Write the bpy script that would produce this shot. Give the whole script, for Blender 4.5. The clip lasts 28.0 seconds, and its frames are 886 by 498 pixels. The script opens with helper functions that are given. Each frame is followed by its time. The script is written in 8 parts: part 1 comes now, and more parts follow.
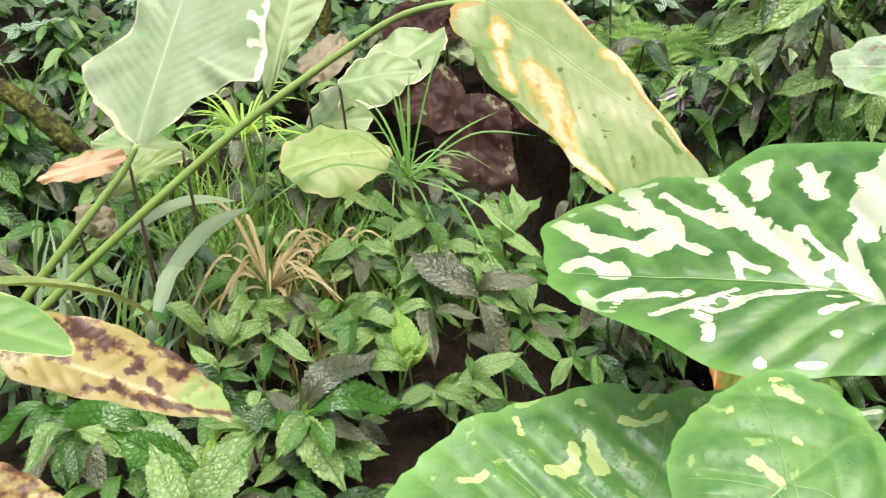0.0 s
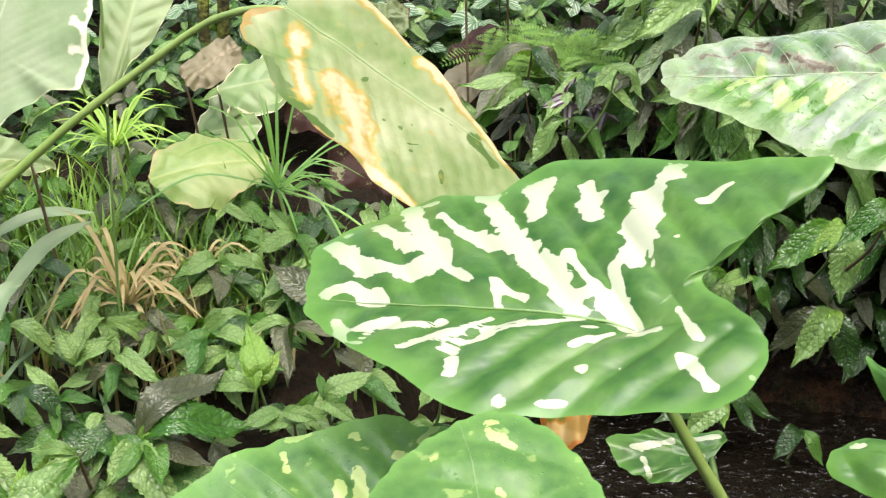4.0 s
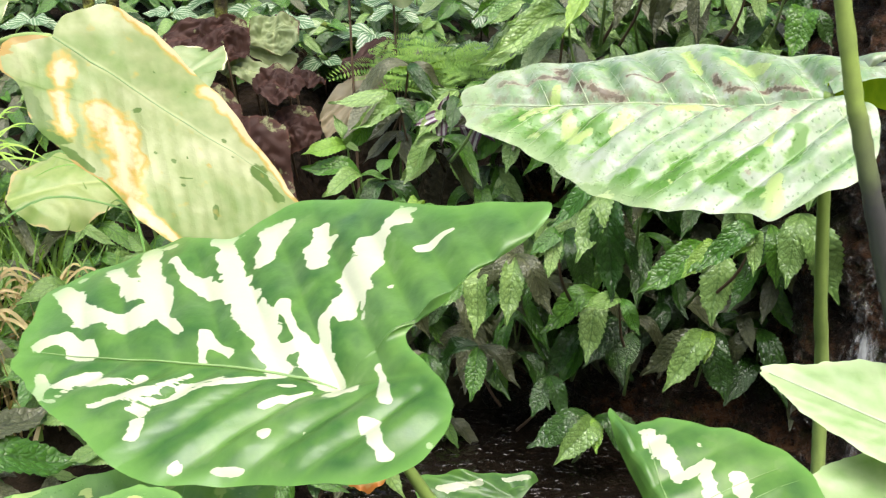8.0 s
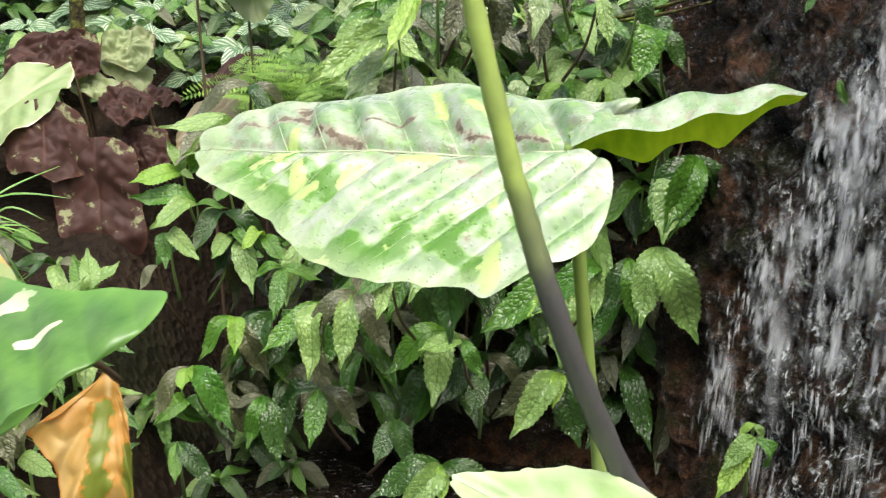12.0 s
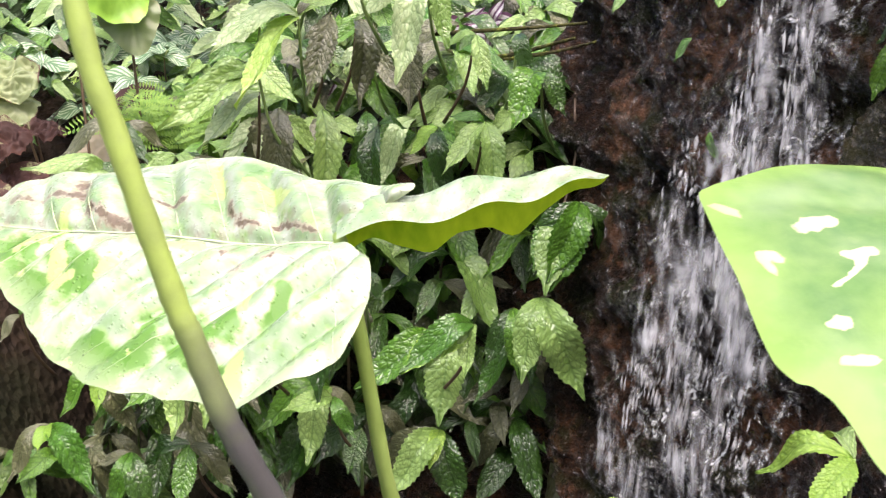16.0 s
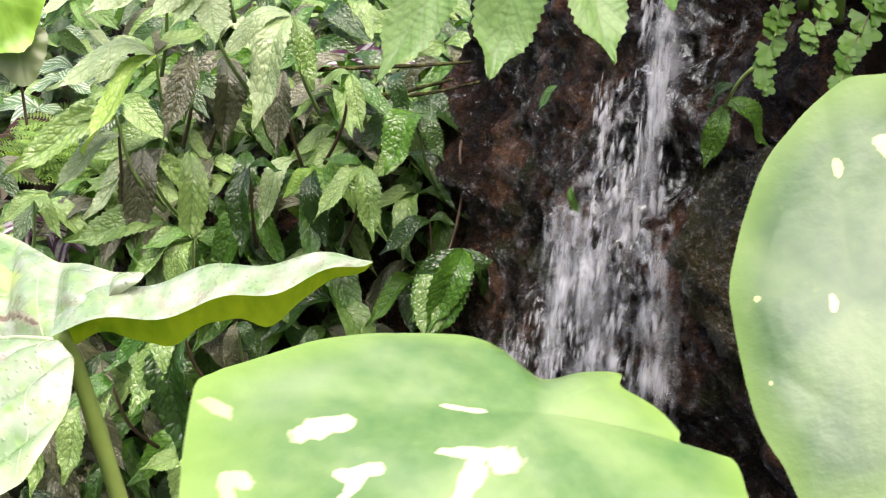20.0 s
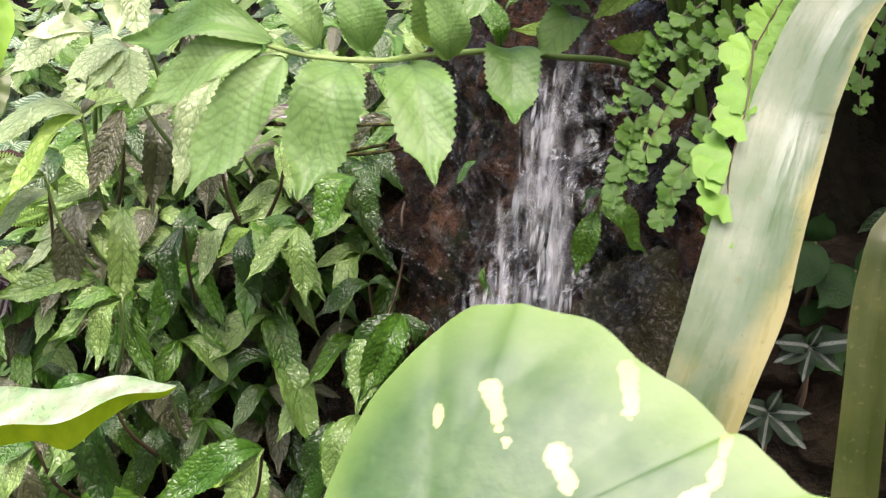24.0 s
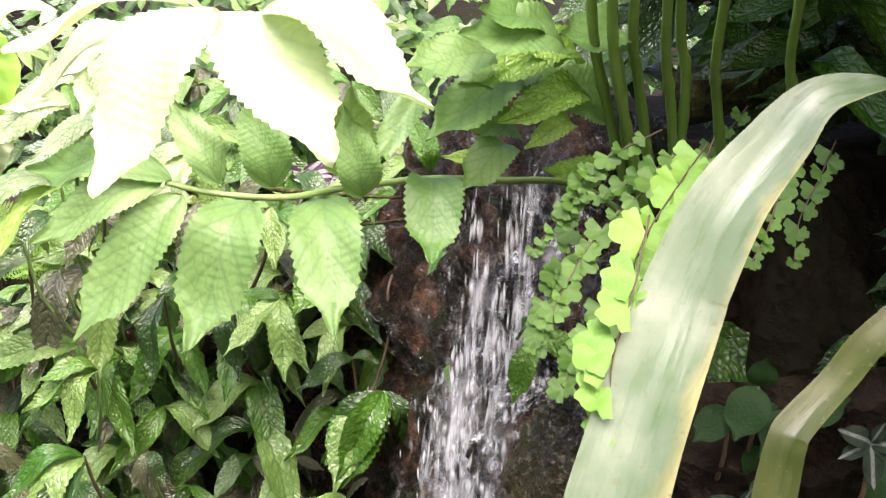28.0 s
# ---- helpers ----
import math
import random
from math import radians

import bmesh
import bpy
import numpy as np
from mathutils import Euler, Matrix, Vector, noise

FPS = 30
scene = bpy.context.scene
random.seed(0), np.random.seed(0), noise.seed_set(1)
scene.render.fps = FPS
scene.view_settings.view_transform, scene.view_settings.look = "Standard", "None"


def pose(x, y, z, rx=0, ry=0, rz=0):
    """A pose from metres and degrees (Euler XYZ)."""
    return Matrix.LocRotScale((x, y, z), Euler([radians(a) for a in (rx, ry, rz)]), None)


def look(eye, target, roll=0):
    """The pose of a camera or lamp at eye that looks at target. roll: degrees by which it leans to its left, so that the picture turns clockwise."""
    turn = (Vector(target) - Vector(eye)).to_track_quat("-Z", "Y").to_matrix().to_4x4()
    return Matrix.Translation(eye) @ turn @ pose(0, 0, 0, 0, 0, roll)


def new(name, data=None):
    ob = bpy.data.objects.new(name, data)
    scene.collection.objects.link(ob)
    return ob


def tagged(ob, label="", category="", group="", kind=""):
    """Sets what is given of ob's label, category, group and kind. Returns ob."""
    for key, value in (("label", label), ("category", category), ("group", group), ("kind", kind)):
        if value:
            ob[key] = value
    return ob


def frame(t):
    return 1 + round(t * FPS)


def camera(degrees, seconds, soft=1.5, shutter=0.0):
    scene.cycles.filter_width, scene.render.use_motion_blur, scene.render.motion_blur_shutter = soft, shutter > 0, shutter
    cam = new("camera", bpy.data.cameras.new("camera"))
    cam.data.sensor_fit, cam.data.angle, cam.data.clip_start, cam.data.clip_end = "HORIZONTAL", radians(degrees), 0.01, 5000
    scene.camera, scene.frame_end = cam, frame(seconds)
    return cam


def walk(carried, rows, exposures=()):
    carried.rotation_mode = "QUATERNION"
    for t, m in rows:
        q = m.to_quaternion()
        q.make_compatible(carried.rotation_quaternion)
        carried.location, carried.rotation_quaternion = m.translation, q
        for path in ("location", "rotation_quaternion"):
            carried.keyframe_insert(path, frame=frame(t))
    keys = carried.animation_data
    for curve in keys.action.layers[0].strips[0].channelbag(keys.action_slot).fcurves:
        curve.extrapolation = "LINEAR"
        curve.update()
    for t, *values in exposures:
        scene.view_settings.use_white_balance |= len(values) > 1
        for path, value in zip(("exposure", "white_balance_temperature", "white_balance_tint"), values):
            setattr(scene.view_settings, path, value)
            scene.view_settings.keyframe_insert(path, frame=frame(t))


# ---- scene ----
cam = camera(40.9, 28.0, soft=1.15, shutter=0.6)
PATH = [
    (0, (0.025, -0.005, 0.912), (-0.023, 1.93, 0.405), -0.4),
    (0.5, (0.047, 0.003, 0.911), (0.003, 1.938, 0.406), -0.5),
    (1, (0.071, 0.013, 0.91), (0.03, 1.948, 0.405), -0.4),
    (1.5, (0.094, 0.022, 0.91), (0.054, 1.958, 0.406), -0.4),
    (2, (0.113, 0.029, 0.91), (0.077, 1.964, 0.407), -0.4),
    (2.5, (0.131, 0.038, 0.911), (0.1, 1.973, 0.407), -0.3),
    (3, (0.148, 0.044, 0.911), (0.121, 1.979, 0.407), -0.3),
    (3.5, (0.165, 0.052, 0.911), (0.144, 1.987, 0.407), -0.3),
    (5.5, (0.25, 0.081, 0.914), (0.241, 2.017, 0.411), -0.2),
    (6, (0.273, 0.087, 0.916), (0.269, 2.022, 0.412), -0.2),
    (6.5, (0.299, 0.093, 0.919), (0.3, 2.028, 0.414), -0.2),
    (7, (0.323, 0.097, 0.923), (0.328, 2.032, 0.419), -0.2),
    (7.5, (0.34, 0.102, 0.927), (0.347, 2.038, 0.425), -0.3),
    (8, (0.358, 0.111, 0.929), (0.368, 2.047, 0.427), -0.3),
    (8.5, (0.375, 0.122, 0.929), (0.392, 2.058, 0.427), -0.1),
    (9, (0.397, 0.136, 0.931), (0.421, 2.072, 0.429), -0.1),
    (9.5, (0.423, 0.152, 0.935), (0.45, 2.088, 0.431), -0.1),
    (10, (0.448, 0.173, 0.937), (0.482, 2.109, 0.433), -0.0),
    (10.5, (0.475, 0.193, 0.938), (0.514, 2.128, 0.434), -0.0),
    (11, (0.501, 0.208, 0.94), (0.545, 2.143, 0.437), -0.0),
    (11.5, (0.525, 0.222, 0.944), (0.576, 2.156, 0.441), -0.1),
    (12, (0.549, 0.235, 0.947), (0.605, 2.17, 0.444), -0.1),
    (12.5, (0.57, 0.248, 0.95), (0.634, 2.183, 0.448), -0.0),
    (14.5, (0.644, 0.291, 0.97), (0.727, 2.226, 0.473), 0.1),
    (15, (0.655, 0.298, 0.976), (0.743, 2.234, 0.481), 0.0),
    (15.5, (0.666, 0.309, 0.981), (0.76, 2.245, 0.487), 0.2),
    (16, (0.683, 0.322, 0.982), (0.781, 2.258, 0.49), 0.2),
    (16.5, (0.701, 0.332, 0.984), (0.805, 2.268, 0.492), 0.2),
    (17, (0.72, 0.342, 0.987), (0.831, 2.278, 0.498), 0.3),
    (17.5, (0.738, 0.351, 0.992), (0.854, 2.287, 0.503), 0.3),
    (18, (0.754, 0.362, 0.997), (0.874, 2.299, 0.511), 0.4),
    (18.5, (0.772, 0.37, 1.002), (0.893, 2.307, 0.519), 0.5),
    (19, (0.789, 0.378, 1.005), (0.911, 2.315, 0.524), 0.6),
    (19.5, (0.806, 0.385, 1.009), (0.927, 2.323, 0.53), 0.7),
    (20, (0.823, 0.394, 1.012), (0.941, 2.333, 0.536), 0.8),
    (20.5, (0.84, 0.4, 1.016), (0.952, 2.339, 0.54), 0.9),
    (21, (0.856, 0.405, 1.019), (0.961, 2.346, 0.548), 1.2),
    (21.5, (0.873, 0.411, 1.025), (0.968, 2.354, 0.557), 1.6),
    (23.5, (0.936, 0.429, 1.058), (0.992, 2.376, 0.602), 1.9),
    (24, (0.951, 0.436, 1.067), (0.994, 2.383, 0.612), 1.9),
    (24.5, (0.966, 0.441, 1.075), (0.997, 2.388, 0.622), 2.0),
    (25, (0.98, 0.446, 1.081), (0.999, 2.395, 0.631), 2.2),
    (25.5, (0.992, 0.451, 1.09), (1.002, 2.4, 0.644), 2.4),
    (26, (1.005, 0.456, 1.101), (1.004, 2.406, 0.657), 2.4),
    (26.5, (1.016, 0.462, 1.111), (1.004, 2.413, 0.669), 2.5),
    (27, (1.025, 0.469, 1.118), (1.0, 2.42, 0.681), 2.7),
    (27.5, (1.027, 0.476, 1.126), (0.99, 2.427, 0.69), 2.8),
    (28, (1.027, 0.484, 1.132), (0.979, 2.436, 0.7), 2.9),
]
walk(cam, [(t, look(eye, target, roll)) for t, eye, target, roll in PATH], [(0, 1.05, 6300, 10), (11, 1.17, 6400, 11), (14, 1.48, 6550, 16), (17, 1.62, 6450, 27), (21, 1.43, 6550, 22), (25, 1.58, 6600, 24), (28, 1.92, 6600, 24)])

# ---- light ----
world = bpy.data.worlds.new("overcast_sky")
scene.world = world
world.use_nodes = True
sky = world.node_tree.nodes.new("ShaderNodeTexSky")
sky.sky_type, sky.sun_disc = "NISHITA", False
sky.sun_elevation, sky.sun_rotation = radians(58), radians(150)
sky.air_density, sky.dust_density, sky.ozone_density = 0.7, 8.0, 1.0
world.node_tree.nodes["Background"].inputs["Strength"].default_value = 0.15
world.node_tree.links.new(sky.outputs[0], world.node_tree.nodes["Background"].inputs["Color"])
sun = new("sun", bpy.data.lights.new("sun", "SUN"))
sun.data.energy, sun.data.angle, sun.data.color = 1.5, radians(30), (1.0, 0.97, 0.92)
sun.matrix_world = look((0, 0, 5), (0.25, 0.5, 4.1))


# ---- materials ----
class Nodes:
    """Short names for building node trees."""

    def __init__(self, name):
        self.mat = bpy.data.materials.new(name)
        self.mat.use_nodes = True
        self.tree = self.mat.node_tree
        self.tree.nodes.clear()
        self.out = self.tree.nodes.new("ShaderNodeOutputMaterial")

    def put(self, sock, value):
        if hasattr(value, "links"):
            self.tree.links.new(value, sock)
        else:
            sock.default_value = value

    def node(self, kind, **ins):
        n = self.tree.nodes.new("ShaderNode" + kind)
        for k, v in ins.items():
            self.put(n.inputs[k.replace("_", " ")], v)
        return n

    def math(self, op, a, b=0.0, clamp=False):
        n = self.tree.nodes.new("ShaderNodeMath")
        n.operation, n.use_clamp = op, clamp
        self.put(n.inputs[0], a), self.put(n.inputs[1], b)
        return n.outputs[0]

    def noise(self, vec, scale, detail=4.0, rough=0.55):
        n = self.node("TexNoise", Vector=vec, Scale=scale, Detail=detail, Roughness=rough)
        return n.outputs["Fac"]

    def cells(self, vec, scale, feature="F1"):
        n = self.tree.nodes.new("ShaderNodeTexVoronoi")
        n.feature = feature
        self.put(n.inputs["Vector"], vec), self.put(n.inputs["Scale"], scale)
        return n.outputs["Distance"]

    def ramp(self, fac, *stops):
        n = self.tree.nodes.new("ShaderNodeValToRGB")
        e = n.color_ramp.elements
        while len(e) < len(stops):
            e.new(0.5)
        for el, (p, c) in zip(e, stops):
            el.position = p
            el.color = (*c, 1) if isinstance(c, tuple) else (c, c, c, 1)
        self.put(n.inputs[0], fac)
        return n.outputs[0]

    def mix(self, fac, a, b, op="MIX"):
        n = self.tree.nodes.new("ShaderNodeMix")
        n.data_type, n.blend_type = "RGBA", op
        self.put(n.inputs[0], fac)
        self.put(n.inputs[6], (*a, 1) if isinstance(a, tuple) else a)
        self.put(n.inputs[7], (*b, 1) if isinstance(b, tuple) else b)
        return n.outputs[2]

    def bump(self, height, strength, distance):
        return self.node("Bump", Height=height, Strength=strength, Distance=distance).outputs[0]

    def coords(self):
        t = self.node("TexCoord")
        return t.outputs["UV"], t.outputs["Object"]

    def chance(self):
        return self.math("FRACT", self.math("ADD", self.node("ObjectInfo").outputs["Random"], self.node("NewGeometry").outputs["Random Per Island"]))

    def sides(self, uv):
        s = self.node("SeparateXYZ", Vector=uv)
        return s.outputs[0], s.outputs[1]

    def leaf(self, color, rough, normal=None, glow_share=0.3, glow=(1.25, 1.2, 0.5), spec=0.5, coat=0.0):
        p = self.node("BsdfPrincipled", Base_Color=color, Roughness=rough)
        p.inputs["Specular IOR Level"].default_value = spec
        p.inputs["Coat Weight"].default_value, p.inputs["Coat Roughness"].default_value = coat, 0.28
        lit = self.mix(1.0, color, glow, "MULTIPLY")
        t = self.node("BsdfTranslucent", Color=lit)
        if normal:
            self.put(p.inputs["Normal"], normal)
        m = self.node("MixShader")
        self.put(m.inputs[0], glow_share)
        self.put(m.inputs[1], p.outputs[0]), self.put(m.inputs[2], t.outputs[0])
        self.put(self.out.inputs[0], m.outputs[0])
        return self.mat

    def layer(self, color, uv, field, steps, soft=0.03, grain=90.0, amount=1.3):
        """Blotches from a field of the mesh, one colour inside another, with ragged edges."""
        f = self.node("Attribute")
        f.attribute_name = field
        edge = self.math("ADD", f.outputs["Fac"], self.math("MULTIPLY", self.math("SUBTRACT", self.noise(uv, grain, 5.0, 0.62), 0.5), amount))
        edge = self.math("ADD", edge, self.math("MULTIPLY", self.math("SUBTRACT", self.cells(uv, 1.3 * grain), 0.45), 0.12 * amount))
        for level, paint in steps:
            color = self.mix(self.ramp(self.math("ADD", edge, 0.5 - level), (0.5 - soft, 0.0), (0.5 + soft, 1.0)), color, paint)
        return color

    def solid(self, color, rough, normal=None, metal=0.0, spec=0.5, **more):
        p = self.node("BsdfPrincipled", Base_Color=color, Roughness=rough, Metallic=metal, **more)
        p.inputs["Specular IOR Level"].default_value = spec
        if normal:
            self.put(p.inputs["Normal"], normal)
        self.put(self.out.inputs[0], p.outputs[0])
        return self.mat


def quilted(name, low, high, vein, rough, glow_share):
    """Blistered, saw-edged leaf: sunken veins, and wet domes between them that each catch the sky."""
    n = Nodes(name)
    uv, ob = n.coords()
    x, y = n.sides(uv)
    ax = n.math("ABSOLUTE", x)
    mid = n.math("MULTIPLY", ax, 22.0, True)
    side = n.math("PINGPONG", n.math("SUBTRACT", n.math("MULTIPLY", y, 9.0), n.math("MULTIPLY", ax, 4.5)), 0.5)
    side = n.math("MULTIPLY", side, 4.0, True)
    warp = n.node("Mapping", Vector=uv, Scale=(0.5, 1.0, 1.0)).outputs[0]
    cell = n.cells(warp, 17.0)
    dome = n.math("MULTIPLY", n.math("SUBTRACT", 1.0, n.math("MULTIPLY", n.math("MULTIPLY", cell, cell), 1.5), True), 0.6)
    dome = n.math("ADD", dome, n.math("MULTIPLY", n.math("MULTIPLY", n.cells(warp, 17.0, "DISTANCE_TO_EDGE"), 5.0, True), 0.4))
    height = n.math("ADD", n.math("MULTIPLY", n.math("MULTIPLY", dome, n.math("ADD", n.math("MULTIPLY", side, 0.7), 0.3)), 0.75), n.math("MULTIPLY", mid, 0.4))
    tone = n.math("ADD", n.math("MULTIPLY", n.chance(), 0.75), n.math("MULTIPLY", n.noise(uv, 3.0), 0.25))
    color = n.ramp(tone, (0.1, low), (0.9, high))
    lines = n.math("SUBTRACT", 1.0, n.math("MULTIPLY", mid, n.math("ADD", n.math("MULTIPLY", n.math("MULTIPLY", side, dome), 0.7), 0.3)))
    color = n.mix(n.math("MULTIPLY", lines, 0.75), color, vein)
    color = n.mix(n.math("MULTIPLY", n.ramp(n.noise(ob, 45.0), (0.6, 0.0), (0.75, 1.0)), 0.2), color, (0.20, 0.18, 0.08))
    return n.leaf(color, n.ramp(n.noise(uv, 5.0), (0.3, rough), (0.7, rough + 0.13)), n.bump(height, 0.44, 0.0045), glow_share, spec=0.75)


LEAF = {
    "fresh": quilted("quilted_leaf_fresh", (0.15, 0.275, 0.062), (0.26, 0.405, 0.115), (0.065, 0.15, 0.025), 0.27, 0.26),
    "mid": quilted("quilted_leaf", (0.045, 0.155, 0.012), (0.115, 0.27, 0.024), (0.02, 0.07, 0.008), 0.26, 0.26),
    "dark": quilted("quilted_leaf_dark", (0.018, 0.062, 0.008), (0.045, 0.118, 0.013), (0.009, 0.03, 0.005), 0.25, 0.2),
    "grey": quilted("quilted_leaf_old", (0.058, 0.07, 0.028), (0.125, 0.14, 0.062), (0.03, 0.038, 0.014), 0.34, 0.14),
    # whitened copy: the sky's gloss on upper leaves is put into the colour
    "pale": quilted("quilted_leaf_sky_white", (0.29, 0.40, 0.185), (0.45, 0.55, 0.33), (0.14, 0.25, 0.08), 0.27, 0.28),
    "young": quilted("quilted_leaf_young", (0.20, 0.38, 0.045), (0.33, 0.51, 0.09), (0.11, 0.25, 0.02), 0.33, 0.35),
}


def soft_leaf(name, low, high, lines_dark, rough=0.42, glow_share=0.32, glow=(1.25, 1.2, 0.5)):
    """Large thin leaf: darker sunken net of veins in a softly puckered blade."""
    n = Nodes(name)
    uv, ob = n.coords()
    x, y = n.sides(uv)
    ax = n.math("ABSOLUTE", x)
    mid = n.math("MULTIPLY", ax, 26.0, True)
    bent = n.math("ADD", y, n.math("MULTIPLY", n.math("SUBTRACT", n.noise(uv, 5.0, 2.0), 0.5), 0.05))
    side = n.math("PINGPONG", n.math("SUBTRACT", n.math("MULTIPLY", bent, 6.5), n.math("MULTIPLY", ax, 4.6)), 0.5)
    side = n.math("MULTIPLY", side, 5.0, True)
    net = n.math("MULTIPLY", n.cells(n.node("Mapping", Vector=uv, Scale=(0.6, 1.0, 1.0)).outputs[0], 15.0, "DISTANCE_TO_EDGE"), 5.0, True)
    color = n.ramp(n.math("ADD", n.math("MULTIPLY", n.chance(), 0.5), n.math("MULTIPLY", n.noise(uv, 4.0), 0.5)), (0.2, low), (0.8, high))
    lines = n.math("SUBTRACT", 1.0, n.math("MULTIPLY", n.math("MULTIPLY", mid, side), n.math("ADD", n.math("MULTIPLY", net, 0.4), 0.6)))
    color = n.mix(n.math("MULTIPLY", lines, lines_dark), color, tuple(0.4 * c for c in low))
    height = n.math("ADD", n.math("MULTIPLY", net, 0.45), n.math("MULTIPLY", n.math("ADD", mid, side), 0.4))
    return n.leaf(color, rough, n.bump(height, 0.14, 0.004), glow_share, glow, spec=0.45)


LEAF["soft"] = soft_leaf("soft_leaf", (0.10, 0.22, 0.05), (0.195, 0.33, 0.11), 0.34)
# the same soft leaf, its colour raised to carry overexposed sky light
LEAF["glow"] = soft_leaf("soft_leaf_overexposed", (0.42, 0.54, 0.28), (0.56, 0.65, 0.40), 0.2, 0.4, 0.35, (1.1, 1.15, 0.8))


def variegated(name, deep, light, mark, rough, veins=28.0, patchy=0.5, dew=0.0, stain=0.0, grain=1.0, rim_to=None, bands=0.0, glow_share=0.28, layers=(), soft=0.03, sheen_mottle=0.0, groove=0.6):
    """Arum leaf: ribs run out from the stalk; pale blotches come from the mesh's own marks."""
    n = Nodes(name)
    uv, ob = n.coords()
    x, y = n.sides(uv)
    ax = n.math("ABSOLUTE", x)
    rib = n.math("PINGPONG", n.math("MULTIPLY", n.math("SUBTRACT", y, n.math("MULTIPLY", ax, 0.75)), veins), 0.5)
    ribs = n.math("SUBTRACT", 1.0, n.math("MULTIPLY", rib, 7.0, True))
    mid = n.math("SUBTRACT", 1.0, n.math("MULTIPLY", ax, 330.0, True))
    color = n.ramp(n.math("ADD", n.math("MULTIPLY", n.noise(uv, 18.0 * grain), 0.6), n.math("MULTIPLY", n.noise(uv, 70.0 * grain), 0.4)), (0.36, deep), (0.64, light))
    if bands:
        wash = n.math("MULTIPLY", n.ramp(rib, (0.12, 0.0), (0.5, 1.0)), n.ramp(n.noise(uv, 30.0), (0.4, 0.0), (0.62, 1.0)))
        color = n.mix(n.math("MULTIPLY", wash, bands), color, deep)
    color = n.mix(n.math("MULTIPLY", n.math("MAXIMUM", ribs, mid), 0.35), color, light)
    if sheen_mottle:
        # sky sheen painted as pale patches; the lime patches after it are leaf colour
        color = n.mix(n.math("MULTIPLY", n.ramp(n.noise(uv, 26.0, 3.0, 0.5), (0.45, 0.0), (0.66, 1.0)), sheen_mottle), color, (0.30, 0.39, 0.23))
        color = n.mix(n.math("MULTIPLY", n.ramp(n.noise(uv, 17.0, 2.0, 0.5), (0.5, 0.0), (0.7, 1.0)), sheen_mottle), color, (0.19, 0.34, 0.05))
    spots = n.ramp(n.noise(uv, 34.0 * grain, 3.0), (0.63, 0.0), (0.66, 1.0))
    color = n.mix(n.math("MULTIPLY", spots, patchy), color, tuple(min(1.0, 0.5 * a + 0.5 * b) for a, b in zip(light, mark)))
    for field, steps, blur, amount in layers:
        color = n.layer(color, uv, field, steps, blur, 110.0, amount)
    color = n.layer(color, uv, "mark", [(0.0, mark)], soft, 100.0 * grain, 0.95)
    rim = n.node("Attribute")
    rim.attribute_name = "rim"
    color = n.mix(n.math("MULTIPLY", rim.outputs["Fac"], 0.6), color, rim_to or tuple(min(1, c * 1.5) for c in light))
    if stain:
        dirt = n.math("MULTIPLY", n.ramp(n.noise(uv, 85.0, 5.0, 0.65), (0.52, 0.0), (0.6, 1.0)), n.ramp(ax, (0.0, 1.0), (0.06, 0.0)))
        color = n.mix(n.math("MULTIPLY", dirt, stain), color, (0.2, 0.15, 0.11))
    r = rough
    if dew:
        r = n.ramp(n.noise(uv, 45.0, 3.0), (0.4, rough), (0.6, rough + 0.25))
    bump = n.math("ADD", n.math("MULTIPLY", rib, groove), n.math("MULTIPLY", n.noise(uv, 120.0), 0.25))
    if dew:
        bump = n.math("ADD", bump, n.math("MULTIPLY", n.ramp(n.cells(uv, 260.0), (0.1, 1.0), (0.26, 0.0)), dew))
    return n.leaf(color, r, n.bump(bump, 0.4, 0.004), glow_share)


ARUM = variegated("arum_leaf_green", (0.030, 0.105, 0.018), (0.10, 0.225, 0.042), (0.51, 0.56, 0.40), 0.3, patchy=0.1, sheen_mottle=0.1)
ARUM_DULL = variegated("arum_leaf_mottled", (0.055, 0.16, 0.035), (0.13, 0.27, 0.06), (0.44, 0.55, 0.2), 0.3, patchy=0.8, grain=1.5, dew=0.3)
ARUM_PALE = variegated("arum_leaf_bleached", (0.12, 0.24, 0.08), (0.375, 0.42, 0.35), (0.44, 0.54, 0.22), 0.18, patchy=0.35, dew=1.3, stain=0.45, bands=0.75, glow_share=0.16, rim_to=(0.36, 0.44, 0.26), layers=[("greens", [(-0.7, (0.23, 0.37, 0.14)), (-0.4, (0.085, 0.21, 0.03))], 0.22, 2.0), ("limes", [(0.0, (0.34, 0.46, 0.16))], 0.12, 2.4), ("stains", [(0.1, (0.30, 0.29, 0.21)), (0.5, (0.12, 0.10, 0.065))], 0.2, 4.6)])
ARUM_LIME = variegated("arum_leaf_lime", (0.055, 0.145, 0.04), (0.122, 0.218, 0.068), (0.46, 0.51, 0.31), 0.36, glow_share=0.18, patchy=0.1, grain=2.4, rim_to=(0.19, 0.33, 0.055), veins=18.0, soft=0.16, sheen_mottle=0.38, groove=0.08)
ARUM_SOFT = variegated("arum_leaf_soft_green", (0.028, 0.085, 0.020), (0.062, 0.13, 0.036), (0.42, 0.47, 0.2), 0.4, glow_share=0.2, patchy=0.1, grain=2.4, rim_to=(0.15, 0.27, 0.045), veins=18.0, soft=0.16, sheen_mottle=0.16, groove=0.08)
UNDERSIDE = variegated("arum_leaf_underside", (0.25, 0.42, 0.015), (0.50, 0.64, 0.03), (0.5, 0.6, 0.12), 0.45, patchy=0.1, glow_share=0.75, grain=1.6)
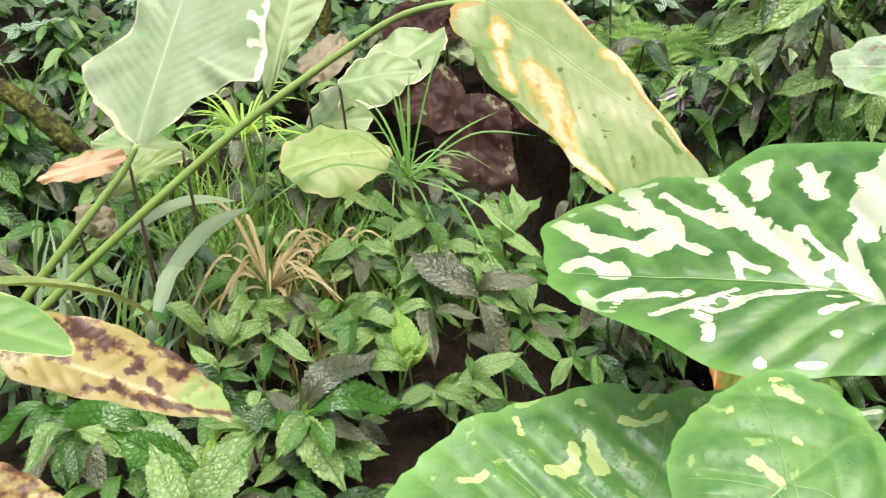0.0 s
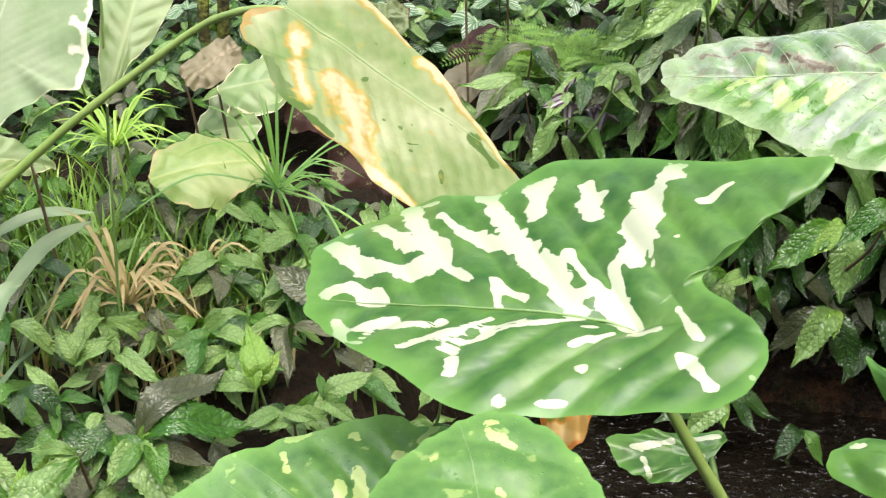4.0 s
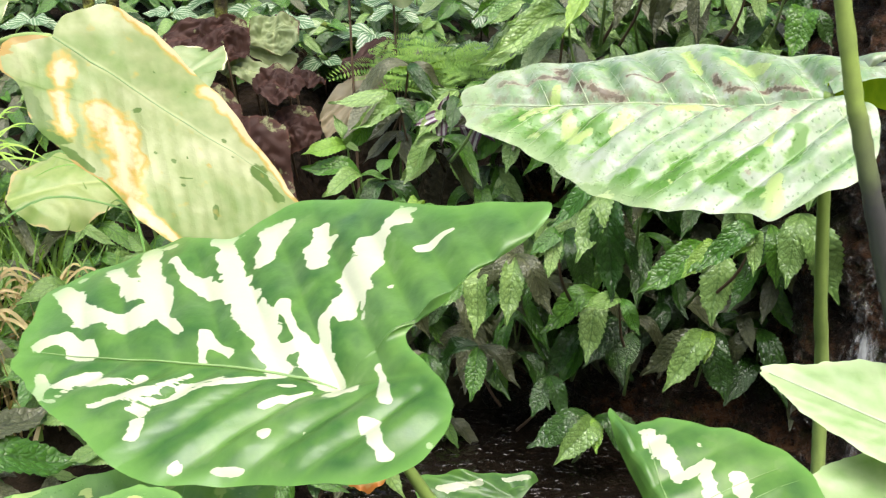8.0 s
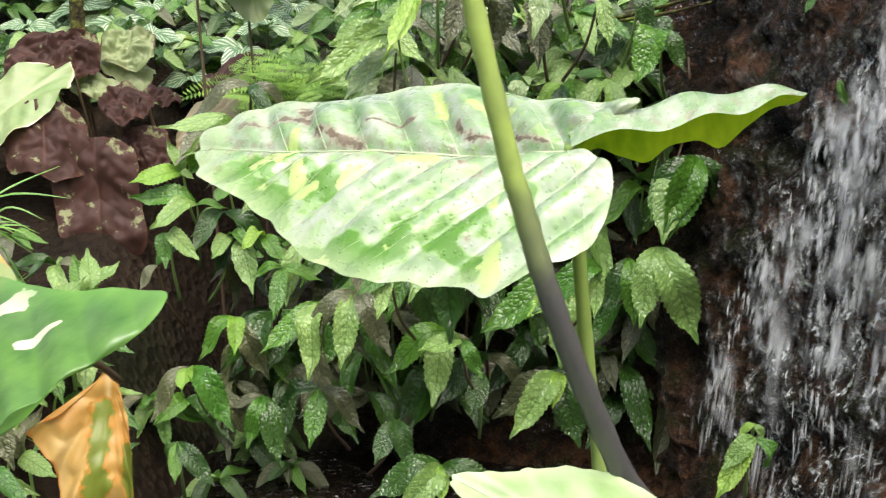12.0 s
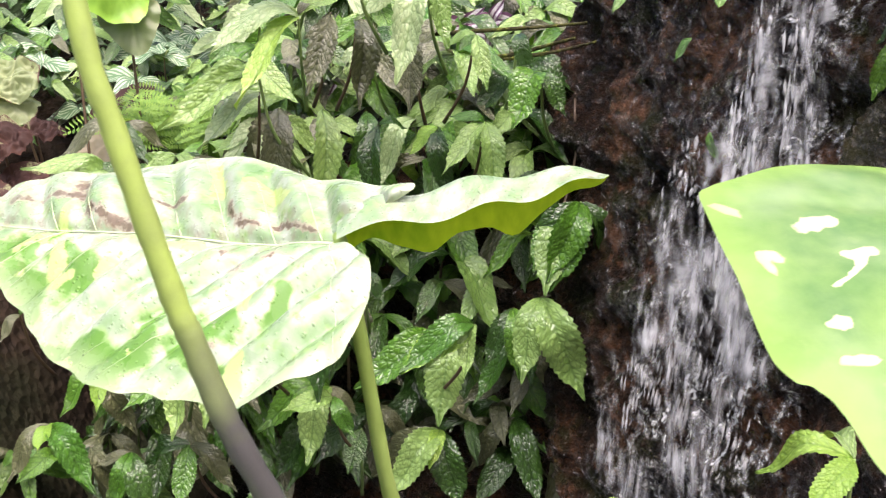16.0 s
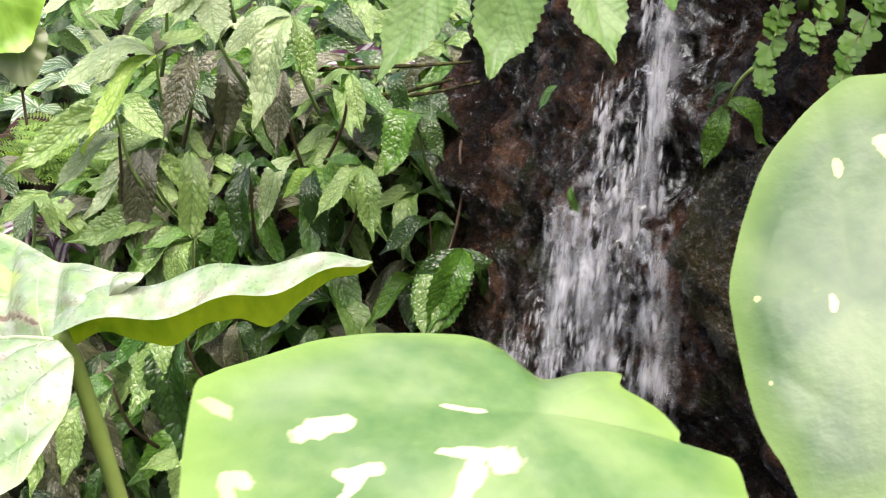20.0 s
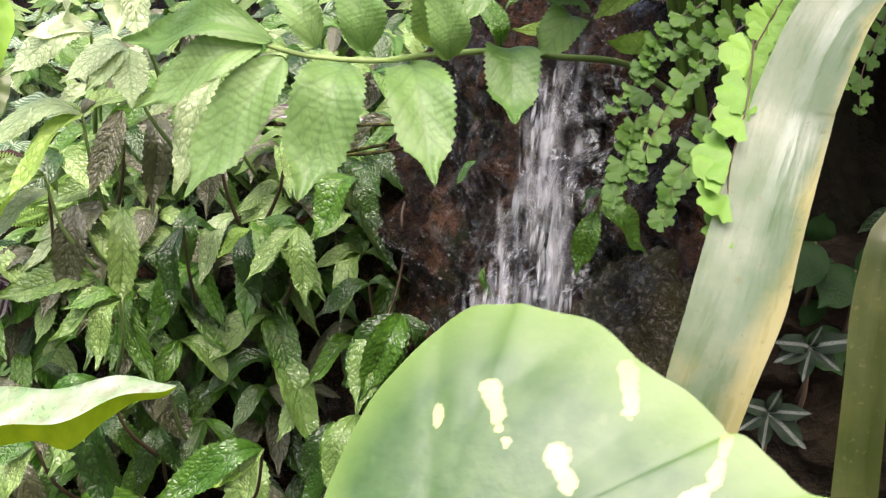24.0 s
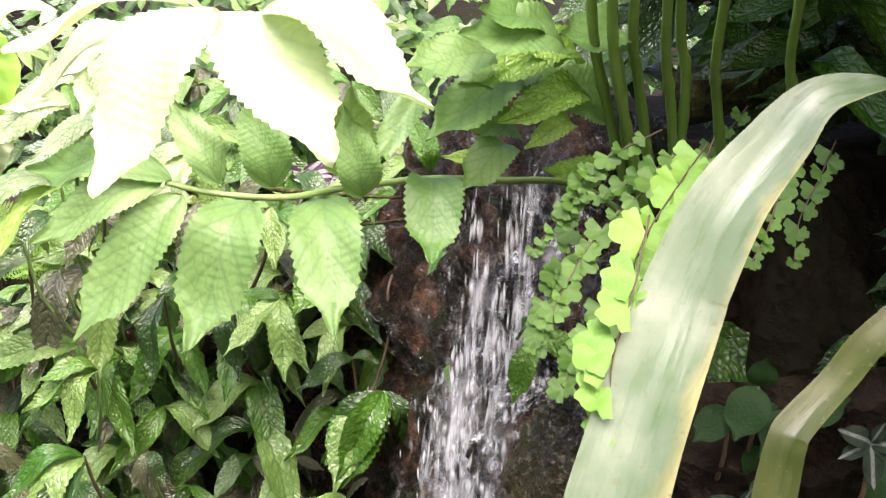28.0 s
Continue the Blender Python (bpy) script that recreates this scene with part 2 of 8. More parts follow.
LIME_LEAF = variegated("smooth_lime_leaf", (0.12, 0.27, 0.025), (0.20, 0.38, 0.05), (0.3, 0.5, 0.1), 0.34, patchy=0.1)
PLAIN_LEAF = variegated("plain_pale_leaf", (0.20, 0.34, 0.11), (0.35, 0.46, 0.24), (0.44, 0.55, 0.31), 0.34, patchy=0.45, bands=0.5)


def ageing(name, stops, streak, spots, spot_color, rim_color, rough=0.42, veins=60.0, lean=0.5, worn_at=0.75, layers=(), spec=0.5):
    """Long-veined leaf in decay: parallel side veins, yellow margins, brown blotches."""
    n = Nodes(name)
    uv, ob = n.coords()
    x, y = n.sides(uv)
    ax = n.math("ABSOLUTE", x)
    fine = n.math("PINGPONG", n.math("MULTIPLY", n.math("SUBTRACT", y, n.math("MULTIPLY", ax, lean)), veins), 0.5)
    base = n.ramp(n.math("ADD", n.math("MULTIPLY", n.noise(uv, 9.0), 0.75), n.math("MULTIPLY", n.noise(uv, 40.0), 0.25)), *stops)
    color = n.mix(n.math("MULTIPLY", n.math("SUBTRACT", 0.5, fine), streak), base, tuple(0.8 * c for c in stops[0][1]))
    mid = n.math("SUBTRACT", 1.0, n.math("MULTIPLY", ax, 260.0, True))
    color = n.mix(n.math("MULTIPLY", mid, 0.5), color, tuple(min(1, 1.2 * c) for c in stops[-1][1]))
    rim = n.node("Attribute")
    rim.attribute_name = "rim"
    worn = n.math("ADD", rim.outputs["Fac"], n.math("MULTIPLY", n.math("SUBTRACT", n.noise(uv, 20.0), 0.5), 2.6))
    color = n.mix(n.ramp(worn, (worn_at, 0.0), (worn_at + 0.22, 1.0)), color, rim_color)
    blot = n.math("ADD", n.math("MULTIPLY", n.noise(uv, 26.0, 5.0, 0.65), 0.7), n.math("MULTIPLY", n.noise(uv, 8.0), 0.3))
    color = n.mix(n.ramp(blot, (1 - spots, 0.0), (1.04 - spots, 1.0)), color, spot_color)
    for field, steps, blur, amount in layers:
        color = n.layer(color, uv, field, steps, blur, 75.0, amount)
    bump = n.math("ADD", n.math("MULTIPLY", fine, 0.3), n.math("MULTIPLY", n.noise(uv, 70.0), 0.6))
    return n.leaf(color, rough, n.bump(bump, 0.35, 0.004), 0.25, (1.2, 1.1, 0.6), spec)


YELLOWING = ageing("yellowing_leaf", ((0.38, (0.13, 0.215, 0.05)), (0.5, (0.24, 0.30, 0.125)), (0.62, (0.40, 0.43, 0.255))), 0.14, 0.34, (0.27, 0.29, 0.06), (0.34, 0.24, 0.07), lean=0.75, worn_at=0.95, layers=[("greens", [(0.05, (0.075, 0.14, 0.02))], 0.12, 1.3), ("tans", [(-0.35, (0.33, 0.28, 0.045)), (0.0, (0.40, 0.27, 0.06)), (0.3, (0.54, 0.44, 0.25))], 0.3, 1.4)])
PALE_TORN = ageing("pale_torn_blade", ((0.36, (0.19, 0.285, 0.125)), (0.64, (0.35, 0.41, 0.26))), 0.25, 0.2, (0.3, 0.4, 0.15), (0.52, 0.55, 0.32), veins=45.0, layers=[("tans", [(-0.1, (0.50, 0.53, 0.33)), (0.2, (0.70, 0.69, 0.55))], 0.2, 2.6)])
PALE_BLADE = ageing("pale_blade", ((0.38, (0.15, 0.25, 0.08)), (0.62, (0.30, 0.36, 0.18))), 0.12, 0.2, (0.3, 0.4, 0.15), (0.62, 0.62, 0.38), veins=45.0)
SPOTTED = ageing("brown_spotted_leaf", ((0.36, (0.25, 0.205, 0.045)), (0.5, (0.33, 0.28, 0.10)), (0.64, (0.45, 0.43, 0.27))), 0.35, 0.42, (0.15, 0.085, 0.03), (0.33, 0.24, 0.05), lean=0.1, worn_at=1.0, layers=[("greens", [(0.0, (0.22, 0.33, 0.09))], 0.4, 1.3), ("spots", [(-0.35, (0.27, 0.19, 0.07)), (0.0, (0.16, 0.09, 0.03)), (0.4, (0.06, 0.026, 0.014))], 0.22, 5.5)])
GREEN_BLADE = ageing("smooth_green_blade", ((0.3, (0.10, 0.21, 0.045)), (0.75, (0.20, 0.33, 0.10))), 0.12, 0.2, (0.15, 0.27, 0.06), (0.36, 0.45, 0.16), veins=45.0)
YELLOWED = ageing("dull_yellow_leaf", ((0.38, (0.17, 0.27, 0.06)), (0.62, (0.33, 0.38, 0.15))), 0.1, 0.33, (0.2, 0.15, 0.05), (0.40, 0.34, 0.14))
OLIVE_LEAF = ageing("olive_leaf", ((0.3, (0.085, 0.13, 0.045)), (0.75, (0.15, 0.20, 0.08))), 0.15, 0.25, (0.06, 0.08, 0.03), (0.14, 0.17, 0.07))
DRY = ageing("dry_leaf", ((0.3, (0.45, 0.26, 0.13)), (0.75, (0.58, 0.38, 0.22))), 0.2, 0.36, (0.30, 0.16, 0.07), (0.5, 0.3, 0.15))
TAN = ageing("tan_dead_leaf", ((0.36, (0.40, 0.19, 0.03)), (0.5, (0.45, 0.30, 0.09)), (0.66, (0.60, 0.49, 0.27))), 0.35, 0.40, (0.24, 0.12, 0.03), (0.42, 0.15, 0.02), lean=0.05, veins=26.0, worn_at=0.62, layers=[("greens", [(-0.2, (0.45, 0.2, 0.03)), (0.05, (0.15, 0.19, 0.025))], 0.12, 1.2)])
WILT = ageing("wilted_brown_leaf", ((0.3, (0.026, 0.012, 0.009)), (0.75, (0.075, 0.036, 0.026))), 0.3, 0.45, (0.20, 0.22, 0.11), (0.07, 0.03, 0.02), 0.6, spec=0.25)
BLOTCH = ageing("blotched_leaf", ((0.3, (0.16, 0.22, 0.09)), (0.75, (0.30, 0.34, 0.17))), 0.2, 0.42, (0.07, 0.035, 0.025), (0.10, 0.05, 0.03), 0.5)
FADED = ageing("faded_leaf", ((0.3, (0.17, 0.16, 0.085)), (0.75, (0.30, 0.25, 0.16))), 0.2, 0.36, (0.13, 0.07, 0.05), (0.22, 0.15, 0.1), 0.5)


def strap_mat(name, fresh=1.0):
    """Long strap leaf going over: grey-green with yellow creeping in from one edge."""
    n = Nodes(name)
    uv, ob = n.coords()
    long = n.node("Mapping", Vector=uv, Scale=(1.0, 0.14, 1.0)).outputs[0]
    streak = n.noise(long, 160.0, 4.0)
    color = n.ramp(n.math("ADD", n.math("MULTIPLY", streak, 0.25), n.math("MULTIPLY", n.noise(uv, 30.0), 0.75)), (0.36, (0.09 * fresh, 0.155 * fresh, 0.07 * fresh ** 2)), (0.52, (0.15 * fresh, 0.21 * fresh, 0.125 * fresh ** 2)), (0.68, (0.25 * fresh, 0.30 * fresh, 0.21 * fresh ** 2)))
    rim = n.node("Attribute")
    rim.attribute_name = "rim"
    worn = n.math("ADD", rim.outputs["Fac"], n.math("MULTIPLY", n.math("SUBTRACT", n.noise(uv, 34.0, 4.0), 0.5), 1.1))
    color = n.mix(n.ramp(worn, (0.45, 0.0), (1.0, 0.85 * fresh ** 3)), color, n.mix(streak, (0.34, 0.32, 0.11), (0.45, 0.41, 0.21)))
    color = n.mix(n.ramp(n.math("ADD", worn, n.math("MULTIPLY", n.noise(uv, 60.0), 0.4)), (1.05, 0.0), (1.35, 0.6)), color, (0.46, 0.27, 0.09))
    dirt = n.ramp(n.noise(uv, 220.0, 3.0), (0.62, 0.0), (0.7, 0.5))
    color = n.mix(dirt, color, (0.12, 0.13, 0.05))
    return n.leaf(color, n.ramp(streak, (0.35, 0.46 - 0.24 * fresh), (0.65, 0.64 - 0.24 * fresh)), n.bump(n.math("ADD", n.math("MULTIPLY", streak, 0.4), n.noise(long, 45.0)), 0.4, 0.005), 0.3)


STRAP, STRAP_GREEN = strap_mat("strap_leaf"), strap_mat("green_strap_leaf", 0.3)


def stem_mat(name, low, high, rough=0.45, turn=(0.25, 0.75)):
    n = Nodes(name)
    uv, ob = n.coords()
    x, y = n.sides(uv)
    color = n.mix(n.math("MULTIPLY", n.noise(ob, 60.0), 0.6), n.mix(n.ramp(n.math("ADD", y, n.math("MULTIPLY", n.math("SUBTRACT", n.noise(ob, 40.0), 0.5), 0.12)), (turn[0], 0.0), (turn[1], 1.0)), low, high), tuple(0.6 * c for c in low))
    return n.solid(color, rough, n.bump(n.noise(ob, 140.0), 0.25, 0.002))


STEM = stem_mat("green_stalk", (0.13, 0.22, 0.06), (0.22, 0.33, 0.10))
STEM_DARK = stem_mat("grey_to_green_stalk", (0.075, 0.077, 0.074), (0.30, 0.43, 0.085), turn=(0.43, 0.65))
STEM_BROWN = stem_mat("brown_stalk", (0.07, 0.045, 0.025), (0.10, 0.07, 0.035), 0.6)


def moss_mat():
    n = Nodes("mossy_bark")
    uv, ob = n.coords()
    moss = n.math("ADD", n.math("MULTIPLY", n.noise(ob, 22.0, 5.0, 0.65), 0.6), n.math("MULTIPLY", n.noise(ob, 130.0, 4.0), 0.4))
    color = n.ramp(moss, (0.4, (0.022, 0.018, 0.010)), (0.5, (0.05, 0.05, 0.014)), (0.62, (0.15, 0.17, 0.03)))
    return n.solid(color, 0.85, n.bump(moss, 1.0, 0.02), spec=0.15)


MOSSY = moss_mat()
VEIN = stem_mat("pale_leaf_vein", (0.20, 0.33, 0.11), (0.24, 0.37, 0.14))
VEIN_PALE = stem_mat("whitish_leaf_vein", (0.40, 0.48, 0.29), (0.44, 0.52, 0.33))
CANE = stem_mat("green_cane", (0.10, 0.20, 0.03), (0.20, 0.34, 0.06), 0.4)
STEM_LIGHT = stem_mat("yellow_green_stalk", (0.22, 0.34, 0.07), (0.30, 0.42, 0.12))


def thin(name, low, high, rough=0.4, glow_share=0.35, silver=None, stripes=0.0, spec=0.5):
    """Small plain leaves and blades."""
    n = Nodes(name)
    uv, ob = n.coords()
    x, y = n.sides(uv)
    color = n.ramp(n.math("ADD", n.math("MULTIPLY", n.chance(), 0.5), n.math("MULTIPLY", n.node("NewGeometry").outputs["Random Per Island"], 0.5)), (0.15, low), (0.85, high))
    color = n.mix(n.math("MULTIPLY", n.noise(uv, 8.0), 0.3), color, tuple(0.6 * c for c in low))
    if silver:
        ax = n.math("ABSOLUTE", x)
        band = n.math("PINGPONG", n.math("MULTIPLY", n.math("SUBTRACT", y, n.math("MULTIPLY", ax, 1.1)), stripes), 0.5)
        mask = n.math("MULTIPLY", n.ramp(band, (0.22, 0.0), (0.3, 1.0)), n.ramp(ax, (0.04, 0.0), (0.08, 1.0)))
        if stripes == 0:
            mask = n.math("SUBTRACT", 1.0, n.ramp(n.math("ABSOLUTE", n.math("SUBTRACT", ax, 0.2)), (0.09, 0.0), (0.14, 1.0)))
        if stripes < 0:
            mask = n.ramp(ax, (0.06, 1.0), (0.12, 0.0))
        mask = n.math("MULTIPLY", mask, n.ramp(n.noise(uv, 12.0), (0.3, 0.4), (0.55, 1.0)))
        color = n.mix(mask, color, silver)
    return n.leaf(color, rough, n.bump(n.noise(uv, 14.0), 0.3, 0.003), glow_share, spec=spec)


GRASS = thin("grass_blade", (0.13, 0.26, 0.045), (0.25, 0.42, 0.09))
SEDGE = thin("sedge_ray", (0.11, 0.25, 0.06), (0.22, 0.42, 0.08))
SEDGE_LIME = thin("sedge_ray_lime", (0.26, 0.45, 0.06), (0.36, 0.56, 0.09))
STRAW = thin("straw_ray", (0.31, 0.23, 0.10), (0.54, 0.47, 0.24), 0.5)
BLUE_BLADE = thin("blue_green_blade", (0.19, 0.29, 0.15), (0.31, 0.41, 0.24))
SILVER = thin("silver_marked_leaf", (0.06, 0.14, 0.06), (0.10, 0.20, 0.08), 0.35, 0.2, (0.32, 0.40, 0.28), 5.0)
ZEBRA = thin("purple_striped_leaf", (0.07, 0.03, 0.06), (0.12, 0.05, 0.10), 0.3, 0.2, (0.45, 0.46, 0.46), 0.0)
# green and silver both darkened: the recess's shade is in the colour
RIB_SHADED = thin("silver_ribbed_leaf", (0.013, 0.026, 0.014), (0.026, 0.042, 0.024), 0.5, 0.15, (0.15, 0.175, 0.15), -1.0, 0.12)
FERN = thin("feathery_fern", (0.10, 0.22, 0.03), (0.22, 0.38, 0.06), 0.5)
# one leaflet, two colours: darkened for fronds in shade, brighter for lit ones
MAIDEN_SHADED = thin("maidenhair_leaflet_shaded", (0.04, 0.12, 0.012), (0.11, 0.245, 0.03), 0.45, 0.35)
MAIDEN_LIT = thin("maidenhair_leaflet_lit", (0.12, 0.29, 0.03), (0.19, 0.38, 0.055), 0.45, 0.35)
# darker than such a leaf is, to hold the recess's shade
ROUND_SHADED = thin("round_leaf", (0.012, 0.036, 0.010), (0.026, 0.068, 0.018), 0.5, 0.2, spec=0.12)


def rock_mat(name="wet_brown_rock", moss=0.0):
    n = Nodes(name)
    uv, ob = n.coords()
    big, fine, grit = n.noise(ob, 11.0, 6.0), n.noise(ob, 80.0, 6.0, 0.7), n.noise(ob, 300.0, 4.0, 0.7)
    tone = n.math("ADD", n.math("MULTIPLY", big, 0.55), n.math("MULTIPLY", fine, 0.45))
    color = n.ramp(tone, (0.43, (0.007, 0.006, 0.004)), (0.52, (0.032, 0.017, 0.009)), (0.59, (0.115, 0.056, 0.027)), (0.69, (0.20, 0.105, 0.055)))
    color = n.mix(n.ramp(n.noise(ob, 16.0), (0.54 - 0.2 * moss, 0.0), (0.64 - 0.1 * moss, 0.8)), color, (0.022 + 0.055 * moss, 0.028 + 0.05 * moss, 0.007 + 0.022 * moss))
    # pale specks: grit, and wet glints painted in with it
    color = n.mix(n.ramp(n.noise(ob, 150.0 + 90.0 * moss), (0.62 - 0.08 * moss, 0.0), (0.7 - 0.06 * moss, 0.65)), color, (0.22 + 0.08 * moss, 0.19 + 0.08 * moss, 0.145 + 0.05 * moss))
    wet = n.ramp(n.math("ADD", n.math("MULTIPLY", n.noise(ob, 60.0, 4.0), 0.5), n.math("MULTIPLY", grit, 0.5)), (0.46, 0.0), (0.55, 1.0))
    height = n.math("ADD", fine, n.math("MULTIPLY", grit, 0.55))
    p = n.node("BsdfPrincipled", Base_Color=color, Roughness=n.ramp(wet, (0.0, 0.6), (1.0, 0.06)))
    n.put(p.inputs["Specular IOR Level"], n.ramp(wet, (0.0, 0.12), (1.0, 0.95)))
    n.put(p.inputs["Normal"], n.bump(height, 1.0, 0.026))
    n.put(n.out.inputs[0], p.outputs[0])
    return n.mat


def soil_mat():
    n = Nodes("leaf_litter_shade_dark")
    uv, ob = n.coords()
    fine = n.noise(ob, 45.0, 6.0, 0.7)
    # soil tones lowered to near black for the occlusion beneath the foliage
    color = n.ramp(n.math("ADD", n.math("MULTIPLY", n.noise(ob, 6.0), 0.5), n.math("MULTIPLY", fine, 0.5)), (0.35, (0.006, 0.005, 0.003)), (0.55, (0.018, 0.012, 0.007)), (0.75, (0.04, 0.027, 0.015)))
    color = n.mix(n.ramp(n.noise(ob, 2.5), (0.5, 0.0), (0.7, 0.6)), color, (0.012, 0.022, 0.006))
    return n.solid(color, 0.8, n.bump(n.math("ADD", fine, n.cells(ob, 60.0)), 0.8, 0.015), spec=0.12)


def pool_mat():
    n = Nodes("dark_pool_water")
    uv, ob = n.coords()
    h = n.math("ADD", n.noise(ob, 14.0, 3.0), n.math("MULTIPLY", n.ramp(n.noise(ob, 60.0, 2.0), (0.55, 0.0), (0.8, 1.0)), 0.5))
    return n.solid((0.008, 0.006, 0.004, 1), 0.02, n.bump(h, 0.8, 0.03), spec=0.5)


def foam_mat(name, veil):
    """Falling water full of tiny bubbles; a veil is torn into streaks."""
    n = Nodes(name)
    p = n.node("BsdfPrincipled", Base_Color=(0.78, 0.80, 0.78, 1), Roughness=0.25)
    p.inputs["Specular IOR Level"].default_value = 0.6
    clear = n.node("BsdfTransparent")
    cover = n.math("ADD", n.math("MULTIPLY", n.node("NewGeometry").outputs["Random Per Island"], 0.5), 0.06)
    if veil:
        uv, ob = n.coords()
        x, y = n.sides(uv)
        shift = n.math("MULTIPLY", n.node("ObjectInfo").outputs["Random"], 9.0)
        place = n.node("VectorMath", Vector=ob)
        n.put(place.inputs[1], n.node("CombineXYZ", X=shift, Y=shift, Z=0.0).outputs[0])
        long = n.node("Mapping", Vector=place.outputs[0], Scale=(1.0, 1.0, 0.2)).outputs[0]
        streak = n.math("ADD", n.math("MULTIPLY", n.noise(long, 95.0, 4.0, 0.6), 0.6), n.math("MULTIPLY", n.noise(place.outputs[0], 42.0, 5.0, 0.65), 0.4))
        rim = n.math("MULTIPLY", n.ramp(n.math("ABSOLUTE", x), (0.3, 1.0), (0.98, 0.0)), n.ramp(n.math("ABSOLUTE", y), (0.4, 1.0), (0.98, 0.0)))
        cover = n.math("MULTIPLY", n.ramp(streak, (0.47, 0.0), (0.55, 0.4), (0.66, 0.92)), rim)
    m = n.node("MixShader")
    n.put(m.inputs[0], cover)
    n.put(m.inputs[1], clear.outputs[0]), n.put(m.inputs[2], p.outputs[0])
    n.put(n.out.inputs[0], m.outputs[0])
    return n.mat


def film_mat():
    """A thin sheet of running water over the rock: clear, but for its broken gloss."""
    n = Nodes("running_water_film")
    uv, ob = n.coords()
    gloss = n.node("BsdfPrincipled", Base_Color=(0.74, 0.77, 0.72, 1), Roughness=0.08)
    gloss.inputs["Specular IOR Level"].default_value = 0.9
    long = n.node("Mapping", Vector=ob, Scale=(1.0, 1.0, 0.5)).outputs[0]
    swirl = n.noise(long, 60.0, 5.0, 0.65)
    n.put(gloss.inputs["Normal"], n.bump(n.math("ADD", swirl, n.math("MULTIPLY", n.noise(long, 190.0, 3.0), 0.5)), 1.0, 0.02))
    crest = n.math("MULTIPLY", n.ramp(swirl, (0.5, 0.0), (0.64, 0.75)), n.ramp(n.noise(long, 150.0, 3.0), (0.42, 0.0), (0.62, 1.0)))
    rim = n.node("Attribute")
    rim.attribute_name = "rim"
    m = n.node("MixShader")
    n.put(m.inputs[0], n.math("MULTIPLY", crest, rim.outputs["Fac"]))
    n.put(m.inputs[1], n.node("BsdfTransparent").outputs[0]), n.put(m.inputs[2], gloss.outputs[0])
    n.put(n.out.inputs[0], m.outputs[0])
    return n.mat


FILM = film_mat()
ROCK, SOIL, POOL, FOAM = rock_mat(), soil_mat(), pool_mat(), foam_mat("falling_drops", False)
VEIL = foam_mat("falling_veil", True)


# ---- mesh helpers ----
def mesh_of(name, verts, faces, material, uvs=None, smooth=True, fields=()):
    me = bpy.data.meshes.new(name)
    me.from_pydata([tuple(v) for v in verts], [], faces)
    me.materials.append(material)
    me.polygons.foreach_set("use_smooth", [smooth] * len(me.polygons))
    if uvs is not None:
        lay = me.uv_layers.new(name="UVMap")
        idx = np.empty(len(me.loops), dtype=np.int32)
        me.loops.foreach_get("vertex_index", idx)
        lay.data.foreach_set("uv", np.asarray(uvs, dtype=np.float32)[idx].ravel())
    for key, vals in fields:
        me.attributes.new(key, "FLOAT", "POINT").data.foreach_set("value", np.asarray(vals, dtype=np.float32))
    me.update()
    return me


def rest(ob):
    """The pose of a thing or a part in the world, before anything moves."""
    own = ob.matrix_parent_inverse @ ob.matrix_basis
    return rest(ob.parent) @ own if ob.parent else ob.matrix_basis.copy()


def part(name, me, parent, label="", at=None):
    ob = new(name, me)
    ob.parent = parent
    ob.matrix_parent_inverse = rest(parent).inverted()
    if at is not None:
        ob.matrix_basis = at
    return tagged(ob, label)


def grid_faces(rows, cols, loop=False):
    wide = cols if loop else cols - 1
    return [(r * cols + c, r * cols + (c + 1) % cols, (r + 1) * cols + (c + 1) % cols, (r + 1) * cols + c) for r in range(rows - 1) for c in range(wide)]


def spline(points, steps, closed=False):
    """Catmull-Rom curve over the points."""
    p = np.array(points, float)
    n = len(p)
    out = []
    for i in range(n if closed else n - 1):
        a, b, c, d = (p[(i + k) % n] if closed else p[min(max(i + k, 0), n - 1)] for k in (-1, 0, 1, 2))
        for t in np.linspace(0, 1, steps, endpoint=False):
            out.append(0.5 * (2 * b + (c - a) * t + (2 * a - 5 * b + 4 * c - d) * t * t + (3 * b - a - 3 * c + d) * t ** 3))
    if not closed:
        out.append(p[-1])
    return np.array(out)


def tube(name, points, r0, r1, material, steps=5, sides=8, knots=0):
    c = spline(points, steps)
    n = len(c)
    tan = np.gradient(c, axis=0)
    tan /= np.linalg.norm(tan, axis=1)[:, None] + 1e-9
    up = np.array((0.31, -0.85, 0.42))
    verts, uvs = [], []
    for i in range(n):
        a = np.cross(tan[i], up)
        a /= np.linalg.norm(a) + 1e-9
        b = np.cross(tan[i], a)
        f = i / (n - 1)
        r = (r0 + (r1 - r0) * f) * (1 + 0.06 * math.sin(i * 2.3)) * (1.22 if knots and i % knots == 2 else 1.0)
        for k in range(sides):
            w = 2 * math.pi * k / sides
            verts.append(c[i] + r * (math.cos(w) * a + math.sin(w) * b))
            uvs.append((k / sides, f))
    faces = grid_faces(n, sides, True) + [tuple(range(sides))[::-1], tuple(range((n - 1) * sides, n * sides))]
    return mesh_of(name, verts, faces, material, uvs)


